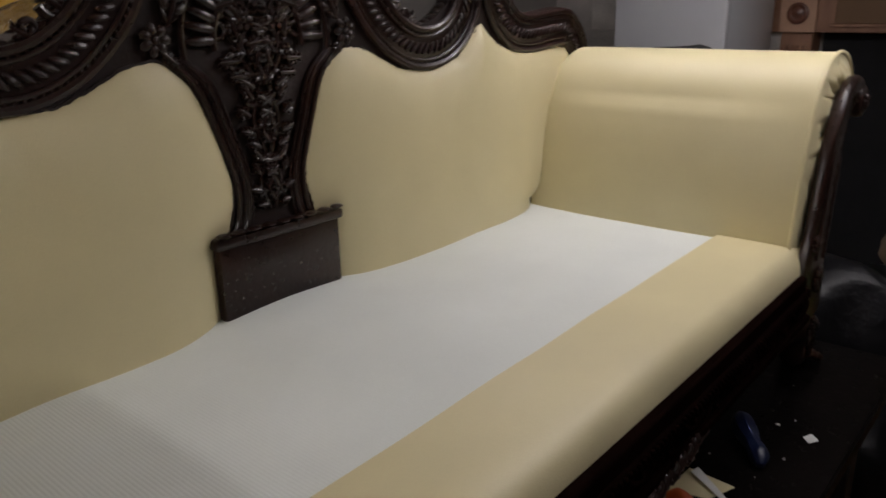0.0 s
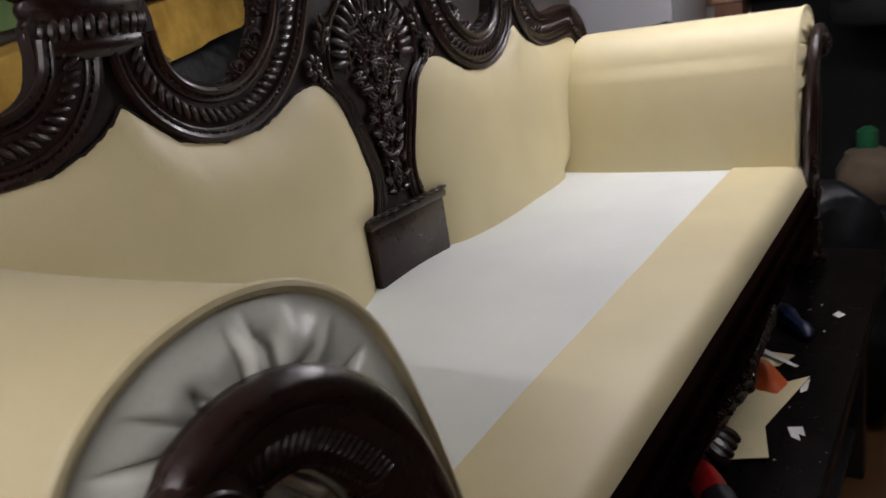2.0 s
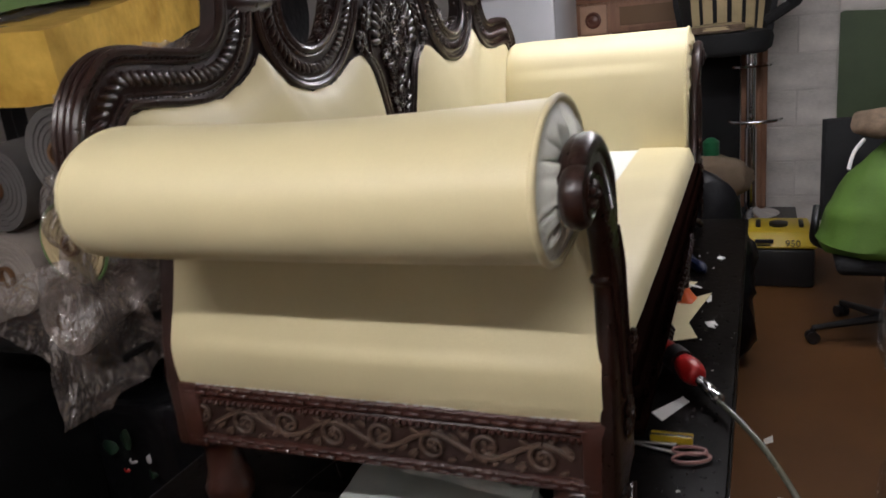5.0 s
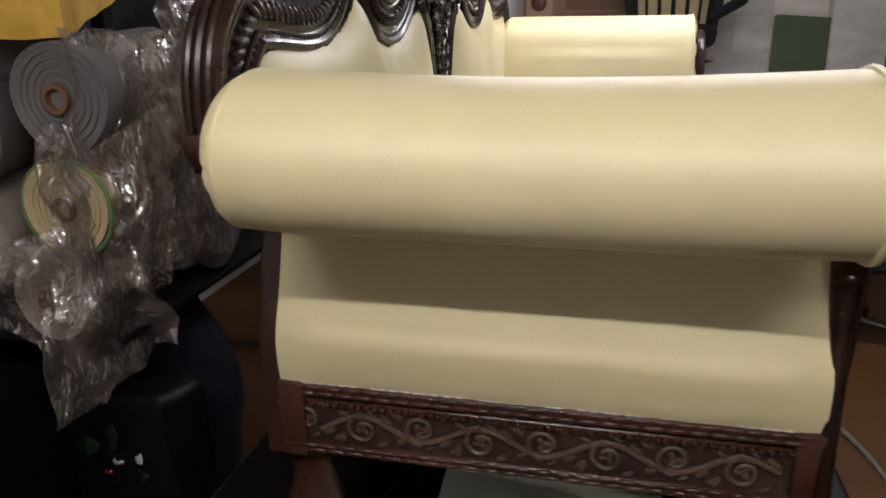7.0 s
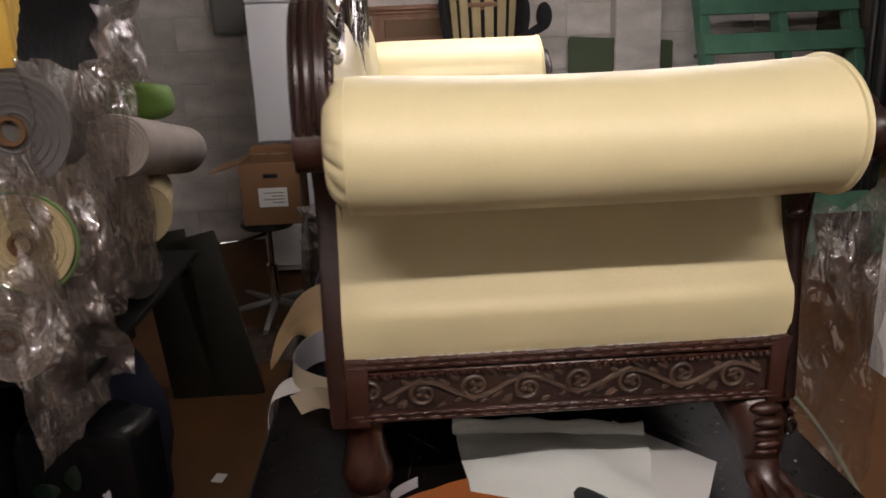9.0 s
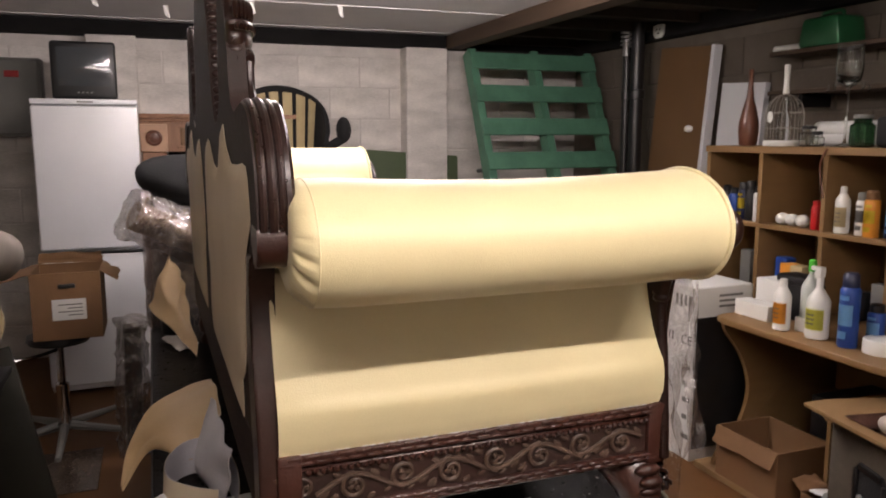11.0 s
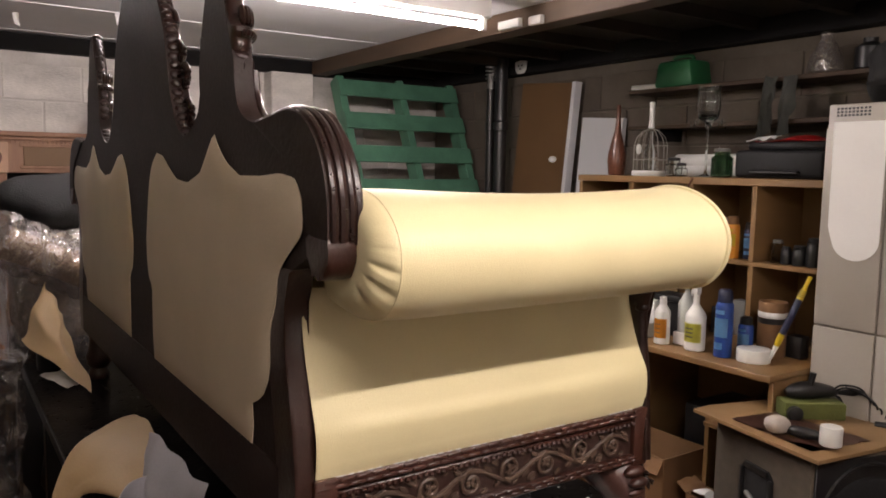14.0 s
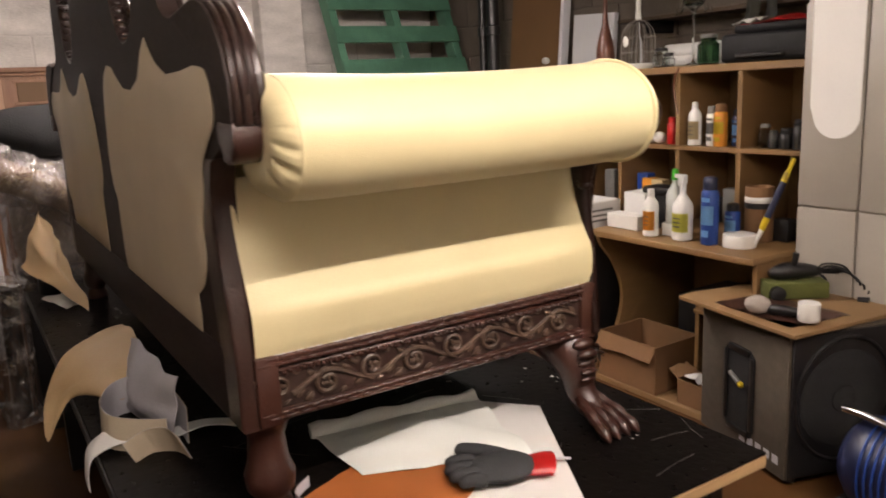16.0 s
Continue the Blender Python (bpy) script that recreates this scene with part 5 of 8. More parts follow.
patch(bm, (0.11, 0.49, BT + 0.004), (0.05, 0.62, BT + 0.003), (-0.17, 0.47, BT + 0.003), (-0.05, 0.29, BT + 0.004), (0, 0, 0.003), 10, 0.003, 0.0012, 7)
rs = solo("rust_sheet", bm, RUST, "rust-orange vinyl sheet lying under a glove", "vinyl")
bm = bmesh.new()
ribbon(bm, [(0.085, 0.595, BT + 0.012), (0.03, 0.640, BT + 0.016), (-0.06, 0.60, BT + 0.010)], 0.02, 6)
part("curled_edge", bm, SUEDE, rs, "pale lilac curled backing")

GLOVE = pose(-0.120, 0.250, BT + 0.004, 0, 0, 70)
gl = thing("work_glove", GLOVE, "dark grey rubber-coated work glove with red knitted cuff", "glove")
bm = bmesh.new()
blob(bm, (0.062, 0.0, 0.020), (0.062, 0.048, 0.021), None, 16, 8)
for k, (y0, ln, an) in enumerate(((-0.034, 0.055, -0.10), (-0.012, 0.062, 0.0), (0.012, 0.060, 0.05), (0.033, 0.048, 0.12))):
    pts = [Vector((0.10, y0, 0.017)) + Vector((math.cos(an), math.sin(an), 0)) * ln * t + Vector((0, 0, 0.006 * math.sin(t * 3))) for t in (0, 0.25, 0.5, 0.75, 0.92, 1.0)]
    tube(bm, pts, [0.0125, 0.0128, 0.0118, 0.0112, 0.009, 0.003], 10)
tube(bm, spline([(0.045, -0.035, 0.016), (0.075, -0.062, 0.018), (0.105, -0.082, 0.018), (0.125, -0.090, 0.016)], 3), [0.017, 0.017, 0.016, 0.0155, 0.015, 0.0145, 0.014, 0.0135, 0.011, 0.004], 10)
for v in bm.verts:
    v.co.z = max(v.co.z, 0.0)
part("palm", bm, GLOVE_GREY, gl)
bm = bmesh.new()
tube(bm, [(0.015, 0, 0.014), (0.0, 0, 0.014), (-0.02, 0, 0.013), (-0.03, 0.002, 0.011)], [0.030, 0.034, 0.037, 0.038], 16, flat=1.0)
for v in bm.verts:
    v.co.z = max(0.0005, 0.013 + (v.co.z - 0.013) * 0.38)
part("cuff", bm, RED, gl, "red knitted cuff")
bm = bmesh.new()
tube(bm, spline([(-0.025, -0.01, 0.006), (-0.05, -0.022, 0.006), (-0.075, -0.018, 0.005)], 4), 0.0028, 6)
part("tag", bm, SUEDE, gl, "loose pale thread tag")

# scraps over the back edge of the bench
bm = bmesh.new()
upper = spline([(1.035, 0.728, 0.790), (0.975, 0.805, 0.792), (0.905, 0.895, 0.765), (0.840, 0.940, 0.700), (0.755, 0.957, 0.640)], 6)
lower = spline([(0.765, 0.722, 0.782), (0.690, 0.775, 0.742), (0.655, 0.812, 0.724), (0.780, 0.892, 0.706), (0.742, 0.954, 0.632)], 6)
last = len(upper) - 1


def drape(u, v):
    p = upper[round(u * last)].lerp(lower[round(u * last)], v)
    hump = math.sin(math.pi * v) * max(0, 1 - u * 1.15)
    return p + Vector((rough((u * 3, v * 3, 2), 1, 0.010), rough((u * 3, v * 3, 7), 1, 0.006), 0.022 * hump + rough((u * 4, v * 3, 5), 1, 0.010)))


sheet(bm, drape, last, 16, 0.0015)
solo("leather_offcut", bm, OFFCUT, "tan leather offcut draped over the bench edge", "offcut", "leather offcuts")
def standing_strip(name, line, h, lean, label, outer, inner):
    """A strip of leather standing on edge: pale underside out, tan face in."""
    pts = spline(line, 9)
    m = len(pts) - 1
    t = thing(name, (pts[0].x, pts[0].y, BENCH_Z), label, "offcut", "leather offcuts", world_coords=True)
    for off, mt, nm in ((0.0, outer, "underside"), (0.0018, inner, "face")):
        side = offset_flat(pts, off)
        bm = bmesh.new()
        sheet(bm, lambda u, v: side[round(u * m)] + Vector((lean[0] * v, lean[1] * v, v * h * (1 + 0.12 * math.sin(5 * u)))), m, 4, 0.0008)
        part(nm, bm, mt, t)
    return t


def offset_flat(pts, d):
    out = []
    for i, p in enumerate(pts):
        t = (pts[min(i + 1, len(pts) - 1)] - pts[max(i - 1, 0)]).normalized()
        out.append(p + Vector((-t.y, t.x, 0)) * d)
    return out


standing_strip("suede_strip", [(0.40, 0.722, BT), (0.48, 0.722, BT), (0.58, 0.738, BT), (0.645, 0.775, BT), (0.635, 0.825, BT), (0.56, 0.862, BT), (0.48, 0.860, BT), (0.425, 0.815, BT), (0.39, 0.765, BT)], 0.070, (0.016, -0.006), "curled strip of tan leather standing on the bench", LEATHER_DULL, SUEDE)
standing_strip("suede_strip", [(0.33, 0.735, BT), (0.38, 0.750, BT), (0.405, 0.79, BT), (0.38, 0.83, BT)], 0.05, (0.0, 0.02), "short bent tan leather strip on the bench", SUEDE, LEATHER_DULL)
bm = bmesh.new()
strip_line = spline([(0.41, 0.60, BT + 0.004), (0.43, 0.68, BT + 0.022), (0.45, 0.76, BT + 0.010), (0.475, 0.835, BT + 0.024), (0.475, 0.893, BT + 0.006), (0.465, 0.908, BT - 0.03), (0.455, 0.910, BT - 0.06)], 6)
sheet(bm, lambda u, v: strip_line[round(u * (len(strip_line) - 1))] + Vector(((v - 0.5) * 0.062 * (1.1 - 0.2 * u), 0, 0.006 * math.sin(3 * v + 9 * u))), len(strip_line) - 1, 5, 0.0015)
for v in bm.verts:
    if v.co.y < 0.888:
        v.co.z = max(v.co.z, BT + 0.0005)
solo("lining_strip", bm, PAPER, "wavy white lining strip hanging off the bench", "offcut", "leather offcuts")
bm = bmesh.new()
patch(bm, (0.80, 0.742, 0.815), (0.40, 0.728, 0.835), (0.42, 0.748, BT + 0.003), (0.70, 0.80, BT + 0.003), (0.0, 0.03, 0.0), 12, 0.014, 0.0015, 21)
solo("leather_offcut", bm, SUEDE, "blue-grey suede side of a bent offcut", "offcut", "leather offcuts")
bm = bmesh.new()
patch(bm, (2.13, 0.80, 0.99), (2.14, 0.745, 0.86), (1.60, 0.738, 0.700), (2.05, 0.890, 0.80), (-0.03, 0.0, 0.0), 16, 0.020, 0.0015, 31)
solo("leather_offcut", bm, OFFCUT, "tan leather piece hanging behind the sofa", "offcut", "leather offcuts")


# ---- left side: trunk, rolls and foam ----
def roll(name, x0, x1, y, z, r, material, label, dx=0.0, dz=0.0, core=True, group="fabric rolls"):
    """A roll of cloth along x, with its wound end showing."""
    t = thing(name, (x0, y, z - r), label, "roll", group, world_coords=True)
    bm = bmesh.new()
    n = 28
    prof = [(0.86, 0.006), (0.97, 0.0), (1.0, 0.012), (1.0, 0.97), (0.97, 1.0), (0.86, 0.994)]
    rings = []
    for rr, f in prof:
        c = Vector((x0 + (x1 - x0) * f, y + dx * f, z + dz * f))
        rings.append([bm.verts.new(c + Vector((0, math.cos(2 * math.pi * k / n), math.sin(2 * math.pi * k / n))) * r * rr * (1 + 0.025 * math.sin(3 * 2 * math.pi * k / n))) for k in range(n)])
    for a, b in zip(rings, rings[1:]):
        for k in range(n):
            bm.faces.new((a[k], a[(k + 1) % n], b[(k + 1) % n], b[k]))
    bm.faces.new(rings[0][::-1])
    bm.faces.new(rings[-1])
    part("cloth", bm, material, t)
    bm = bmesh.new()
    turns = 5
    tube(bm, [(x0 + 0.004, y + (r * 0.28 + r * 0.66 * i / 110) * math.cos(turns * 2 * math.pi * i / 110), z + (r * 0.28 + r * 0.66 * i / 110) * math.sin(turns * 2 * math.pi * i / 110)) for i in range(111)], r * 0.035, 5)
    part("wound_edge", bm, material, t)
    if core:
        bm = bmesh.new()
        prof2 = [(0.26, 0.0), (0.26, -0.012), (0.19, -0.012), (0.19, 0.10)]
        rings = [[bm.verts.new(Vector((x0 + f, y + r * rr * math.cos(2 * math.pi * k / 16), z + r * rr * math.sin(2 * math.pi * k / 16)))) for k in range(16)] for rr, f in prof2]
        for a, b in zip(rings, rings[1:]):
            for k in range(16):
                bm.faces.new((a[k], a[(k + 1) % 16], b[(k + 1) % 16], b[k]))
        bm.faces.new(rings[-1])
        part("core", bm, CARD, t, "cardboard core")
    return t


rack = thing("roll_rack", (1.1, 1.62, 0.0), "dark timber rack holding fabric rolls", "rack", world_coords=True)
for x in (0.70, 1.24):
    for y in (1.62, 1.80):
        bm = bmesh.new()
        box(bm, x, x + 0.05, y, y + 0.05, 0.0 if y > 1.7 else 0.641, 1.62 if y > 1.7 else 0.739, 0.003)
        part("post", bm, BEAM, rack)
    bm = bmesh.new()
    box(bm, x, x + 0.05, 1.28, 1.798, 0.74, 0.78, 0.003)
    part("bearer", bm, BEAM, rack)
bm = bmesh.new()
box(bm, 0.40, 1.34, 1.26, 1.86, 0.781, 0.80, 0.003)
part("shelf", bm, BEAM, rack)
roll("fabric_roll", 0.42, 1.32, 1.325, 1.300, 0.112, ROLL_GREY, "charcoal grey ribbed fabric roll", 0.38)
roll("fabric_roll", 0.40, 1.30, 1.335, 1.084, 0.100, ROLL_CREAM, "cream fabric roll with a green edge", 0.38)
roll("fabric_roll", 0.38, 1.30, 1.390, 0.893, 0.092, ROLL_PALE, "pale fabric roll in plastic", 0.38)
roll("fabric_roll", 0.44, 1.15, 1.60, 1.215, 0.110, ROLL_GREY, "dark grey fabric roll", 0.30)
roll("fabric_roll", 0.42, 1.15, 1.61, 0.99, 0.110, ROLL_PALE, "pale grey fabric roll", 0.30)
PAD = Vector((1.16, 1.315, 1.290))
bm = bmesh.new()
blob(bm, PAD, (0.12, 0.075, 0.052), None, 26, 14)
for v in bm.verts:
    d = v.co - PAD
    f = (abs(d.x / 0.12) ** 4 + abs(d.y / 0.075) ** 4 + abs(d.z / 0.052) ** 4) ** -0.25
    v.co = PAD + d * min(f, 1.4)
    v.co += Vector((rough(v.co, 8, 0.02), rough(v.co + Vector((4, 0, 0)), 8, 0.02), rough(v.co + Vector((0, 7, 0)), 8, 0.015)))
solo("lime_pad", bm, GREEN_BAG, "lime green padded cloth on the rolls", "pad")
roll("fabric_roll", 0.90, 1.20, 1.275, 1.022, 0.082, ROLL_CREAM, "thin pale roll in plastic", 0.08, 0.0)
roll("fabric_roll", 0.74, 1.42, 1.25, 1.222, 0.075, ROLL_PALE, "thin off-white roll behind the sofa", 0.04, -0.11, False)
roll("fabric_roll", 0.86, 1.3, 1.30, 0.868, 0.066, ROLL_GREY, "thin grey roll wrapped in film", 0.17, 0.0)

bm = bmesh.new()
tube(bm, [(0.404, 1.335 + 0.102 * math.cos(t), 1.084 + 0.102 * math.sin(t)) for t in [2 * math.pi * i / 40 for i in range(40)]], 0.004, 6, closed=True)
solo("green_band", bm, FOAM_GREEN, "green band round the cream roll", "band")


def block(name, m, sx, sy, sz, material, label, category, wob=0.006, seg=16, group=""):
    """A foam slab with soft uneven faces, at a pose."""
    bm = bmesh.new()
    box(bm, 0, sx, -sy / 2, sy / 2, 0, sz)
    bmesh.ops.subdivide_edges(bm, edges=[e for e in bm.edges if abs(e.verts[0].co.x - e.verts[1].co.x) > sx * 0.9], cuts=seg)
    bmesh.ops.subdivide_edges(bm, edges=[e for e in bm.edges if abs(e.verts[0].co.y - e.verts[1].co.y) > sy * 0.9], cuts=6)
    for v in bm.verts:
        n = Vector((rough(v.co, 7, wob), rough(v.co + Vector((3, 1, 2)), 7, wob), rough(v.co + Vector((1, 5, 2)), 9, wob)))
        v.co += n * (2.4 if v.co.x > sx * 0.95 else 1.0)
    bmesh.ops.transform(bm, matrix=m, verts=bm.verts[:])
    return solo(name, bm, material, label, category, group)


block("yellow_foam", pose(0.45, 1.31, 1.415, 0, -8.4, 23) @ pose(0, 0.13, 0), 1.37, 0.26, 0.16, FOAM_YELLOW, "long yellow crumbly foam block on the rolls", "foam", 0.009)
block("green_foam", pose(0.45, 1.72, 1.625, 0, -8, 3), 1.0, 0.30, 0.10, FOAM_GREEN, "dull green foam slab on the pile", "foam")
block("white_foam", pose(0.55, 1.76, 1.80, 0, -5, 3), 0.9, 0.3, 0.07, ROLL_PALE, "off-white foam slab on the pile", "foam")

# crumpled film over the rolls


def crease(p, scale, amount):
    """Sharp ridged folds."""
    a = abs(noise.noise(Vector(p) * scale))
    b = abs(noise.noise(Vector(p) * scale * 2.3 + Vector((5, 2, 7))))
    return (0.25 - a + 0.3 * (0.25 - b)) * amount


def film(name, pts, label, seed, n=56, wob=0.05, material=None):
    bm = bmesh.new()
    patch(bm, *pts, (-0.03, 0, 0.02), n, wob, 0.0, seed)
    for v in bm.verts:
        q = Vector((v.co.x, v.co.y, v.co.z * 0.55))
        v.co += Vector((crease(q + Vector((seed, 0, 0)), 5.5, 0.11), crease(q + Vector((0, seed, 0)), 6, 0.05), crease(q + Vector((0, 0, seed)), 7, 0.03)))
        v.co += Vector((crease(q + Vector((seed, 3, 0)), 17, 0.016), 0, crease(q + Vector((3, seed, 0)), 15, 0.010)))
    return solo(name, bm, material or FILM, label, "plastic film", "plastic wraps", smooth=True)


film("plastic_film", ((0.40, 1.31, 1.43), (0.87, 1.25, 1.385), (0.83, 1.25, 0.87), (0.42, 1.26, 0.90)), "crumpled clear plastic film over the rolls", 1, 64, 0.035)
film("plastic_film", ((0.18, 1.38, 1.07), (0.46, 1.24, 1.05), (0.53, 1.20, 0.73), (0.24, 1.31, 0.70)), "torn clear plastic bag round a roll", 5, 56, 0.04)
film("plastic_film", ((0.34, 1.33, 1.26), (0.50, 1.235, 1.24), (0.52, 1.215, 0.88), (0.31, 1.31, 0.92)), "loose flap of clear plastic film", 9, 50, 0.04)
film("plastic_film", ((0.565, 1.25, 1.395), (0.83, 1.235, 1.44), (0.82, 1.215, 0.87), (0.50, 1.22, 0.93)), "hanging clear plastic film beside the sofa", 29, 60, 0.035)
film("plastic_film", ((0.66, 1.24, 1.53), (0.80, 1.18, 1.53), (0.80, 1.18, 1.36), (0.66, 1.24, 1.36)), "loop of clear plastic film beside the foam", 17, 30, 0.03)
film("plastic_film", ((0.45, 1.66, 1.60), (1.2, 1.86, 1.74), (1.2, 1.74, 1.66), (0.45, 1.52, 1.58)), "clear plastic film between foam slabs", 13, 24, 0.02)

# dark clutter under the rack
bm = bmesh.new()
blob(bm, (0.86, 1.42, 0.38), (0.15, 0.14, 0.37), None, 20, 12)
for v in bm.verts:
    v.co += Vector((rough(v.co, 9, 0.03), rough(v.co + Vector((4, 0, 0)), 9, 0.03), rough(v.co + Vector((0, 7, 0)), 9, 0.02)))
    v.co.z = max(v.co.z, 0.0)
solo("navy_sack", bm, mat("navy_cloth", (0.008, 0.012, 0.034), 0.8, 0, 0.2, 9, 90, 0.3), "slumped dark navy sack on the floor", "sack")
carton = thing("printed_bag", (0.52, 1.34, 0.0), "black carrier bag with green print", "bag", world_coords=True)
bm = bmesh.new()
box(bm, 0.44, 0.62, 1.20, 1.48, 0.0, 0.64, 0.03, 2)
bmesh.ops.subdivide_edges(bm, edges=bm.edges[:], cuts=3)
for v in bm.verts:
    v.co += Vector((rough(v.co, 11, 0.03), rough(v.co + Vector((4, 0, 0)), 11, 0.025), rough(v.co + Vector((0, 7, 0)), 11, 0.02)))
    v.co.z = max(v.co.z, 0.0)
part("bag", bm, BIN_BAG, carton)
DARK_PRINT = mat("dark_green_print", (0.006, 0.020, 0.011), 0.4, 0, 0.3, 30, 90, 0.1)
for k, (y, z, ry, rz, mt) in enumerate(((1.40, 0.52, 0.028, 0.022, DARK_PRINT), (1.34, 0.55, 0.018, 0.030, DARK_PRINT), (1.275, 0.50, 0.008, 0.014, SUEDE), (1.36, 0.455, 0.010, 0.006, RED), (1.33, 0.485, 0.014, 0.008, SUEDE), (1.27, 0.455, 0.014, 0.016, DARK_PRINT))):
    bm = bmesh.new()
    sheet(bm, lambda u, v: (0.424 - 0.006 * math.sin(math.pi * u), y + (2 * u - 1) * ry * (0.6 + 0.4 * math.sin(math.pi * v)), z + (2 * v - 1) * rz * (0.7 + 0.3 * math.sin(3 * u + k))), 6, 5, 0.002)
    part("print_patch", bm, mt, carton)

# dark tin and paper on the far end of the bench
bm = bmesh.new()
lathe(bm, [(0.045, 0.0), (0.048, 0.004), (0.048, 0.085), (0.044, 0.09), (0.01, 0.091)], (2.03, 0.80, BT), 20)
solo("black_tin", bm, BLACK, "round black tin on the end of the bench", "tin")
bm = bmesh.new()
patch(bm, (1.93, 0.850, BT + 0.004), (1.72, 0.79, BT + 0.003), (1.78, 0.72, BT + 0.012), (2.0, 0.74, BT + 0.006), (0, 0, 0.014), 12, 0.012, 0.0012, 2)
for v in bm.verts:
    v.co.z = max(v.co.z, BT + 0.0005)
solo("paper_wrapper", bm, PAPER, "crumpled white paper on the bench end", "paper")


def leaning_roll(p0, p1, r, material, label):
    t = thing("leaning_roll", (*p0[:2], 0.0), label, "roll", "fabric rolls", world_coords=True)
    bm = bmesh.new()
    a, b = Vector(p0), Vector(p1)
    tube(bm, [a.lerp(b, k / 8) for k in range(9)], [r * 0.72 * (1 + 0.03 * math.sin(k * 2)) for k in range(9)], 18)
    part("cloth", bm, material, t)
    bm = bmesh.new()
    pts = [a.lerp(b, k / 30 * 1.1 - 0.05) for k in range(31)]
    tube(bm, pts, [r * 1.25 * (1 + 0.06 * math.sin(k * 0.9)) for k in range(31)], 30)
    for v in bm.verts:
        v.co += Vector((crease(v.co, 12, 0.05), crease(v.co + Vector((4, 0, 0)), 12, 0.05), crease(v.co + Vector((0, 7, 0)), 10, 0.03)))
    for v in bm.verts:
        v.co.z = max(v.co.z, 0.003)
    part("wrapper", bm, FILM_THIN, t, "clear plastic wrapper")
    return t


leaning_roll((2.26, 0.93, 1.14), (2.37, 0.62, 0.98), 0.085, mat("buff_cloth", (0.30, 0.22, 0.16), 0.85, 0, 0.15, 8, 150, 0.3), "pale cloth roll in plastic leaning behind the sofa")
leaning_roll((1.95, 0.965, 0.27), (1.90, 0.950, 0.76), 0.045, BLACK, "thin dark roll wrapped in plastic")

# black cushion on the stack past the bench
bm = bmesh.new()
blob(bm, (2.62, 0.70, 1.26), (0.20, 0.21, 0.125), None, 26, 14)
for v in bm.verts:
    v.co += Vector((rough(v.co, 5, 0.05), rough(v.co + Vector((4, 0, 0)), 5, 0.05), rough(v.co + Vector((0, 7, 0)), 6, 0.03)))
solo("black_cushion", bm, BLACK_CLOTH, "black cloth cushion on a plastic-wrapped stack", "cushion")
wrapped = thing("wrapped_seat", (2.62, 0.70, 0.0), "stacked seat base wrapped in clear plastic", "seat", world_coords=True)
bm = bmesh.new()
box(bm, 2.42, 2.88, 0.52, 0.88, 0.0, 0.70, 0.02, 2)
part("base", bm, BLACK, wrapped)
bm = bmesh.new()
box(bm, 2.44, 2.86, 0.53, 0.87, 0.702, 1.13, 0.05, 3)
part("pad", bm, ROLL_PALE, wrapped, "pale padded seat")
bm = bmesh.new()
box(bm, 2.40, 2.90, 0.50, 0.90, 0.60, 1.16, 0.06, 3)
bmesh.ops.subdivide_edges(bm, edges=bm.edges[:], cuts=4, use_grid_fill=True)
for v in bm.verts:
    v.co += Vector((rough(v.co, 11, 0.03), rough(v.co + Vector((4, 0, 0)), 11, 0.03), rough(v.co + Vector((0, 7, 0)), 11, 0.02)))
part("wrapper", bm, FILM_THIN, wrapped, "clear plastic wrapper")

# ---- far end: fridge, television, surround, stool ----
fr = thing("fridge_freezer", (3.83, 1.17, 0.0), "white upright fridge freezer with two doors", "fridge", world_coords=True)
bm = bmesh.new()
box(bm, 3.575, 4.13, 0.908, 1.438, 0.02, 1.655, 0.008, 2)
part("cabinet", bm, WHITE_ENAMEL, fr)
for z0, z1 in ((0.06, 0.815), (0.838, 1.625)):
    bm = bmesh.new()
    box(bm, 3.528, 3.571, 0.906, 1.440, z0, z1, 0.012, 3)
    part("door", bm, WHITE_ENAMEL, fr, "smooth white door")
bm = bmesh.new()
sheet(bm, lambda u, v: (3.5265 - 0.004 * math.sin(math.pi * v), 0.91 + u * 0.526, 0.812 + v * (0.016 + 0.012 * math.sin(math.pi * u) ** 2)), 20, 4, 0.004)
part("handle_recess", bm, BLACK, fr, "dark finger recess between doors")
bm = bmesh.new()
box(bm, 3.53, 3.60, 0.906, 1.440, 1.632, 1.662, 0.006, 2)
part("top_trim", bm, WHITE_ENAMEL, fr)
bm = bmesh.new()
box(bm, 3.526, 3.53, 1.13, 1.21, 1.642, 1.650)
part("badge", bm, GREY_METAL, fr)

tv = thing("television", (3.72, 1.17, 1.662), "black portable tube television on the fridge", "television", world_coords=True)
bm = bmesh.new()
box(bm, 3.60, 3.66, 1.005, 1.335, 1.664, 1.975, 0.018, 3)
part("bezel", bm, BLACK, tv)
bm = bmesh.new()
vs = box(bm, 3.66, 3.95, 1.04, 1.30, 1.69, 1.95, 0.03, 2)
part("back_shell", bm, BLACK, tv)
bm = bmesh.new()
sheet(bm, lambda u, v: (3.597 - 0.014 * math.sin(math.pi * u) * math.sin(math.pi * v), 1.04 + u * 0.26, 1.735 + v * 0.205), 12, 12, 0.004)
part("screen", bm, SCREEN, tv, "curved dark glass screen")
for k in range(4):
    bm = bmesh.new()
    box(bm, 3.594, 3.601, 1.13 + k * 0.022, 1.142 + k * 0.022, 1.695, 1.703, 0.001)
    part("button", bm, GREY_METAL, tv)

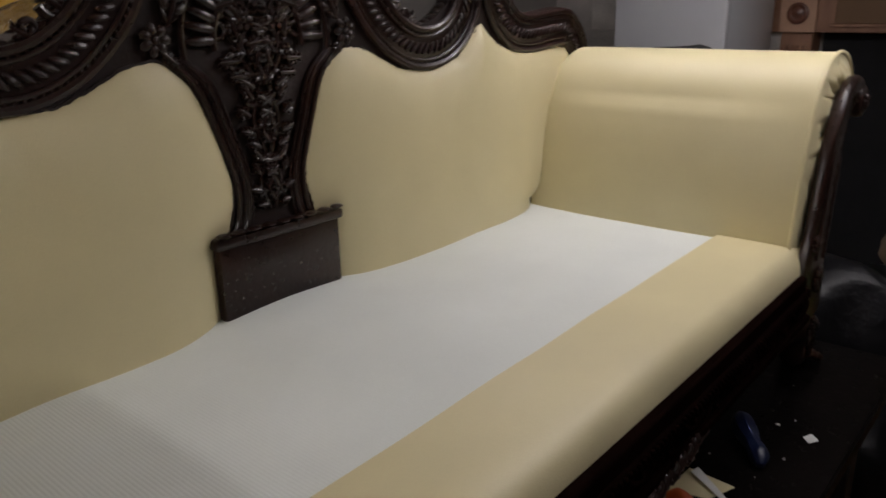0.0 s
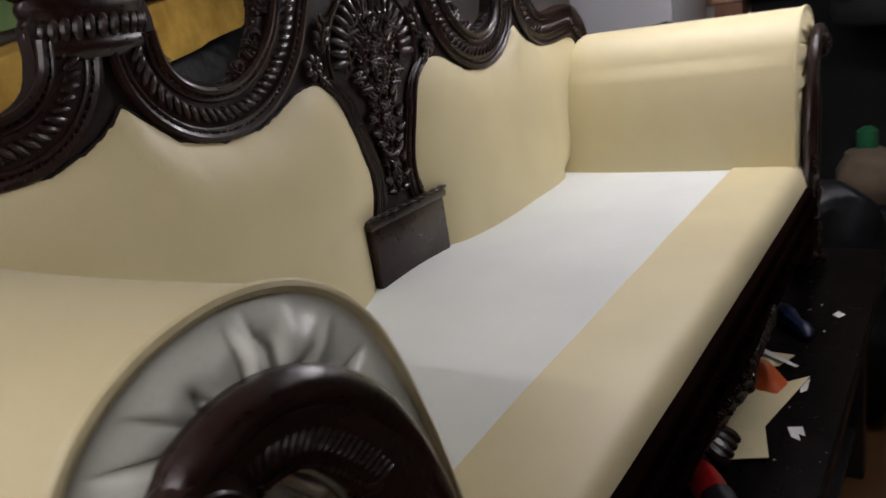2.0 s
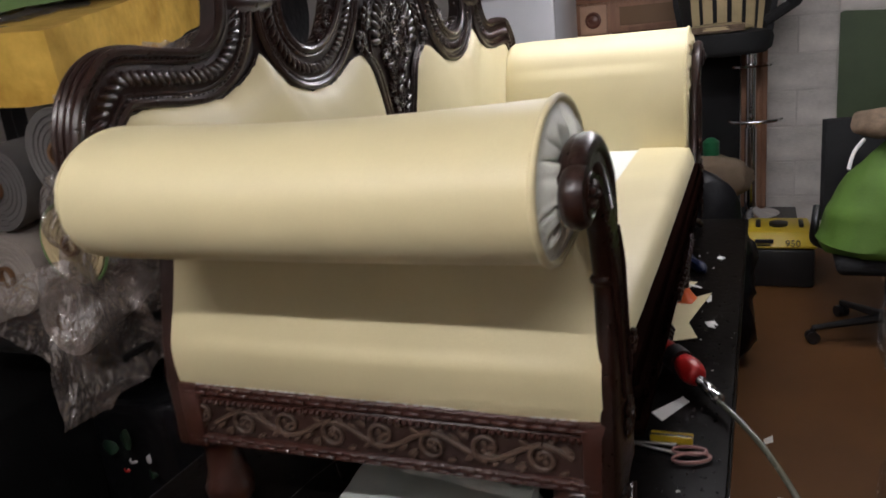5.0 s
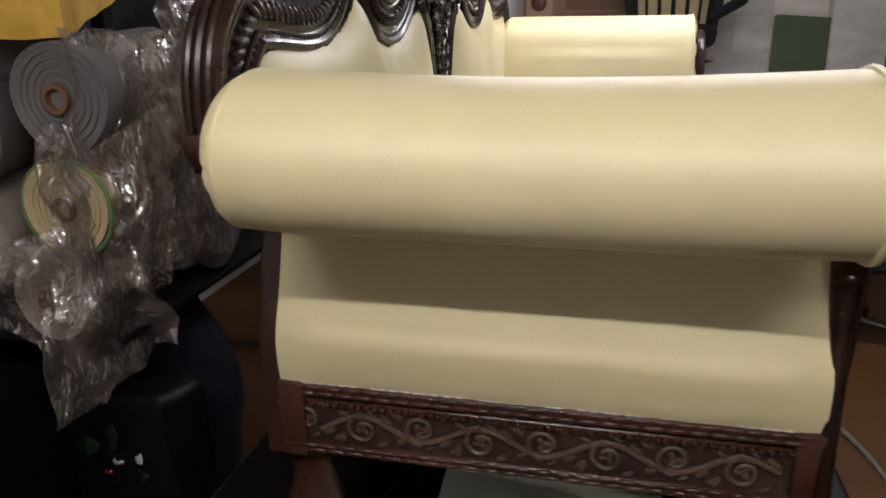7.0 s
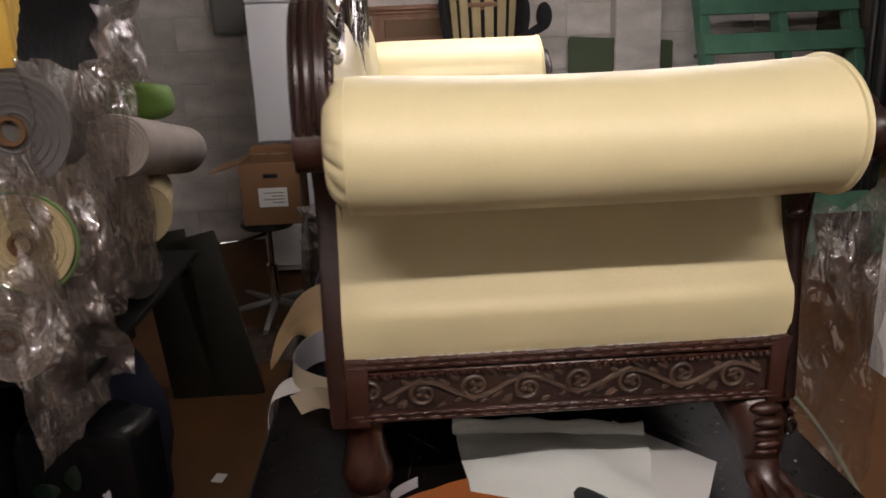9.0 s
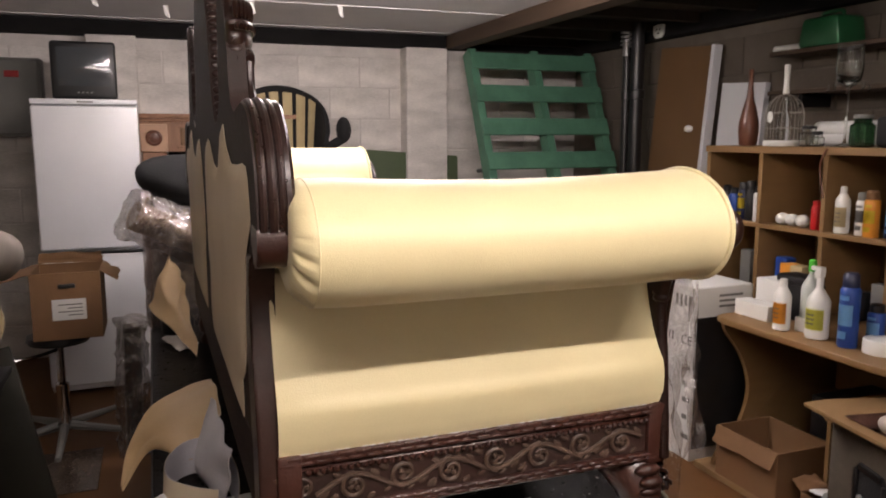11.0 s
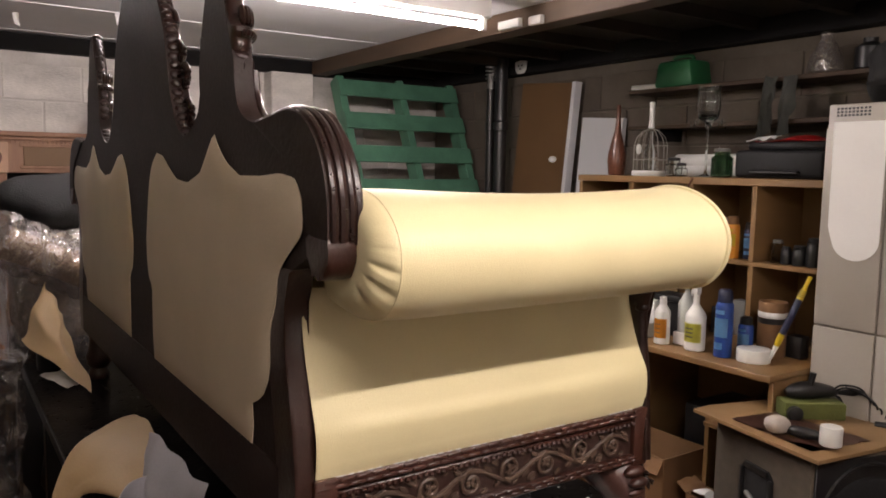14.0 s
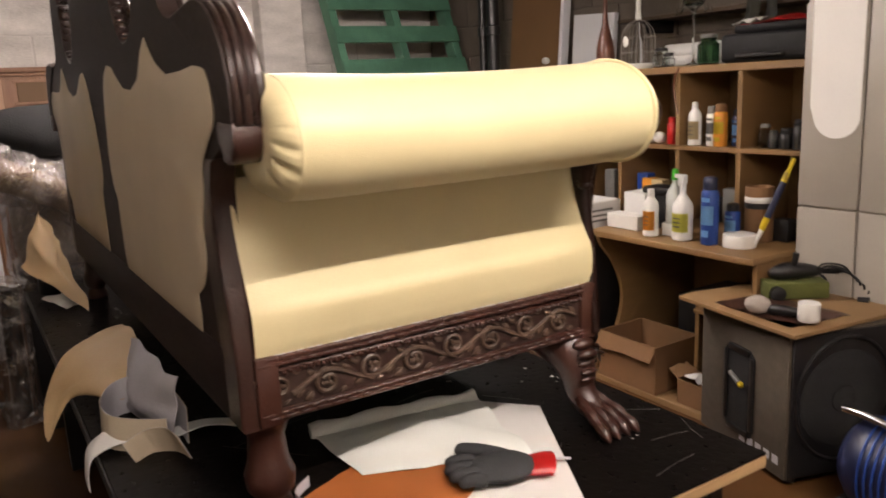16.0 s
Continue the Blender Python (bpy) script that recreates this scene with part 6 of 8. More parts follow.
# grey meter cupboard on the far wall
mc = thing("meter_cupboard", (4.36, 1.62, 1.46), "grey metal meter cupboard fixed to the wall", "cupboard", world_coords=True)
bm = bmesh.new()
box(bm, 4.30, FAR_X - 0.003, 1.46, 1.80, 1.46, 1.94, 0.008, 2)
part("body", bm, GREY_METAL, mc)
bm = bmesh.new()
box(bm, 4.288, 4.299, 1.475, 1.785, 1.475, 1.925, 0.004)
part("door", bm, GREY_METAL, mc)
bm = bmesh.new()
box(bm, 4.284, 4.289, 1.58, 1.66, 1.82, 1.86)
part("warning_label", bm, RED, mc, "small red label")

# pine fireplace surround
fs = thing("fireplace_surround", (4.33, 0.38, 0.0), "stripped pine fireplace surround leaning at the wall", "fireplace surround", world_coords=True)
bm = bmesh.new()
box(bm, 4.20, 4.44, -0.26, 1.03, 1.575, 1.605, 0.006, 2)
box(bm, 4.225, 4.44, -0.24, 1.01, 1.553, 1.574, 0.006, 2)
part("mantel_shelf", bm, PINE, fs)
bm = bmesh.new()
for k in range(50):
    box(bm, 4.236, 4.25, -0.22 + k * 0.0245, -0.206 + k * 0.0245, 1.533, 1.552, 0.001)
part("dentils", bm, PINE, fs, kind="stuff")
bm = bmesh.new()
box(bm, 4.25, 4.40, -0.22, 0.99, 1.36, 1.552, 0.003)
part("frieze", bm, PINE, fs)
bm = bmesh.new()
box(bm, 4.238, 4.249, 0.10, 0.66, 1.40, 1.52, 0.004)
part("frieze_panel", bm, DOOR_BROWN, fs)
bm = bmesh.new()
box(bm, 4.232, 4.2375, 0.08, 0.68, 1.515, 1.535, 0.002)
box(bm, 4.232, 4.2375, 0.08, 0.68, 1.385, 1.402, 0.002)
part("panel_beading", bm, PINE, fs)
for y0 in (-0.22, 0.74):
    bm = bmesh.new()
    box(bm, 4.225, 4.248, y0, y0 + 0.17, 1.36, 1.54, 0.004)
    corner = part("corner_block", bm, mat("pale_pine" if y0 < 0 else "pale_pine_b", (0.50, 0.30, 0.19), 0.55, 0, 0.12, 5, 80, 0.1), fs)
    bm = bmesh.new()
    lathe(bm, [(0.05, 0.0), (0.052, 0.006), (0.04, 0.010), (0.034, 0.004), (0.028, 0.003), (0.016, 0.009), (0.006, 0.011)], (0, 0, 0), 20)
    bmesh.ops.transform(bm, matrix=pose(4.225, y0 + 0.085, 1.45, 0, -90, 0), verts=bm.verts[:])
    part("roundel", bm, TERRACOTTA, corner, "turned dark roundel")
    bm = bmesh.new()
    box(bm, 4.24, 4.38, y0 + 0.01, y0 + 0.16, 0.0, 1.358, 0.005)
    for k in range(4):
        tube(bm, [(4.238, y0 + 0.04 + k * 0.03, 0.18), (4.238, y0 + 0.04 + k * 0.03, 1.30)], 0.008, 6)
    part("jamb", bm, PINE, fs)

bm = bmesh.new()
box(bm, 4.385, 4.40, -0.048, 0.738, 0.0, 1.358, 0.003)
part("fire_board", bm, BLACK_CLOTH, fs, "dark board filling the opening")
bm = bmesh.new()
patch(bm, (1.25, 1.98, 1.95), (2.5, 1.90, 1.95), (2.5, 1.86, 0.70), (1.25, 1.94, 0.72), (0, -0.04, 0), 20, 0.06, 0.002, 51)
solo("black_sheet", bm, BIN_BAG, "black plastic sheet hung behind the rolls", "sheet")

# bar stool with a tub back, on a low stand
ls = thing("television_stand", (4.05, -0.08, 0.0), "low black two-tier stand", "stand", world_coords=True)
for z in (0.02, 0.10, 0.205):
    bm = bmesh.new()
    box(bm, 3.84, 4.19, -0.38, 0.26, z, z + 0.016, 0.003)
    part("shelf", bm, BLACK, ls)
for y in (-0.38, 0.244):
    bm = bmesh.new()
    box(bm, 3.85, 4.18, y, y + 0.016, 0.0, 0.204, 0.002)
    part("side", bm, BLACK, ls)
bm = bmesh.new()
box(bm, 3.86, 4.1, -0.32, -0.02, 0.118, 0.165, 0.004)
solo("video_player", bm, GREY_METAL, "flat silver-grey player inside the stand", "player")

bs = thing("bar_stool", (4.02, -0.10, 0.222), "chrome bar stool with black tub back and striped seat", "stool", world_coords=True)
bm = bmesh.new()
lathe(bm, [(0.165, 0.2225), (0.168, 0.228), (0.15, 0.235), (0.06, 0.25), (0.035, 0.27), (0.033, 0.75), (0.026, 0.752), (0.026, 1.095), (0.12, 1.105), (0.125, 1.118), (0.03, 1.125), (0.03, 1.18)], (4.02, -0.12, 0), 28)
part("pedestal", bm, CHROME, bs, "chrome column and disc base")
bm = bmesh.new()
tube(bm, [(4.0 - 0.14 * math.cos(t), -0.14 - 0.15 * math.sin(t), 0.80) for t in [math.radians(-75 + 10 * i) for i in range(16)]], 0.011, 8)
part("foot_ring", bm, CHROME, bs, "chrome foot rail")
bm = bmesh.new()
lathe(bm, [(0.05, 1.175), (0.22, 1.19), (0.25, 1.215), (0.26, 1.27), (0.25, 1.31), (0.1, 1.33), (0.01, 1.332)], (3.97, 0.02, 0), 28)
part("seat", bm, BLACK_CLOTH, bs)


def tub(u, v):
    a = math.radians(-105 + 210 * u)
    h = 0.53 * math.cos((u - 0.5) * math.pi * 0.86) ** 0.6
    return 3.98 + (0.25 + 0.05 * v) * math.cos(a), 0.02 + (0.25 + 0.04 * v) * math.sin(a), 1.27 + h * v


bm = bmesh.new()
sheet(bm, tub, 28, 10, 0.03)
part("tub_back", bm, BLACK_CLOTH, bs, "rounded black tub back")
for k in range(6):
    bm = bmesh.new()
    sheet(bm, lambda u, v, k=k: Vector(tub(0.23 + k * 0.09 + u * 0.06, 0.08 + v * 0.84)) - Vector((0.034, 0, 0)), 3, 10, 0.012)
    part("back_stripe", bm, STRIPE, bs, "cream ribbed stripe")
bm = bmesh.new()
blob(bm, (3.93, 0.06, 1.335), (0.19, 0.19, 0.035), None, 20, 8)
part("cushion", bm, STRIPE, bs, "cream and brown striped cushion")
for k in range(3):
    bm = bmesh.new()
    box(bm, 3.745 + k * 0.012, 3.76 + k * 0.012, -0.09, 0.21, 1.322 + 0.010 * k, 1.334 + 0.012 * k, 0.003)
    part("cushion_stripe", bm, SHELL, bs)
bm = bmesh.new()
blob(bm, (3.86, -0.34, 1.50), (0.06, 0.05, 0.085), None, 14, 8)
tube(bm, [(3.92, -0.20, 1.36), (3.86, -0.33, 1.44)], 0.03, 8)
part("armrest", bm, BLACK_CLOTH, bs)

# olive board against the far wall
ob_ = thing("olive_board", (4.34, -0.95, 0.0), "dull olive green folding table leaning at the wall", "table", world_coords=True)
bm = bmesh.new()
slab(bm, [(-0.60, 0.74), (-0.66, 0.64), (-0.78, 0.60), (-1.30, 0.60), (-1.34, 0.66), (-1.335, 1.300), (-1.32, 1.312), (-0.62, 1.362), (-0.60, 1.35)], 4.33, 4.352, "x", 0.003, 2)
part("table_top", bm, OLIVE, ob_)
for y in (-0.80, -1.20):
    bm = bmesh.new()
    tube(bm, [(4.375, y, 0.005), (4.375, y, 1.2)], 0.013, 8)
    part("leg", bm, BLACK, ob_)

# generator
ge = thing("generator", (3.47, -0.27, 0.0), "small portable generator, yellow top over black base", "generator", world_coords=True)
bm = bmesh.new()
box(bm, 3.30, 3.64, -0.445, -0.095, 0.0, 0.215, 0.02, 2)
part("base", bm, BLACK, ge)
bm = bmesh.new()
vs = box(bm, 3.29, 3.65, -0.455, -0.085, 0.217, 0.302, 0.012, 2)
for v in bm.verts:
    if v.co.z > 0.28:
        v.co.x = 3.47 + (v.co.x - 3.47) * 0.80
        v.co.y = -0.27 + (v.co.y + 0.27) * 0.82
tank = part("tank", bm, YELLOW, ge, "glossy yellow tank cover")
bm = bmesh.new()
lathe(bm, [(0.045, 0.300), (0.047, 0.307), (0.047, 0.320), (0.035, 0.324), (0.01, 0.325)], (3.45, -0.27, 0), 20)
part("filler_cap", bm, BLACK, ge)
for y in (-0.17, -0.38):
    bm = bmesh.new()
    box(bm, 3.40, 3.50, y - 0.012, y + 0.012, 0.303, 0.324, 0.005, 2)
    part("carry_grip", bm, BLACK, ge)


def lettering(text, size, m, material, parent, name="lettering"):
    cu = bpy.data.curves.new(name, "FONT")
    cu.body, cu.size, cu.extrude = text, size, 0.0006
    tmp = new(name, cu)
    me = bpy.data.meshes.new_from_object(tmp.evaluated_get(bpy.context.evaluated_depsgraph_get()))
    bpy.data.objects.remove(tmp)
    me.materials.append(material)
    ob = new(name, me)
    ob.parent = parent
    org = ORIGIN.get(parent, Vector((0, 0, 0)))
    ob.matrix_local = Matrix.Translation(-org) @ m
    return ob


FACE = Matrix.Translation((3.287, -0.30, 0.232)) @ Matrix(((0, 0, -1, 0), (-1, 0, 0, 0), (0, 1, 0, 0), (0, 0, 0, 1)))
lettering("950", 0.050, FACE @ pose(0.0, 0, 0.002), BLACK, ge)
bm = bmesh.new()
box(bm, 3.2865, 3.29, -0.245, -0.155, 0.248, 0.270, 0.001)
box(bm, 3.2865, 3.29, -0.235, -0.165, 0.234, 0.241, 0.001)
part("brand_bars", bm, BLACK, ge)

# black bags and cloth past the bench end


def soft_bag(name, c, size, material, label, category, seed, group=""):
    bm = bmesh.new()
    blob(bm, (c[0], c[1], c[2]), size, None, 26, 18)
    for v in bm.verts:
        s = Vector((seed, seed * 2, 0))
        v.co += Vector((rough(v.co + s, 6, 0.06), rough(v.co + s * 2, 6, 0.06), rough(v.co - s, 6, 0.05))) + Vector((rough(v.co + s, 19, 0.02), rough(v.co + s * 2, 19, 0.02), rough(v.co - s, 19, 0.015)))
        v.co.z = max(v.co.z, c[2] - size[2] * 0.92)
    return solo(name, bm, material, label, category, group)


soft_bag("bin_bag", (2.42, 0.10, 0.40), (0.21, 0.25, 0.435), BIN_BAG, "full shiny black bin bag standing on the floor", "bag", 2, "bin bags")
soft_bag("bin_bag", (2.36, -0.06, 0.26), (0.17, 0.11, 0.283), BIN_BAG, "slumped black bin bag beside the bench", "bag", 5, "bin bags")
soft_bag("bin_bag", (2.30, 0.62, 0.30), (0.16, 0.20, 0.326), BIN_BAG, "black bin bag behind the sofa end", "bag", 8, "bin bags")
cb = thing("clothes_crate", (3.58, 0.06, 0.0), "dark crate with a brown cloth heaped on top", "crate", world_coords=True)
bm = bmesh.new()
box(bm, 3.42, 3.75, -0.07, 0.26, 0.0, 0.42, 0.01, 2)
part("crate", bm, BLACK, cb)
soft_bag("brown_cloth", (3.55, 0.03, 0.545), (0.15, 0.16, 0.135), mat("brown_cloth", (0.16, 0.115, 0.075), 0.9, 0, 0.15, 9, 120, 0.5), "heaped brown cloth on a crate", "cloth", 11)
bm = bmesh.new()
lathe(bm, [(0.04, 0.64), (0.045, 0.66), (0.045, 0.74), (0.02, 0.76)], (3.62, 0.08, 0), 14)
solo("green_jar", bm, GREEN_PLASTIC, "dark green tin on the cloth heap", "tin")


# office chair with a green bag on it
def star_base(parent, c, r, z, arms, material, castor=True, turn=0.0):
    for k in range(arms):
        a = 2 * math.pi * k / arms + turn
        d = Vector((math.cos(a), math.sin(a), 0))
        bm = bmesh.new()
        tube(bm, [Vector(c) + d * 0.03 + Vector((0, 0, z + 0.035)), Vector(c) + d * r * 0.6 + Vector((0, 0, z + 0.015)), Vector(c) + d * r + Vector((0, 0, z))], [0.022, 0.017, 0.013], 8)
        arm = part("base_arm", bm, material, parent)
        if castor:
            bm = bmesh.new()
            p = Vector(c) + d * r
            s = Vector((-d.y, d.x, 0))
            for sg in (-1, 1):
                tube(bm, [p + s * sg * 0.006 + Vector((0, 0, 0.028 - p.z)), p + s * sg * 0.024 + Vector((0, 0, 0.028 - p.z))], 0.027, 14)
            tube(bm, [p + Vector((0, 0, 0.03 - p.z)), p + Vector((0, 0, z))], 0.009, 8)
            part("castor", bm, BLACK, arm, "black twin castor")


oc = thing("office_chair", (2.66, -0.70, 0.0), "black swivel office chair piled with bags", "chair", world_coords=True)
star_base(oc, (2.66, -0.70, 0), 0.31, 0.07, 5, BLACK, True, 0.55)
bm = bmesh.new()
tube(bm, [(2.66, -0.70, 0.08), (2.66, -0.70, 0.36)], 0.024, 12)
part("gas_lift", bm, BLACK, oc)
bm = bmesh.new()
box(bm, 2.43, 2.89, -0.94, -0.47, 0.36, 0.43, 0.03, 3)
part("seat", bm, BLACK_CLOTH, oc)
bm = bmesh.new()
sheet(bm, lambda u, v: (2.90 + 0.05 * math.sin(math.pi * u), -0.93 + 0.50 * u, 0.48 + 0.46 * v), 10, 8, 0.05)
part("backrest", bm, BLACK_CLOTH, oc)
bm = bmesh.new()
tube(bm, spline([(2.72, -0.46, 0.40), (2.70, -0.40, 0.44), (2.68, -0.40, 0.52), (2.74, -0.41, 0.58)], 4), 0.018, 8)
part("armrest", bm, BLACK, oc)
bm = bmesh.new()


def sack(u, v):
    a = 2 * math.pi * u
    r = interp(v, [(0, 0.02), (0.06, 0.20), (0.25, 0.27), (0.5, 0.235), (0.75, 0.16), (0.93, 0.07), (1, 0.03)])
    return 2.62 + r * 0.85 * math.cos(a) + 0.02 * v, -0.66 + r * math.sin(a) - 0.02 * v, 0.33 + 0.55 * v + rough((u * 6, v * 2, 4), 1, 0.02)


sheet(bm, sack, 40, 20)
for v in bm.verts:
    v.co += Vector((rough(v.co, 9, 0.022), rough(v.co + Vector((2, 0, 0)), 9, 0.022), 0))
    v.co.z = max(v.co.z, 0.432)
gb = solo("green_bag", bm, GREEN_BAG, "bulging lime green cloth bag on the chair", "bag")
bm = bmesh.new()
tube(bm, spline([(2.46, -0.50, 0.80), (2.50, -0.52, 0.86), (2.56, -0.56, 0.90)], 4), 0.008, 6)
part("drawstring", bm, PAPER, gb, "pale drawstring")
soft_bag("mottled_cushion", (2.64, -0.72, 0.945), (0.16, 0.17, 0.065), SHELL, "mottled brown fur cushion on the green bag", "cushion", 15)

flat_piece("paper_scrap", [(1.67, -0.205), (1.70, -0.20), (1.735, -0.23), (1.69, -0.232)], 0.0006, 0.0012, PAPER, "white paper scrap on the floor", "paper", 0.0, "paper scraps")
flat_piece("paper_scrap", [(1.30, -0.26), (1.36, -0.24), (1.35, -0.29)], 0.0006, 0.0012, PAPER, "small paper scrap on the floor", "paper", 0.0, "paper scraps")
flat_piece("paper_scrap", [(1.24, 1.26), (1.29, 1.25), (1.30, 1.29), (1.25, 1.30)], 0.0006, 0.0012, PAPER, "square white chip on the floor", "paper", 0.0, "paper scraps")


def open_carton(name, x0, x1, y0, y1, z0, z1, label, flaps, label_face=False):
    t = thing(name, ((x0 + x1) / 2, (y0 + y1) / 2, z0), label, "box", "cardboard boxes", world_coords=True)
    w = 0.006
    for nm, b in (("side", (x0, x0 + w, y0, y1)), ("side", (x1 - w, x1, y0, y1)), ("side", (x0 + w, x1 - w, y0, y0 + w)), ("side", (x0 + w, x1 - w, y1 - w, y1))):
        bm = bmesh.new()
        box(bm, *b, z0, z1, 0.001)
        part(nm, bm, CARD, t)
    bm = bmesh.new()
    box(bm, x0 + w, x1 - w, y0 + w, y1 - w, z0, z0 + 0.006)
    part("bottom", bm, CARD, t)
    for side, ang, ln in flaps:
        bm = bmesh.new()
        if side == "x0":
            patch(bm, (x0, y0, z1), (x0, y1, z1), (x0 - ln * math.cos(ang), y1 - 0.01, z1 + ln * math.sin(ang)), (x0 - ln * math.cos(ang), y0 + 0.01, z1 + ln * math.sin(ang)), (0, 0, 0.004), 6, 0.008, 0.004, 1)
        if side == "x1":
            patch(bm, (x1, y0, z1), (x1, y1, z1), (x1 + ln * math.cos(ang), y1 - 0.01, z1 + ln * math.sin(ang)), (x1 + ln * math.cos(ang), y0 + 0.01, z1 + ln * math.sin(ang)), (0, 0, 0.004), 6, 0.008, 0.004, 2)
        if side == "y0":
            patch(bm, (x0, y0, z1), (x1, y0, z1), (x1 - 0.01, y0 - ln * math.cos(ang), z1 + ln * math.sin(ang)), (x0 + 0.01, y0 - ln * math.cos(ang), z1 + ln * math.sin(ang)), (0, 0, 0.004), 6, 0.008, 0.004, 3)
        if side == "y1":
            patch(bm, (x0, y1, z1), (x1, y1, z1), (x1 - 0.01, y1 + ln * math.cos(ang), z1 + ln * math.sin(ang)), (x0 + 0.01, y1 + ln * math.cos(ang), z1 + ln * math.sin(ang)), (0, 0, 0.004), 6, 0.008, 0.004, 4)
        part("flap", bm, CARD, t)
    return t


# swivel base with a carton on its seat
sw = thing("swivel_stool", (2.80, 1.30, 0.0), "chrome swivel stool carrying a carton", "stool", world_coords=True)
star_base(sw, (2.80, 1.30, 0), 0.35, 0.06, 5, GREY_METAL, False, math.pi)
bm = bmesh.new()
tube(bm, [(2.80, 1.30, 0.07), (2.80, 1.30, 0.30), (2.80, 1.30, 0.31), (2.80, 1.30, 0.51)], [0.03, 0.03, 0.018, 0.018], 12)
part("column", bm, CHROME, sw)
bm = bmesh.new()
lathe(bm, [(0.05, 0.495), (0.13, 0.505), (0.14, 0.52), (0.135, 0.542), (0.1, 0.548), (0.01, 0.548)], (2.80, 1.30, 0), 24)
part("seat", bm, BLACK, sw)
bm = bmesh.new()
tube(bm, spline([(2.80, 1.30, 0.47), (2.72, 1.40, 0.46), (2.66, 1.52, 0.46)], 4), 0.008, 8)
part("lever", bm, CHROME, sw)
bx = open_carton("carton", 2.64, 2.95, 1.095, 1.385, 0.5495, 0.855, "brown open carton with a printed label", (("y1", -0.25, 0.15), ("y0", -0.6, 0.085), ("x1", 1.3, 0.05)))
bm = bmesh.new()
box(bm, 2.6375, 2.6398, 1.16, 1.30, 0.64, 0.735)
part("label", bm, PAPER, bx, "white printed label")
for k in range(4):
    bm = bmesh.new()
    box(bm, 2.6365, 2.6374, 1.175, 1.175 + (0.10 if k % 2 else 0.06), 0.66 + k * 0.016, 0.665 + k * 0.016)
    part("label_bar", bm, GREY_METAL, bx)
bm = bmesh.new()
box(bm, 2.6355, 2.642, 1.20, 1.27, 0.785, 0.805, 0.004, 2)
part("grip_hole", bm, BLACK, bx)
bm = bmesh.new()
box(bm, 2.21, 2.68, 1.13, 1.60, 0.001, 0.006, 0.002)
solo("floor_mat", bm, mat("scuffed_plate", (0.09, 0.06, 0.04), 0.25, 0.3, 0.3, 12, 60, 0.3), "scuffed dark glossy plate on the floor", "plate")


# added block that stands for the shade under the rack, then dark boards
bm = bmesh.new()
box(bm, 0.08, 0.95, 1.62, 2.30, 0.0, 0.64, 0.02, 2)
solo("dark_filler", bm, mat("shade_black", (0.004, 0.004, 0.004), 0.95, 0, 0.2, 8, 150, 0.4, gloss=0.1), "plain dark block filling the shade under the fabric rolls", "chest")
for y, tilt in ((1.40, 7), (1.22, 12)):
    bm = bmesh.new()
    box(bm, 0, 0.02, 0, 0.20, 0, 0.72, 0.006, 2, pose(1.90, y, 0.003, -tilt, 6, 0))
    solo("dark_board", bm, mat("dark_olive_sheet", (0.020, 0.020, 0.013), 0.6, 0, 0.2, 5, 60, 0.2), "dark olive sheet standing behind the sofa", "board", "dark boards")

# ---- right side: pallet, sheets, pipes ----
pl = thing("pallet", (3.5, -1.86, 0.0), "green painted slatted pallet leaning at the wall", "pallet", world_coords=True)
LEAN = pose(3.18, -1.80, 0.03, 0, 24, 0)
for y in (-0.475, -0.02, 0.475):
    bm = bmesh.new()
    box(bm, -0.045, 0.065, y - 0.03, y + 0.03, 0.02, 2.22, 0.004, 1, LEAN)
    part("stile", bm, GREEN_PAINT, pl)
for k in range(8):
    s = 0.2725 + k * 0.255
    bm = bmesh.new()
    box(bm, -0.066, -0.046, -0.505, 0.505, s, s + 0.125, 0.003, 1, LEAN)
    part("slat", bm, GREEN_PAINT, pl)
bm = bmesh.new()
tube(bm, spline([(4.2, -1.45, 1.20), (4.0, -1.42, 1.215), (3.8, -1.36, 1.23)], 4), 0.016, 8)
solo("black_rod", bm, BLACK, "black rod resting against the pallet", "rod")

for x, r in ((3.32, 0.045), (3.44, 0.03)):
    bm = bmesh.new()
    lathe(bm, [(r, 0.0), (r, 0.6), (r * 1.2, 0.605), (r * 1.2, 0.66), (r, 0.665), (r, 1.7), (r * 1.2, 1.705), (r * 1.2, 1.76), (r, 1.765), (r, CEIL_Z - 0.003)], (x, -2.22, 0), 16)
    solo("drain_pipe", bm, BLACK, "black plastic drain pipe against the wall", "pipe", "drain pipes")
bm = bmesh.new()
tube(bm, [(3.353 + 0.034 * math.cos(t), -2.15 + 0.034 * math.sin(t), 2.273 - 0.0021 * i) for i, t in [(i, i * 0.5) for i in range(110)]], 0.006, 5)
tube(bm, [(3.353, -2.15, 2.073), (3.353, -2.15, 1.987)], 0.022, 8)
tube(bm, [(3.353, -2.15, 2.273), (3.353, -2.15, CEIL_Z - 0.052)], 0.006, 6)
solo("door_spring", bm, STEEL, "steel coil spring hanging from the ceiling", "spring")
TAG_X, TAG_Z = 3.221, 2.138
sk = thing("wall_tag", (TAG_X, SIDE_Y + 0.102, TAG_Z), "white moulded tag fixed to the dark wall plate", "tag")
bm = bmesh.new()
slab(bm, [(-0.060, 0.036), (-0.054, -0.022), (-0.030, -0.045), (0.030, -0.045), (0.054, -0.022), (0.060, 0.036), (0, 0.045)], 0.0, 0.014, "y", 0.004, 2)
part("plate", bm, WHITE_PLASTIC, sk)
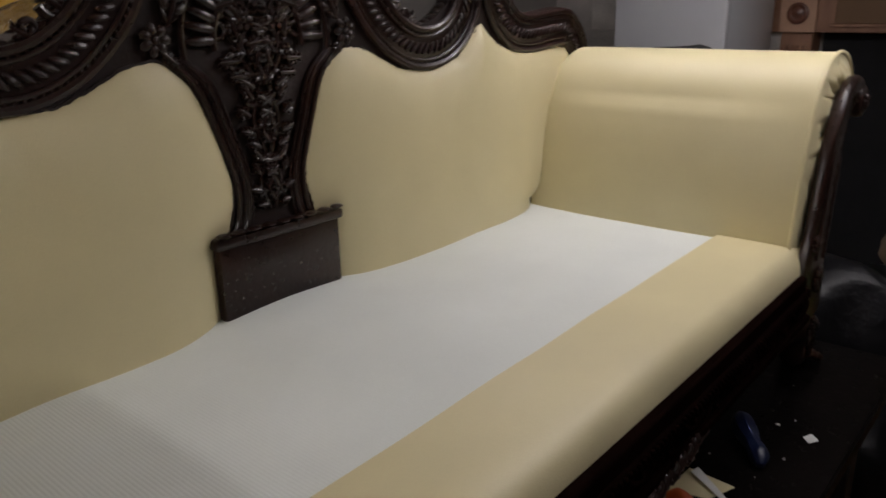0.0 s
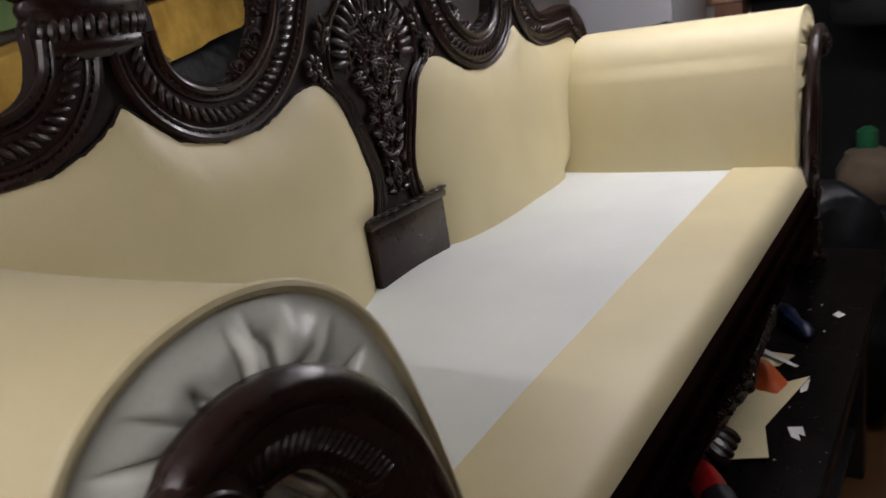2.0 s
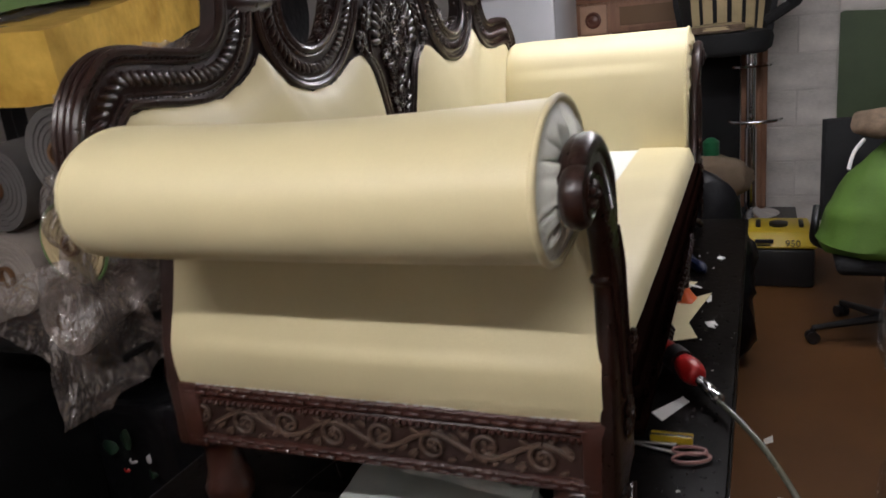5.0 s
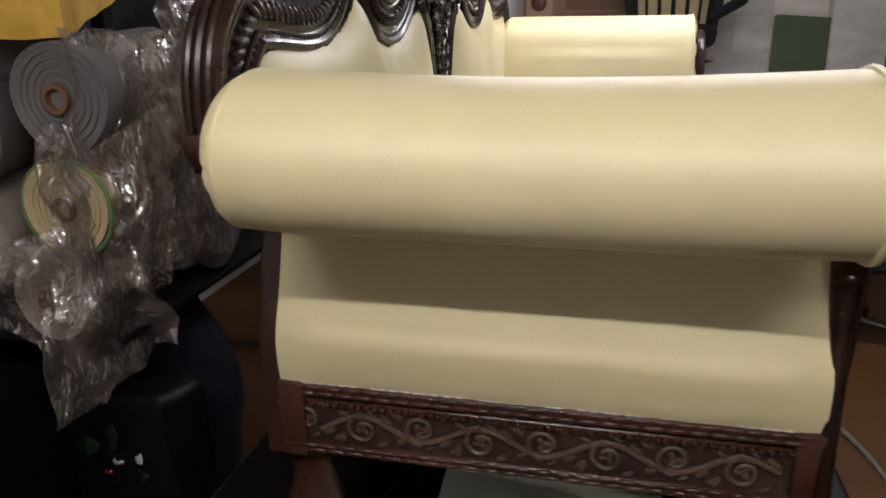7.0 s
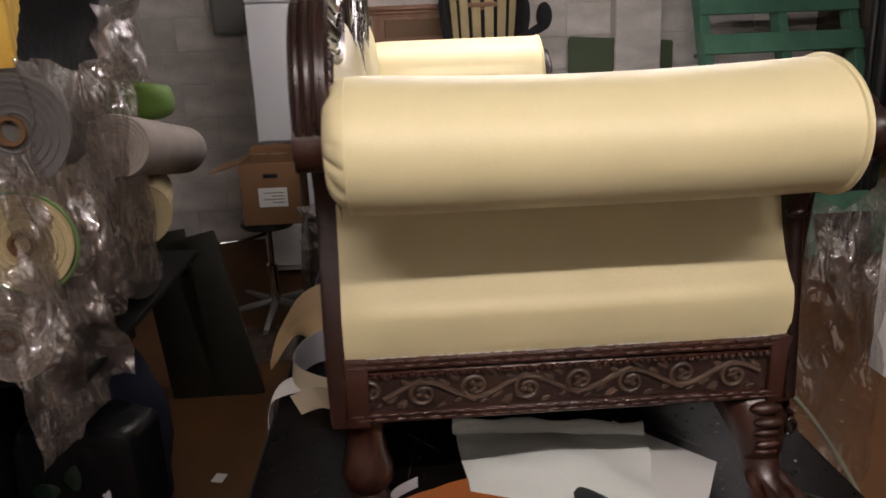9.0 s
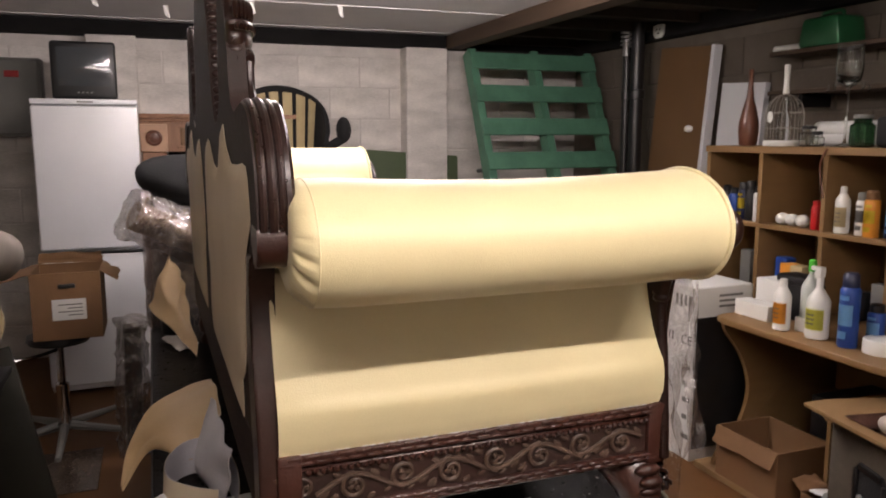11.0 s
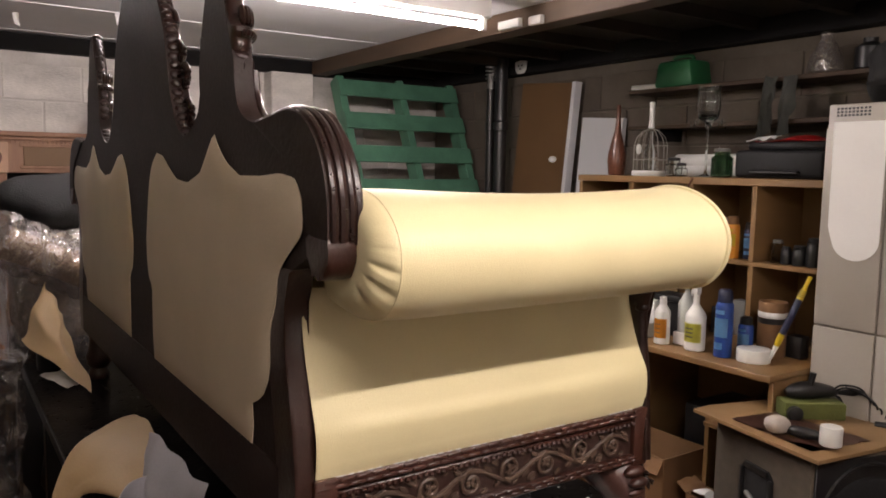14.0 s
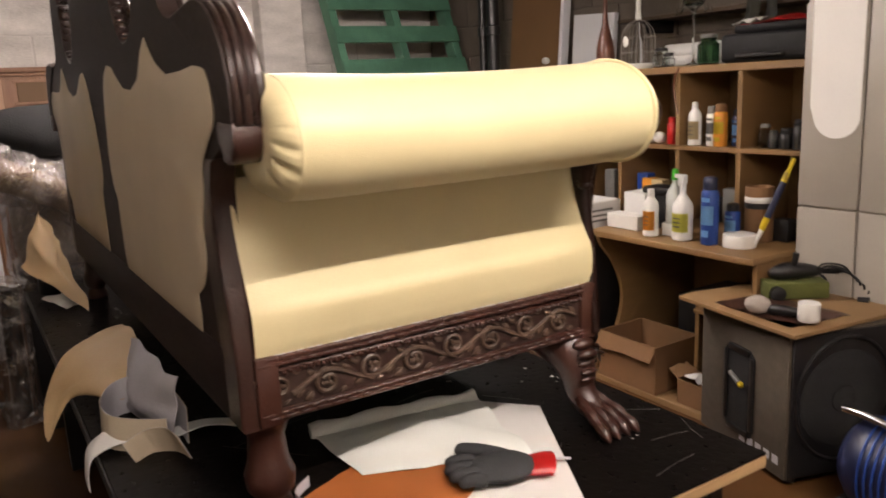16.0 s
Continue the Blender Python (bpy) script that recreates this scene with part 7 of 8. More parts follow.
for dx, dz in ((-0.018, 0.010), (0.018, 0.010), (0.0, -0.014)):
    bm = bmesh.new()
    box(bm, dx - 0.007, dx + 0.007, 0.0135, 0.016, dz - 0.006, dz + 0.006)
    part("slot", bm, BLACK, sk)
bm = bmesh.new()
box(bm, 1.924, 2.084, -1.249, -1.222, 2.109, 2.149, 0.005, 2)
solo("junction_box", bm, WHITE_PLASTIC, "white junction box on the timber beam", "junction box", "junction boxes")
bm = bmesh.new()
box(bm, 1.765, 1.853, -1.249, -1.222, 2.100, 2.140, 0.005, 2)
solo("junction_box", bm, WHITE_PLASTIC, "white junction box on the timber beam", "junction box", "junction boxes")
for x, y in ((3.66, 0.74), (3.35, 0.30), (3.32, -0.19), (3.4, 1.1)):
    bm = bmesh.new()
    patch(bm, (x, y, CEIL_Z - 0.002), (x, y - 0.03, CEIL_Z - 0.002), (x + 0.01, y - 0.035, CEIL_Z - 0.07), (x - 0.01, y - 0.006, CEIL_Z - 0.06), (0.01, 0, 0), 5, 0.006, 0.001, 3)
    solo("hanging_tag", bm, WHITE_PLASTIC, "small white tag hanging from the ceiling", "tag", "hanging tags")

bm = bmesh.new()
box(bm, -0.27, 0.27, -0.015, 0.015, 0.0, 2.02, 0.002, 1, pose(3.14, -2.30, 0.002, 2.5, -4.0, 0))
solo("brown_sheet", bm, DOOR_BROWN, "brown hardboard door blank leaning at the wall", "board")
dr = thing("white_door", (2.50, -2.26, 0.0), "white panel door standing behind a brown board", "door", world_coords=True)
bm = bmesh.new()
box(bm, -0.175, 0.175, -0.018, 0.018, 0.0, 1.76, 0.002, 1, pose(2.56, -2.31, 0.002, 2.0, -3.0, 0))
part("panel", bm, WHITE_ENAMEL, dr)
bm = bmesh.new()
box(bm, -0.016, 0.016, -0.03, 0.03, 0.0, 2.0, 0.003, 1, pose(2.825, -2.27, 0.002, 2.0, -4.0, 0))
edge_strip = part("edge_strip", bm, WHITE_ENAMEL, dr)
bm = bmesh.new()
blob(bm, (2.76, -2.215, 1.50), (0.02, 0.03, 0.022), None, 12, 8)
part("knob", bm, WHITE_PLASTIC, dr)

# wall shelf with oddments
ws = thing("wall_shelf", (1.5, -2.32, 1.86), "rough brown timber wall shelf", "shelf", world_coords=True)
for z in (1.865, 1.665):
    bm = bmesh.new()
    box(bm, 0.62, 2.12, SIDE_Y + 0.002, -2.20, z, z + 0.022, 0.003)
    part("board", bm, JOIST, ws)
for x in (0.8, 1.9):
    bm = bmesh.new()
    box(bm, x, x + 0.03, SIDE_Y + 0.002, -2.22, 1.60, 1.664, 0.003)
    part("bracket", bm, BEAM, ws)
bm = bmesh.new()
box(bm, 1.70, 1.955, -2.40, -2.22, 1.888, 2.03, 0.02, 2)
for v in bm.verts:
    if v.co.z > 1.99:
        v.co.x = 1.83 + (v.co.x - 1.83) * 0.85
gt = solo("green_toolbox", bm, GREEN_PLASTIC, "bright green plastic toolbox on the wall shelf", "toolbox")
bm = bmesh.new()
tube(bm, spline([(1.77, -2.31, 2.025), (1.775, -2.31, 2.055), (1.885, -2.31, 2.055), (1.89, -2.31, 2.025)], 4), 0.010, 8)
part("handle", bm, GREEN_PLASTIC, gt)
bm = bmesh.new()
tube(bm, [(2.14, -2.26, 1.905), (1.965, -2.27, 1.905)], 0.017, 12)
solo("white_tube", bm, WHITE_PLASTIC, "white plastic tube on the wall shelf", "tube")
bm = bmesh.new()


def shelf_bag(u, v):
    a = 2 * math.pi * u
    r = interp(v, [(0, 0.03), (0.06, 0.085), (0.35, 0.078), (0.7, 0.045), (0.9, 0.022), (1, 0.03)])
    w = 1 + 0.18 * math.sin(5 * a + 3 * v) * v
    return 1.02 + r * w * math.cos(a), -2.30 + 0.7 * r * w * math.sin(a), 1.8885 + 0.185 * v


sheet(bm, shelf_bag, 30, 14)
solo("white_bag", bm, FILM_THIN, "clear plastic bag of oddments on the shelf", "bag")
bm = bmesh.new()
lathe(bm, [(0.05, 0), (0.06, 0.01), (0.06, 0.10), (0.03, 0.12), (0.03, 0.14)], (0.82, -2.30, 1.888), 14)
solo("old_jar", bm, BLACK, "dusty black jar on the wall shelf", "jar")
for k in range(2):
    bm = bmesh.new()
    patch(bm, (1.25 - k * 0.1, -2.19, 1.885), (1.18 - k * 0.1, -2.19, 1.885), (1.20 - k * 0.1, -2.17, 1.62), (1.27 - k * 0.1, -2.17, 1.60), (0, 0.02, 0), 8, 0.02, 0.002, 8 + k)
    solo("hanging_rag", bm, mat("grey_rag" if k else "green_grey_rag", (0.06, 0.062, 0.055), 0.9, 0, 0.2, 9, 90, 0.4), "dull rag hung from the shelf", "rag", "hanging rags")

# ---- desk and pigeon-hole unit ----
dk = thing("desk", (1.02, -1.74, 0.0), "beech laminate computer desk with a curved side", "desk", world_coords=True)
bm = bmesh.new()
slab(bm, [(0.60, -1.36), (0.66, -1.355), (1.40, -1.355), (1.455, -1.375), (1.475, -1.42), (1.475, -2.12), (0.60, -2.12)], 0.675, 0.70, "z", 0.004, 2)
part("desk_top", bm, BEECH, dk)
bm = bmesh.new()
prof = [(-1.40, 0.672), (-1.42, 0.62), (-1.50, 0.52), (-1.55, 0.40), (-1.55, 0.30), (-1.50, 0.18), (-1.40, 0.08), (-1.38, 0.0), (-2.10, 0.0), (-2.10, 0.672)]
slab(bm, [(p.x, p.y) for p in spline([(a, b, 0) for a, b in prof[:8]], 4)] + prof[8:], 1.44, 1.46, "x", 0.002)
part("curved_side", bm, BEECH, dk)
bm = bmesh.new()
box(bm, 0.61, 0.63, -2.10, -1.40, 0.0, 0.674, 0.002)
part("side", bm, BEECH, dk)
bm = bmesh.new()
box(bm, 0.95, 0.97, -2.08, -1.50, 0.0, 0.46, 0.002)
part("divider", bm, BEECH, dk)
bm = bmesh.new()
box(bm, 0.63, 0.949, -2.08, -1.46, 0.40, 0.418, 0.002)
part("inner_shelf", bm, BEECH, dk)
bm = bmesh.new()
box(bm, 0.971, 1.439, -2.08, -2.06, 0.30, 0.674, 0.002)
part("back_board", bm, BEECH, dk)
bm = bmesh.new()
box(bm, 0.70, 1.52, -1.52, -1.34, 0.001, 0.03, 0.003)
solo("floor_plank", bm, MDF, "loose pale plank on the floor by the desk", "plank")
bm = bmesh.new()
box(bm, 1.03, 1.20, -2.0, -1.66, 0.03, 0.40, 0.01, 2)
solo("computer_tower", bm, BLACK, "black computer case under the desk", "computer")

pu = thing("pigeonhole_unit", (1.35, -1.945, 0.70), "beech pigeon-hole shelf unit full of bottles", "shelf unit", world_coords=True)
bm = bmesh.new()
box(bm, 0.60, 2.05, -2.13, -1.765, 1.378, 1.410, 0.003)
part("top_board", bm, BEECH, pu)
bm = bmesh.new()
box(bm, 0.62, 2.03, -2.12, -1.772, 1.035, 1.055, 0.002)
part("middle_shelf", bm, BEECH, pu)
for x in (2.03, 1.675, 1.312, 0.985, 0.64):
    for z0, z1 in ((0.7005, 1.034), (1.056, 1.377)) if x != 2.03 else ((0.0, 1.377),):
        bm = bmesh.new()
        box(bm, x - 0.012, x + 0.012, -2.12, -1.770, z0, z1, 0.002)
        part("divider", bm, BEECH, pu)
bm = bmesh.new()
box(bm, 0.62, 2.04, -2.134, -2.122, 0.70, 1.377, 0.001)
part("back_board", bm, MDF, pu)
bm = bmesh.new()
tube(bm, spline([(1.30, -1.762, 1.405), (1.315, -1.755, 1.37), (1.325, -1.756, 1.31), (1.30, -1.757, 1.20)], 5), 0.004, 6)
solo("brown_cable", bm, TERRACOTTA, "brown flex hanging over the shelf edge", "cable")


def bottle(x, y, z, h, r, body, label, cap=None, shoulder=0.62, neck=0.35, sleeve=None, spray=False, group="bottles on the desk", name="bottle", category="bottle", flat=1.0):
    """A turned bottle or can, with cap, label sleeve and trigger where it has them."""
    t = thing(name, (x, y, z), label, category, group)
    bm = bmesh.new()
    top = h * (0.86 if cap else 1.0)
    lathe(bm, [(r * 0.86, 0.0), (r, h * 0.02), (r, h * shoulder * 0.5), (r, h * shoulder), (r * 0.9, h * (shoulder + 0.05)), (r * (neck + 0.25), h * (shoulder + 0.13)), (r * neck, h * (shoulder + 0.19)), (r * neck, top)], (0, 0, 0), 18, None, flat)
    part("body", bm, body, t)
    if cap:
        bm = bmesh.new()
        if spray:
            box(bm, -r * 0.30, r * 0.30, -r * 0.34, r * 0.34, top, h, 0.003)
            box(bm, -r * 0.22, r * 0.95, -r * 0.22, r * 0.22, h * 0.94, h, 0.003)
            tube(bm, [(r * 0.5, 0, h * 0.94), (r * 0.62, 0, h * 0.88), (r * 0.5, 0, h * 0.82)], 0.004, 6)
        else:
            k = max(neck, 0.3)
            lathe(bm, [(r * (k + 0.10), top - h * 0.02), (r * (k + 0.12), top), (r * (k + 0.08), h * 0.985), (r * k * 0.6, h)], (0, 0, 0), 14, None, flat)
        part("cap", bm, cap, t)
    if sleeve:
        bm = bmesh.new()
        z0, z1 = h * 0.14, h * shoulder * 0.82
        rings = [[bm.verts.new(Vector((r * 1.012 * math.cos(a), flat * r * 1.012 * math.sin(a), zz))) for a in [math.radians(20 + 140 * k / 12) for k in range(13)]] for zz in (z0, z1)]
        for k in range(12):
            bm.faces.new((rings[0][k], rings[0][k + 1], rings[1][k + 1], rings[1][k]))
        bmesh.ops.solidify(bm, geom=bm.faces[:], thickness=0.0006)
        lb = part("label", bm, sleeve, t)
        for j in range(3):
            bm = bmesh.new()
            zz = z0 + (z1 - z0) * (0.25 + 0.22 * j)
            rr = r * 1.022
            rings = [[bm.verts.new(Vector((rr * math.cos(a), flat * rr * math.sin(a), q))) for a in [math.radians(65 + 50 * k / 5) for k in range(6)]] for q in (zz, zz + h * 0.018)]
            for k in range(5):
                bm.faces.new((rings[0][k], rings[0][k + 1], rings[1][k + 1], rings[1][k]))
            bmesh.ops.solidify(bm, geom=bm.faces[:], thickness=0.0005)
            part("print_bar", bm, GREY_METAL, lb)
    return t


def can(x, y, z, h, r, body, label, cap, sleeve=None, group="spray cans", turn=0):
    t = thing("spray_can", (x, y, z), label, "spray can", group)
    bm = bmesh.new()
    lathe(bm, [(r * 0.94, 0.0), (r, h * 0.015), (r, h * 0.76), (r * 0.92, h * 0.79), (r * 0.74, h * 0.82)], (0, 0, 0), 20)
    part("body", bm, body, t)
    bm = bmesh.new()
    lathe(bm, [(r * 0.80, h * 0.80), (r * 0.82, h * 0.82), (r * 0.80, h * 0.97), (r * 0.6, h)], (0, 0, 0), 18)
    part("cap", bm, cap, t)
    if sleeve:
        for j, (a0, a1, z0, z1) in enumerate(((30, 150, 0.30, 0.58), (60, 120, 0.12, 0.22), (55, 125, 0.64, 0.70))):
            bm = bmesh.new()
            rr = r * 1.012
            rings = [[bm.verts.new(Vector((rr * math.cos(a), rr * math.sin(a), q))) for a in [math.radians(a0 + (a1 - a0) * k / 8 + turn) for k in range(9)]] for q in (h * z0, h * z1)]
            for k in range(8):
                bm.faces.new((rings[0][k], rings[0][k + 1], rings[1][k + 1], rings[1][k]))
            bmesh.ops.solidify(bm, geom=bm.faces[:], thickness=0.0006)
            part("label_patch", bm, sleeve, t)
    return t


DZ = 0.7006
LIGHT_BLUE = mat("light_blue_label", (0.18, 0.42, 0.72), 0.4, 0, 0.1, 20, 90, 0)
ORANGE_LABEL = mat("orange_label", (0.70, 0.28, 0.03), 0.45, 0, 0.08, 20, 90, 0)
YELLOW_LABEL = mat("yellow_label", (0.62, 0.60, 0.10), 0.45, 0, 0.08, 20, 90, 0)
CLOUDY = mat("cloudy_plastic", (0.50, 0.53, 0.50), 0.35, 0, 0.06, 8, 90, 0)
LIME = mat("lime_cap", (0.06, 0.50, 0.05), 0.4, 0, 0.05, 8, 90, 0)
bottle(1.165, -1.44, DZ, 0.205, 0.033, WHITE_PLASTIC, "white glue bottle with an orange label", WHITE_PLASTIC, 0.66, 0.36, ORANGE_LABEL)
bottle(1.105, -1.52, DZ, 0.285, 0.036, CLOUDY, "tall cloudy bottle with a lime green cap", LIME, 0.60, 0.30)
bottle(1.015, -1.465, DZ, 0.272, 0.042, WHITE_PLASTIC, "white trigger spray bottle with yellow label", WHITE_PLASTIC, 0.52, 0.30, YELLOW_LABEL, True)
bottle(0.955, -1.56, DZ, 0.20, 0.026, WHITE_PLASTIC, "slim white bottle with a green label", WHITE_PLASTIC, 0.7, 0.4, GREEN_PLASTIC)
can(0.885, -1.472, DZ, 0.272, 0.0345, BLUE, "tall blue aerosol can with pale label", NAVY, LIGHT_BLUE)
can(0.845, -1.56, DZ, 0.16, 0.03, BLUE, "short blue aerosol can", BLACK, LIGHT_BLUE)
bm = bmesh.new()
prof = [(0.030, 0.0), (0.062, 0.0), (0.064, 0.004), (0.064, 0.046), (0.062, 0.05), (0.030, 0.05)]
lathe(bm, prof, (0.775, -1.515, DZ), 28)
solo("tape_roll", bm, WHITE_PLASTIC, "roll of white tape lying on the desk", "tape")
ct = thing("cardboard_tube", (0.795, -1.66, DZ), "upright brown cardboard tube with a black band", "tube")
bm = bmesh.new()
lathe(bm, [(0.053, 0), (0.055, 0.004), (0.055, 0.216), (0.053, 0.22), (0.046, 0.22), (0.046, 0.1)], (0, 0, 0), 22)
part("tube", bm, CARD, ct)
bm = bmesh.new()
lathe(bm, [(0.0555, 0.135), (0.0565, 0.136), (0.0565, 0.156), (0.0555, 0.157)], (0, 0, 0), 22)
part("band", bm, BLACK, ct)
bm = bmesh.new()
lathe(bm, [(0.0555, 0.158), (0.0563, 0.159), (0.0563, 0.180), (0.0555, 0.181)], (0, 0, 0), 22)
part("white_band", bm, PAPER, ct)
tb = thing("sealant_tube", (0.71, -1.55, DZ), "yellow sealant cartridge leaning nozzle down", "sealant", world_coords=True)
ax0, ax1 = Vector((0.715, -1.52, DZ + 0.004)), Vector((0.625, -1.62, DZ + 0.345))
bm = bmesh.new()
tube(bm, [ax0, ax0.lerp(ax1, 0.20)], [0.004, 0.011], 10)
part("nozzle", bm, WHITE_PLASTIC, tb, "white nozzle")
bm = bmesh.new()
tube(bm, [ax0.lerp(ax1, 0.20), ax0.lerp(ax1, 0.23), ax0.lerp(ax1, 0.85)], [0.008, 0.0125, 0.0125], 16)
part("cartridge", bm, YELLOW, tb)
bm = bmesh.new()
tube(bm, [ax0.lerp(ax1, 0.34), ax0.lerp(ax1, 0.74)], 0.0128, 16)
part("label", bm, NAVY, tb, "dark blue label band")
bm = bmesh.new()
tube(bm, [ax0.lerp(ax1, 0.85), ax1], 0.008, 8)
part("plunger", bm, YELLOW, tb)
for k in range(4):
    bm = bmesh.new()
    tube(bm, [ax0.lerp(ax1, 0.77 + k * 0.02), ax0.lerp(ax1, 0.777 + k * 0.02)], 0.0130, 16)
    part("print_bar", bm, NAVY, tb)

# boxes on the desk
for x0, x1, y0, y1, h, m_, lab in ((1.27, 1.46, -1.55, -1.47, 0.065, WHITE_PLASTIC, "flat white carton on the desk"), (1.33, 1.46, -1.70, -1.58, 0.15, PAPER, "small white box on the desk"), (1.06, 1.14, -1.55, -1.48, 0.055, PAPER, "tiny white printed carton")):
    bm = bmesh.new()
    box(bm, x0, x1, y0, y1, DZ, DZ + h, 0.003)
    solo("small_box", bm, m_, lab, "box", "boxes on the desk")
bm = bmesh.new()
box(bm, 1.20, 1.36, -1.70, -1.59, DZ + 0.151, DZ + 0.185, 0.012, 2)
box(bm, 1.20, 1.32, -1.70, -1.60, DZ, DZ + 0.151, 0.004)
solo("black_case", bm, BLACK, "black case stacked on the desk", "case")
for k, (x, y, h, m_) in enumerate(((1.18, -1.86, 0.12, BLACK), (0.93, -1.84, 0.13, BLACK), (0.72, -1.72, 0.09, BLACK), (1.10, -1.9, 0.16, GREY_METAL), (1.55, -1.86, 0.18, ORANGE_LABEL), (1.60, -1.88, 0.2, BLUE), (1.48, -1.85, 0.18, STRIPE), (1.85, -1.9, 0.2, GREY_METAL))):
    bm = bmesh.new()
    box(bm, x - 0.035, x + 0.035, y - 0.03, y + 0.03, DZ, DZ + h, 0.006, 2)
    solo("packet", bm, m_, "small packet in the pigeon-holes", "packet", "pigeon-hole clutter")

# upper pigeon-holes
HZ = 1.0556
bottle(1.255, -1.82, HZ, 0.195, 0.030, WHITE_PLASTIC, "white bottle with a brown label in a pigeon-hole", WHITE_PLASTIC, 0.68, 0.36, STRIPE, group="bottles in the pigeon-holes")
can(1.175, -1.84, HZ, 0.175, 0.026, WHITE_PLASTIC, "white aerosol can in a pigeon-hole", GREY_METAL, GREY_METAL)
can(1.115, -1.82, HZ, 0.186, 0.030, ORANGE_LABEL, "orange and yellow aerosol can", CARD, YELLOW)
can(1.055, -1.86, HZ, 0.16, 0.026, NAVY, "dark blue aerosol can", BLACK, LIGHT_BLUE)
bm = bmesh.new()
tube(bm, [(1.01, -1.90, HZ + 0.10), (1.018, -1.90, HZ + 0.10)], 0.10, 24)
solo("grey_disc", bm, GREY_METAL, "thin grey disc leaning in a pigeon-hole", "disc")
for x, h, r in ((0.90, 0.10, 0.026), (0.86, 0.075, 0.022), (0.80, 0.085, 0.03), (0.74, 0.12, 0.03)):
    bottle(x, -1.83, HZ, h, r, GLASS if x > 0.88 else BLACK, "small jar in a pigeon-hole", GREY_METAL if x > 0.88 else BLACK, 0.7, 0.7, group="jars in the pigeon-holes", name="jar", category="jar")
can(1.385, -1.82, HZ, 0.125, 0.024, RED, "small red aerosol can", RED, None)
for x, m_ in ((1.47, WHITE_PLASTIC), (1.53, PAPER), (1.585, WHITE_PLASTIC)):
    bm = bmesh.new()
    blob(bm, (x, -1.83, HZ + 0.028), (0.032, 0.03, 0.0275), None, 14, 8)
    solo("thread_ball", bm, m_, "small white ball of thread", "thread", "thread balls")
for x, h, m_ in ((1.735, 0.17, WHITE_PLASTIC), (1.79, 0.19, BLACK), (1.84, 0.18, NAVY), (1.90, 0.15, BLUE), (1.95, 0.16, BLACK)):
    can(x, -1.83, HZ, h, 0.026, m_, "aerosol can at the back of a pigeon-hole", BLACK, YELLOW if m_ is NAVY else None)

# on top of the unit
TZ = 1.4106
bt = thing("brown_flask", (1.865, -1.86, TZ), "tall brown pin-shaped flask", "bottle")
bm = bmesh.new()
lathe(bm, [(0.036, 0.0), (0.042, 0.01), (0.048, 0.07), (0.046, 0.11), (0.030, 0.18), (0.017, 0.23), (0.012, 0.29), (0.011, 0.355), (0.013, 0.36)], (0, 0, 0), 18)
part("flask", bm, TERRACOTTA, bt)
cg = thing("bird_cage", (1.64, -1.86, TZ), "small ornamental wire bird cage", "bird cage")
bm = bmesh.new()
lathe(bm, [(0.085, 0.0), (0.088, 0.004), (0.088, 0.022), (0.084, 0.026)], (0, 0, 0), 24)
part("base", bm, WHITE_PLASTIC, cg)
for k in range(14):
    a = 2 * math.pi * k / 14
    bm = bmesh.new()
    tube(bm, [(0.082 * math.cos(a), 0.082 * math.sin(a), 0.024), (0.082 * math.cos(a), 0.082 * math.sin(a), 0.15), (0.070 * math.cos(a), 0.070 * math.sin(a), 0.19), (0.04 * math.cos(a), 0.04 * math.sin(a), 0.222), (0.006 * math.cos(a), 0.006 * math.sin(a), 0.235)], 0.0013, 5)
    part("wire", bm, BEIGE_METAL, cg)
for z in (0.08, 0.15):
    bm = bmesh.new()
    tube(bm, [(0.082 * math.cos(2 * math.pi * i / 32), 0.082 * math.sin(2 * math.pi * i / 32), z) for i in range(32)], 0.0014, 5, closed=True)
    part("hoop", bm, BEIGE_METAL, cg)
bm = bmesh.new()
lathe(bm, [(0.03, 0.026), (0.034, 0.04), (0.032, 0.12), (0.014, 0.16), (0.012, 0.22)], (0, 0, 0), 14)
part("bottle", bm, GLASS, cg)
bm = bmesh.new()
lathe(bm, [(0.012, 0.234), (0.016, 0.24), (0.012, 0.28), (0.014, 0.36), (0.010, 0.365)], (0, 0, 0), 12)
part("finial", bm, WHITE_PLASTIC, cg)
bm = bmesh.new()
blob(bm, (0.0, 0.086, 0.13), (0.018, 0.006, 0.026), None, 10, 6)
part("ornament", bm, WHITE_PLASTIC, cg)
for x, h, r, m_ in ((1.475, 0.075, 0.040, GLASS), (1.43, 0.05, 0.03, GLASS), (1.205, 0.115, 0.048, GLASS_GREEN)):
    t = thing("glass_jar", (x, -1.84, TZ), "squat glass jar on the shelf unit" if m_ is GLASS else "green glass jar on the shelf unit", "jar", "glass jars")
    bm = bmesh.new()
    lathe(bm, [(r * 0.8, 0), (r, 0.006), (r, h * 0.75), (r * 0.7, h * 0.85), (r * 0.72, h), (r * 0.62, h), (r * 0.6, h * 0.84), (r * 0.9, h * 0.72), (r * 0.9, 0.012), (r * 0.1, 0.010)], (0, 0, 0), 18)
    part("glass", bm, m_, t)
    bm = bmesh.new()
    lathe(bm, [(r * 0.74, h), (r * 0.76, h + 0.004), (r * 0.74, h + 0.014), (r * 0.3, h + 0.016)], (0, 0, 0), 16)
    part("lid", bm, BLACK if m_ is GLASS else GREY_METAL, t)
va = thing("glass_goblet", (1.315, -1.87, TZ), "tall stemmed glass candle holder", "vase")
bm = bmesh.new()
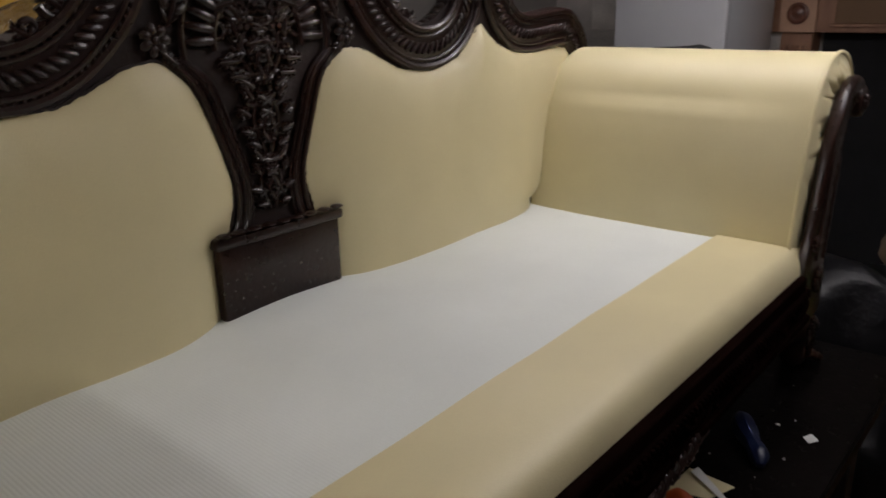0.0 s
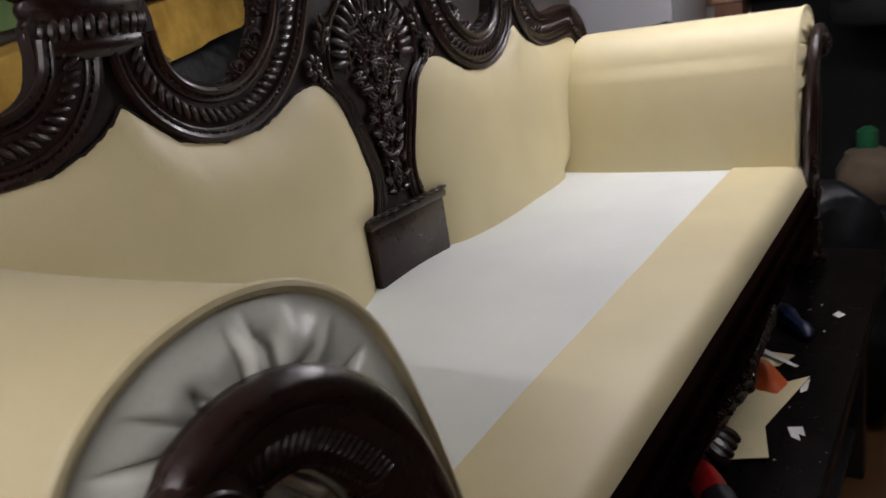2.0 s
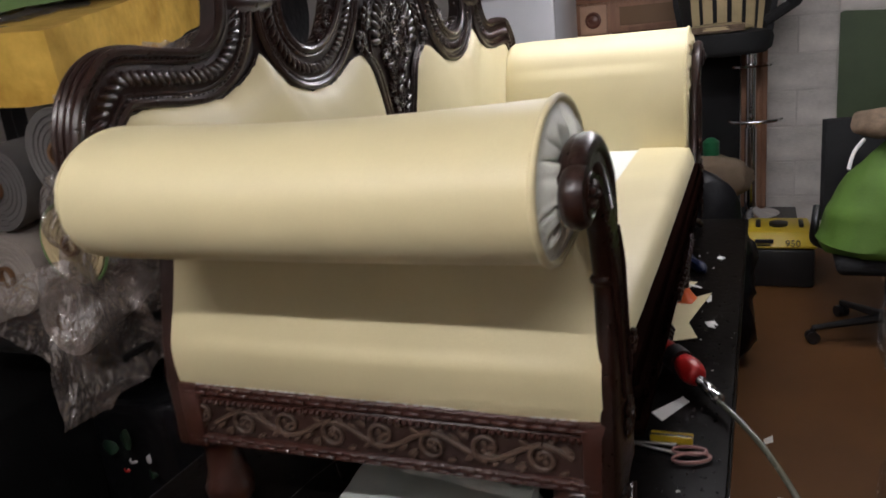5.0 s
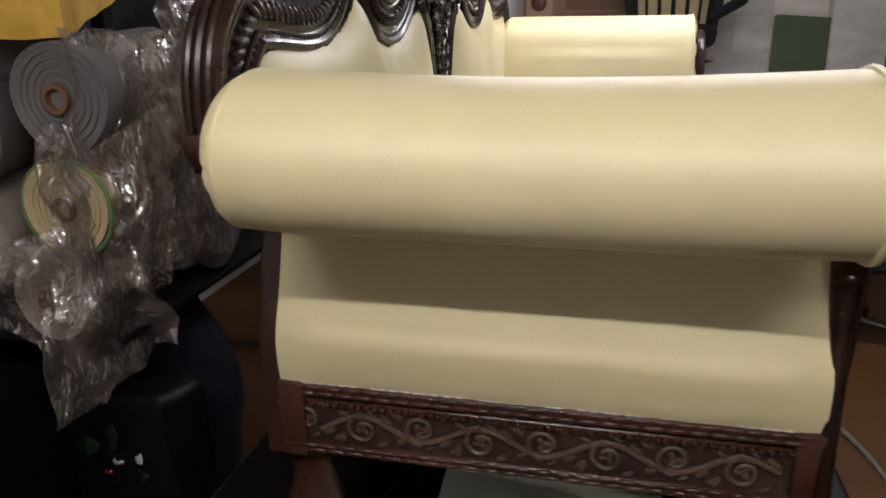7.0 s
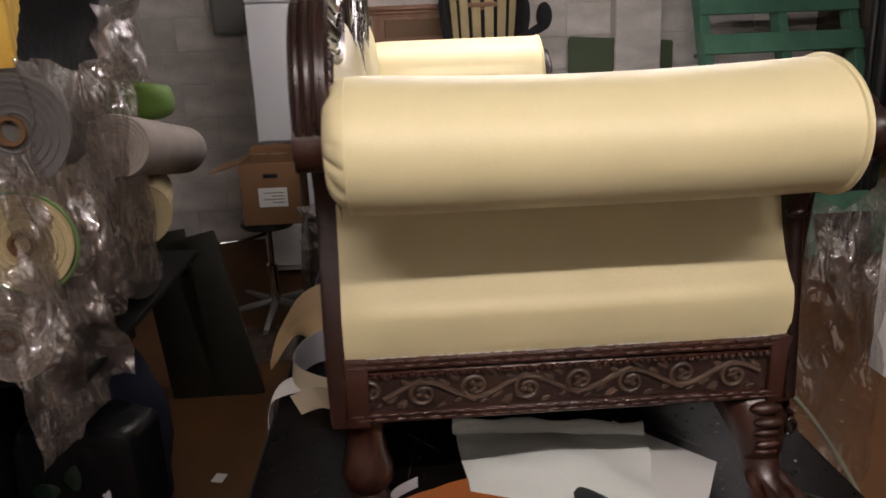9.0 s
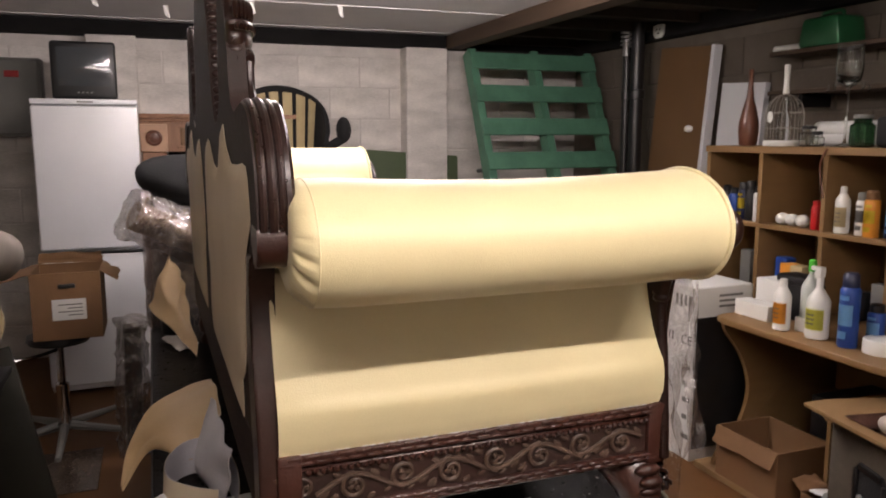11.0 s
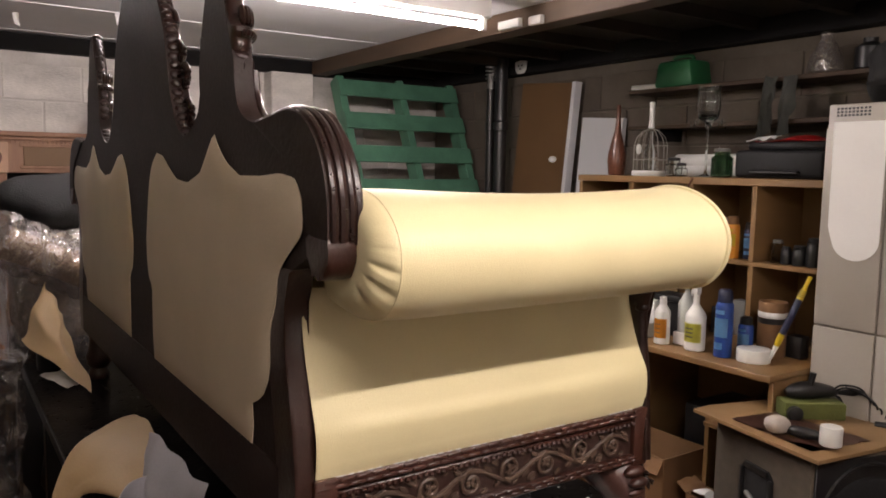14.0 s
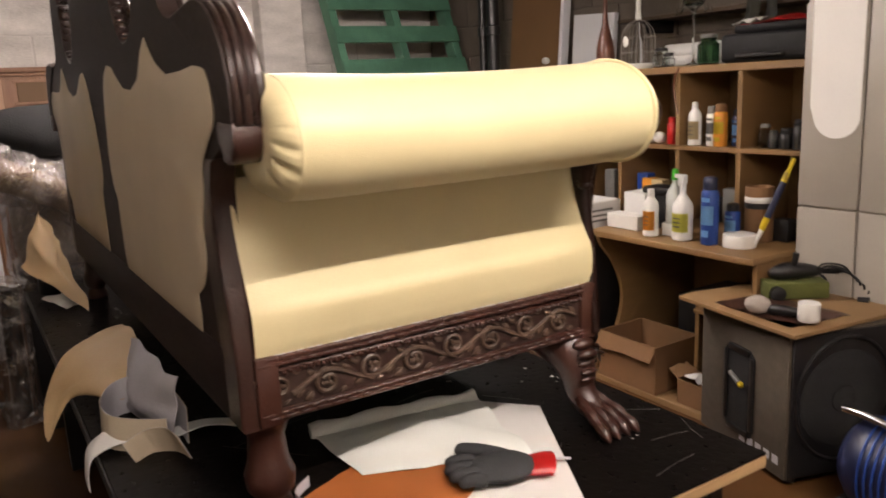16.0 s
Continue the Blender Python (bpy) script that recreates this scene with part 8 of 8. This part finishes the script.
lathe(bm, [(0.05, 0), (0.05, 0.004), (0.01, 0.014), (0.005, 0.03), (0.005, 0.24), (0.02, 0.25), (0.045, 0.27), (0.055, 0.32), (0.05, 0.39), (0.052, 0.42), (0.049, 0.42), (0.047, 0.39), (0.05, 0.32), (0.04, 0.275), (0.005, 0.26)], (0, 0, 0), 18)
part("goblet", bm, GLASS, va)
for k in range(8):
    a = 2 * math.pi * k / 8
    bm = bmesh.new()
    blob(bm, (0.075 * math.cos(a), 0.075 * math.sin(a), 0.25 - 0.01 * (k % 2)), (0.006, 0.006, 0.016), None, 6, 4)
    tube(bm, [(0.03 * math.cos(a), 0.03 * math.sin(a), 0.26), (0.075 * math.cos(a), 0.075 * math.sin(a), 0.268)], 0.0012, 4)
    part("droplet", bm, GLASS, va)
bm = bmesh.new()
tube(bm, [(1.62, -2.05, TZ + 0.075), (1.05, -2.05, TZ + 0.075)], 0.036, 16)
tube(bm, [(1.62, -2.05, TZ + 0.035), (1.05, -2.05, TZ + 0.035)], 0.034, 16)
solo("paper_roll", bm, PAPER, "rolls of white paper lying on the unit", "paper roll")
pr = thing("printer", (0.92, -1.92, TZ), "bulky black printer on the shelf unit", "printer", world_coords=True)
bm = bmesh.new()
box(bm, 0.70, 1.11, -2.08, -1.79, TZ, TZ + 0.12, 0.02, 3)
part("body", bm, PRINTER_BLACK, pr)
bm = bmesh.new()
box(bm, 0.72, 1.08, -2.07, -1.84, TZ + 0.1205, TZ + 0.155, 0.012, 2)
part("lid", bm, PRINTER_BLACK, pr)
bm = bmesh.new()
box(bm, 0.80, 1.02, -1.83, -1.77, TZ + 0.02, TZ + 0.034, 0.004)
part("paper_tray", bm, BLACK, pr)
bm = bmesh.new()
patch(bm, (1.06, -1.86, TZ + 0.160), (0.72, -1.84, TZ + 0.162), (0.74, -2.02, TZ + 0.165), (1.02, -2.02, TZ + 0.160), (0, 0, 0.016), 12, 0.014, 0.002, 6)
solo("red_cloth", bm, RED, "red cloth thrown over the printer", "cloth")
bm = bmesh.new()
patch(bm, (1.10, -1.855, TZ + 0.163), (0.98, -1.83, TZ + 0.168), (0.96, -1.9, TZ + 0.185), (1.06, -1.93, TZ + 0.168), (0, 0, 0.012), 8, 0.012, 0.002, 16)
solo("white_cloth", bm, PAPER, "white rag beside a red cloth", "cloth")

# ---- beige cabinet ----
bc = thing("beige_cabinet", (0.33, -1.9, 0.0), "tall beige metal cabinet with a vented top", "cabinet", world_coords=True)
bm = bmesh.new()
box(bm, 0.06, 0.593, -2.20, -1.61, 0.0, 1.685, 0.008, 2)
part("body", bm, BEIGE_METAL, bc)
for x0, x1 in ((0.366, 0.591), (0.064, 0.358)):
    for z0, z1 in ((0.02, 0.868), (0.876, 1.60)):
        bm = bmesh.new()
        box(bm, x0, x1, -1.609, -1.599, z0, z1, 0.004, 2)
        part("door", bm, BEIGE_METAL, bc)
bm = bmesh.new()
for r_ in range(3):
    for k in range(9):
        box(bm, 0.44 + k * 0.014, 0.449 + k * 0.014, -1.6105, -1.6085, 1.640 + r_ * 0.012, 1.648 + r_ * 0.012)
part("vents", bm, BLACK, bc, kind="stuff")
bm = bmesh.new()
slab(bm, [(0.372, 1.62), (0.372, 1.20)] + [(0.372 + 0.085 - 0.085 * math.cos(t), 1.20 - 0.075 * math.sin(t)) for t in [math.pi * i / 12 for i in range(1, 12)]] + [(0.545, 1.20), (0.558, 1.24), (0.560, 1.62)], -1.597, -1.595, "y")
solo("paper_pattern", bm, PAPER, "long white paper pattern hung on the cabinet", "paper")
soft_bag("black_holdall", (0.33, -1.83, 1.815), (0.25, 0.19, 0.14), BLACK_CLOTH, "black holdall on top of the cabinet", "bag", 31)

# ---- speaker cabinet with a board on top ----
SPK = Matrix.Translation((0.29, -1.126, 0)) @ Euler((0, 0, math.radians(-18.5))).to_matrix().to_4x4()
sp = thing("speaker_cabinet", SPK, "grey carpeted bass speaker cabinet on the floor", "speaker")
bm = bmesh.new()
box(bm, 0.0, 0.49, -0.42, 0.0, 0.03, 0.545, 0.006, 2)
part("cabinet", bm, GREY_CARPET, sp)
for x in (0.05, 0.44):
    for y in (-0.06, -0.36):
        bm = bmesh.new()
        lathe(bm, [(0.022, 0.0), (0.024, 0.006), (0.020, 0.029)], (x, y, 0), 12)
        part("foot", bm, BLACK, sp)
bm = bmesh.new()
slab(bm, [(0.165, 0.13), (0.18, 0.10), (0.315, 0.10), (0.33, 0.13), (0.33, 0.40), (0.305, 0.425), (0.19, 0.425), (0.165, 0.40)], 0.001, 0.004, "y", 0.001)
hd = part("handle_plate", bm, BLACK_CLOTH, sp, "black recessed handle plate")
for x0, x1, z0, z1 in ((0.165, 0.183, 0.13, 0.40), (0.312, 0.33, 0.13, 0.40), (0.19, 0.305, 0.402, 0.425), (0.19, 0.305, 0.10, 0.123)):
    bm = bmesh.new()
    box(bm, x0, x1, 0.0042, 0.014, z0, z1, 0.004, 2)
    part("rim", bm, BLACK, hd)
bm = bmesh.new()
tube(bm, [(0.285, 0.016, 0.318), (0.225, 0.024, 0.300)], 0.009, 10)
part("grip", bm, GREY_METAL, hd)
bm = bmesh.new()
blob(bm, (0.212, 0.025, 0.297), (0.013, 0.011, 0.012), None, 10, 6)
part("yellow_cap", bm, YELLOW, hd)
bm = bmesh.new()
box(bm, -0.010, -0.001, -0.41, -0.01, 0.04, 0.535, 0.002)
gr = part("baffle", bm, BLACK, sp, "black front baffle")
bm = bmesh.new()
tube(bm, [(-0.012, -0.21 + 0.185 * math.cos(2 * math.pi * i / 48), 0.30 + 0.215 * math.sin(2 * math.pi * i / 48)) for i in range(48)], 0.007, 7, closed=True)
part("grille_ring", bm, BLACK, gr)
bm = bmesh.new()
lathe(bm, [(0.17, 0.0), (0.16, 0.006), (0.12, -0.002), (0.05, -0.006), (0.045, 0.004), (0.01, 0.01)], (0, 0, 0), 28)
bmesh.ops.transform(bm, matrix=pose(-0.011, -0.21, 0.30, 0, -90, 0), verts=bm.verts[:])
part("cone", bm, BLACK_CLOTH, gr)
for k in range(5):
    bm = bmesh.new()
    box(bm, 0.03 + k * 0.045, 0.06 + k * 0.045, 0.001, 0.002, 0.075, 0.105)
    part("faded_mark", bm, SUEDE, sp)

brd = Matrix.Translation((0.29, -1.126, 0.546)) @ Euler((0, 0, math.radians(-10))).to_matrix().to_4x4()
bb = thing("ply_board", brd, "square plywood board laid on the speaker", "board")
bm = bmesh.new()
slab(bm, [(-0.05, 0.035), (0.50, 0.030), (0.515, -0.06), (0.46, -0.56), (-0.03, -0.58)], 0.0, 0.014, "z", 0.002)
part("board", bm, MDF, bb)
BZ = 0.5615
bm = bmesh.new()
patch(bm, (0.64, -1.20, BZ), (0.30, -1.14, BZ), (0.25, -1.40, BZ), (0.60, -1.42, BZ), (0, 0, 0.008), 12, 0.01, 0.0015, 41)
for v in bm.verts:
    v.co.z = max(v.co.z, BZ)
solo("brown_leather", bm, mat("dark_brown_leather", (0.055, 0.022, 0.014), 0.5, 0, 0.15, 8, 120, 0.2), "dark brown leather offcut on the board", "offcut")
bm = bmesh.new()
blob(bm, (0.455, -1.185, BZ + 0.036), (0.042, 0.038, 0.031), None, 14, 10)
for v in bm.verts:
    v.co += Vector((rough(v.co, 18, 0.01), rough(v.co + Vector((2, 0, 0)), 18, 0.01), 0))
solo("tape_ball", bm, ROLL_PALE, "wad of crumpled beige tape", "tape")
bm = bmesh.new()
lathe(bm, [(0.018, 0.0), (0.032, 0.0), (0.034, 0.003), (0.034, 0.058), (0.032, 0.061), (0.018, 0.061)], (0.285, -1.215, BZ + 0.012), 22)
solo("tape_roll", bm, WHITE_PLASTIC, "small roll of white tape on leather", "tape")
hg = thing("black_gun", (0.37, -1.205, BZ), "small black glue gun lying on leather", "tool", world_coords=True)
bm = bmesh.new()
tube(bm, spline([(0.43, -1.20, BZ + 0.024), (0.37, -1.215, BZ + 0.026), (0.315, -1.235, BZ + 0.024)], 4), [0.008, 0.014, 0.018, 0.02, 0.02, 0.018, 0.016, 0.014, 0.012], 10)
part("barrel", bm, BLACK, hg)
FOAM_AT = pose(0.535, -1.36, BZ, 0, 0, -126.9)
bm = bmesh.new()
box(bm, 0.0, 0.215, 0.0, 0.09, 0.0, 0.060, 0.006, 2, FOAM_AT)
solo("sponge_block", bm, FOAM_SPONGE, "olive green foam block on the board", "foam")
dg = thing("power_drill", FOAM_AT @ pose(0, 0, 0.061), "black corded tool lying on a foam block", "drill")
bm = bmesh.new()
tube(bm, spline([(0.02, 0.055, 0.022), (0.08, 0.06, 0.030), (0.15, 0.065, 0.030), (0.21, 0.07, 0.024)], 4), [0.012, 0.020, 0.026, 0.030, 0.032, 0.032, 0.031, 0.029, 0.027, 0.024, 0.021, 0.016, 0.010], 12)
part("body", bm, BLACK, dg)
bm = bmesh.new()
tube(bm, [(0.10, 0.05, 0.035), (0.11, 0.045, 0.10)], 0.011, 10)
part("handle", bm, BLACK, dg)
bm = bmesh.new()
lathe(bm, [(0.012, 0.0), (0.026, 0.002), (0.027, 0.02), (0.012, 0.024)], (0, 0, 0), 16, pose(0.03, -0.002, -0.035, 90, 0, 0))
part("disc", bm, BLACK, dg)
for k in range(7):
    bm = bmesh.new()
    tube(bm, spline([(0.19, 0.07, 0.02), (0.20 + 0.02 * k, 0.03, 0.06 - 0.008 * k), (0.27 + 0.01 * k, 0.02 - 0.01 * k, 0.05 - 0.014 * k), (0.32, 0.05 + 0.01 * k, -0.02 - 0.008 * k), (0.27, 0.09, -0.045 - 0.004 * k), (0.22, 0.08 + 0.006 * k, 0.004)], 6), 0.0036, 6)
    part("cord", bm, BLACK_CLOTH, dg, "looped black cord")
bm = bmesh.new()
tube(bm, [(0.30, -0.03, -0.062), (0.33, -0.05, -0.060)], 0.014, 10)
part("plug", bm, BLACK, dg)

# cartons on the floor
open_carton("carton", 1.04, 1.38, -1.62, -1.34, 0.031, 0.245, "open brown carton with a torn front flap", (("y1", -1.15, 0.07),))
open_carton("carton", 0.80, 0.94, -1.49, -1.36, 0.031, 0.135, "small brown carton by the speaker", (("x1", 0.5, 0.06),))
bm = bmesh.new()
patch(bm, (0.82, -1.47, 0.125), (0.93, -1.47, 0.13), (0.92, -1.38, 0.15), (0.83, -1.38, 0.14), (0, 0, 0.02), 6, 0.015, 0.002, 5)
solo("paper_wad", bm, PAPER, "crumpled white paper in a carton", "paper")

# tall printed carton beside the desk, wrapped in film
pb = thing("boxed_appliance", (1.68, -1.50, 0.0), "tall white printed carton with black sides", "box", world_coords=True)
bm = bmesh.new()
box(bm, 1.555, 1.81, -1.66, -1.345, 0.0, 0.80, 0.006)
part("carton", bm, PAPER, pb)
bm = bmesh.new()
box(bm, 1.552, 1.5545, -1.655, -1.352, 0.06, 0.665, 0.001)
part("black_print", bm, BLACK, pb, "black printed panel")
for k, (z0, w0) in enumerate(((0.10, 0.05), (0.19, 0.035), (0.27, 0.05), (0.345, 0.03), (0.42, 0.045))):
    bm = bmesh.new()
    box(bm, 1.62 - w0, 1.62, -1.3445, -1.343, z0, z0 + 0.022)
    part("print_bar", bm, GREY_METAL, pb)
SIDE_FACE = Matrix(((-1, 0, 0, 0), (0, 0, 1, 0), (0, 1, 0, 0), (0, 0, 0, 1)))
lettering("CE", 0.060, Matrix.Translation((1.645, -1.3440, 0.535)) @ SIDE_FACE, BLACK, pb)
for k in range(2):
    bm = bmesh.new()
    box(bm, 1.700 + k * 0.022, 1.708 + k * 0.022, -1.3445, -1.343, 0.537, 0.575)
    part("print_bar", bm, BLACK, pb)
for k in range(4):
    bm = bmesh.new()
    box(bm, 1.585 + k * 0.03, 1.602 + k * 0.03, -1.3445, -1.343, 0.70 + 0.006 * (k % 2), 0.755, 0.0005)
    part("print_mark", bm, GREY_METAL, pb)
for k in range(3):
    bm = bmesh.new()
    box(bm, 1.5535, 1.5548, -1.60, -1.47, 0.705 + 0.024 * k, 0.715 + 0.024 * k)
    part("print_bar", bm, GREY_METAL, pb)
film("plastic_film", ((1.50, -1.28, 0.80), (1.52, -1.33, 0.84), (1.48, -1.34, 0.10), (1.46, -1.24, 0.06)), "clear plastic sheet hanging down a printed carton", 23, 30, 0.03, FILM_THIN)
film("plastic_film", ((0.92, -0.47, 0.92), (0.98, -0.86, 0.98), (0.95, -0.82, 0.05), (0.86, -0.44, 0.05)), "crumpled plastic sheet standing by the bench", 27, 46, 0.07, FILM_THIN)

# blue compressor by the speaker
cp = thing("compressor", (0.03, -1.22, 0.0), "blue air compressor tank with a steel rail", "compressor", world_coords=True)
bm = bmesh.new()
lathe(bm, [(0.03, 0.0), (0.10, 0.01), (0.14, 0.05), (0.15, 0.10), (0.15, 0.20), (0.14, 0.25), (0.10, 0.29), (0.03, 0.30)], (0, 0, 0), 24)
bmesh.ops.transform(bm, matrix=pose(0.12, -1.22, 0.175, 0, -90, 0), verts=bm.verts[:])
part("tank", bm, NAVY, cp, "dark blue steel tank")
bm = bmesh.new()
tube(bm, spline([(0.12, -1.16, 0.34), (0.05, -1.15, 0.345), (-0.12, -1.13, 0.33)], 4), 0.012, 10)
part("rail", bm, CHROME, cp, "steel carrying rail")
for k in range(6):
    bm = bmesh.new()
    tube(bm, [(0.02 - k * 0.022, -1.22 + 0.152 * math.cos(t), 0.175 + 0.152 * math.sin(t)) for t in [2 * math.pi * i / 24 for i in range(24)]], 0.004, 6, closed=True)
    part("cooling_rib", bm, BLUE, cp)
for x in (-0.14, 0.09):
    bm = bmesh.new()
    box(bm, x, x + 0.03, -1.30, -1.14, 0.0, 0.05, 0.004)
    part("foot", bm, BLACK, cp)

# ---- masonry blocks, laid on the walls ----


def shared_block(lx, ly, lz, bevel):
    bm = bmesh.new()
    box(bm, 0, lx, 0, ly, 0, lz, bevel)
    me = bpy.data.meshes.new("block")
    bmesh.ops.recalc_face_normals(bm, faces=bm.faces[:])
    bm.to_mesh(me)
    bm.free()
    return me


def lay(wall, start, end, axis, at, out, material, rng):
    L_, H_, J_ = 0.440, 0.215, 0.010
    me = shared_block(*((0.012, L_, H_) if axis == "y" else (L_, 0.012, H_)), 0.003)
    half = shared_block(*((0.012, L_ / 2 - J_ / 2, H_) if axis == "y" else (L_ / 2 - J_ / 2, 0.012, H_)), 0.003)
    me.materials.append(material)
    half.materials.append(material)
    for row in range(9):
        z = 0.012 + row * (H_ + J_)
        if z + H_ > CEIL_Z - 0.02:
            break
        p = start
        first = row % 2
        while p + L_ / 2 < end:
            use = half if first else me
            w = (L_ / 2 - J_ / 2) if first else L_
            first = 0
            if p + w <= end:
                o = new("block", use)
                o.parent = wall
                depth = rng.uniform(-0.002, 0.002)
                o.location = (at + depth if axis == "y" else p, p if axis == "y" else at + depth, z)
            p += w + J_


lay(wall_far, SIDE_Y + 0.02, LEFT_Y - 0.02, "y", FAR_X - 0.009, -1, BLOCK, random.Random(1))
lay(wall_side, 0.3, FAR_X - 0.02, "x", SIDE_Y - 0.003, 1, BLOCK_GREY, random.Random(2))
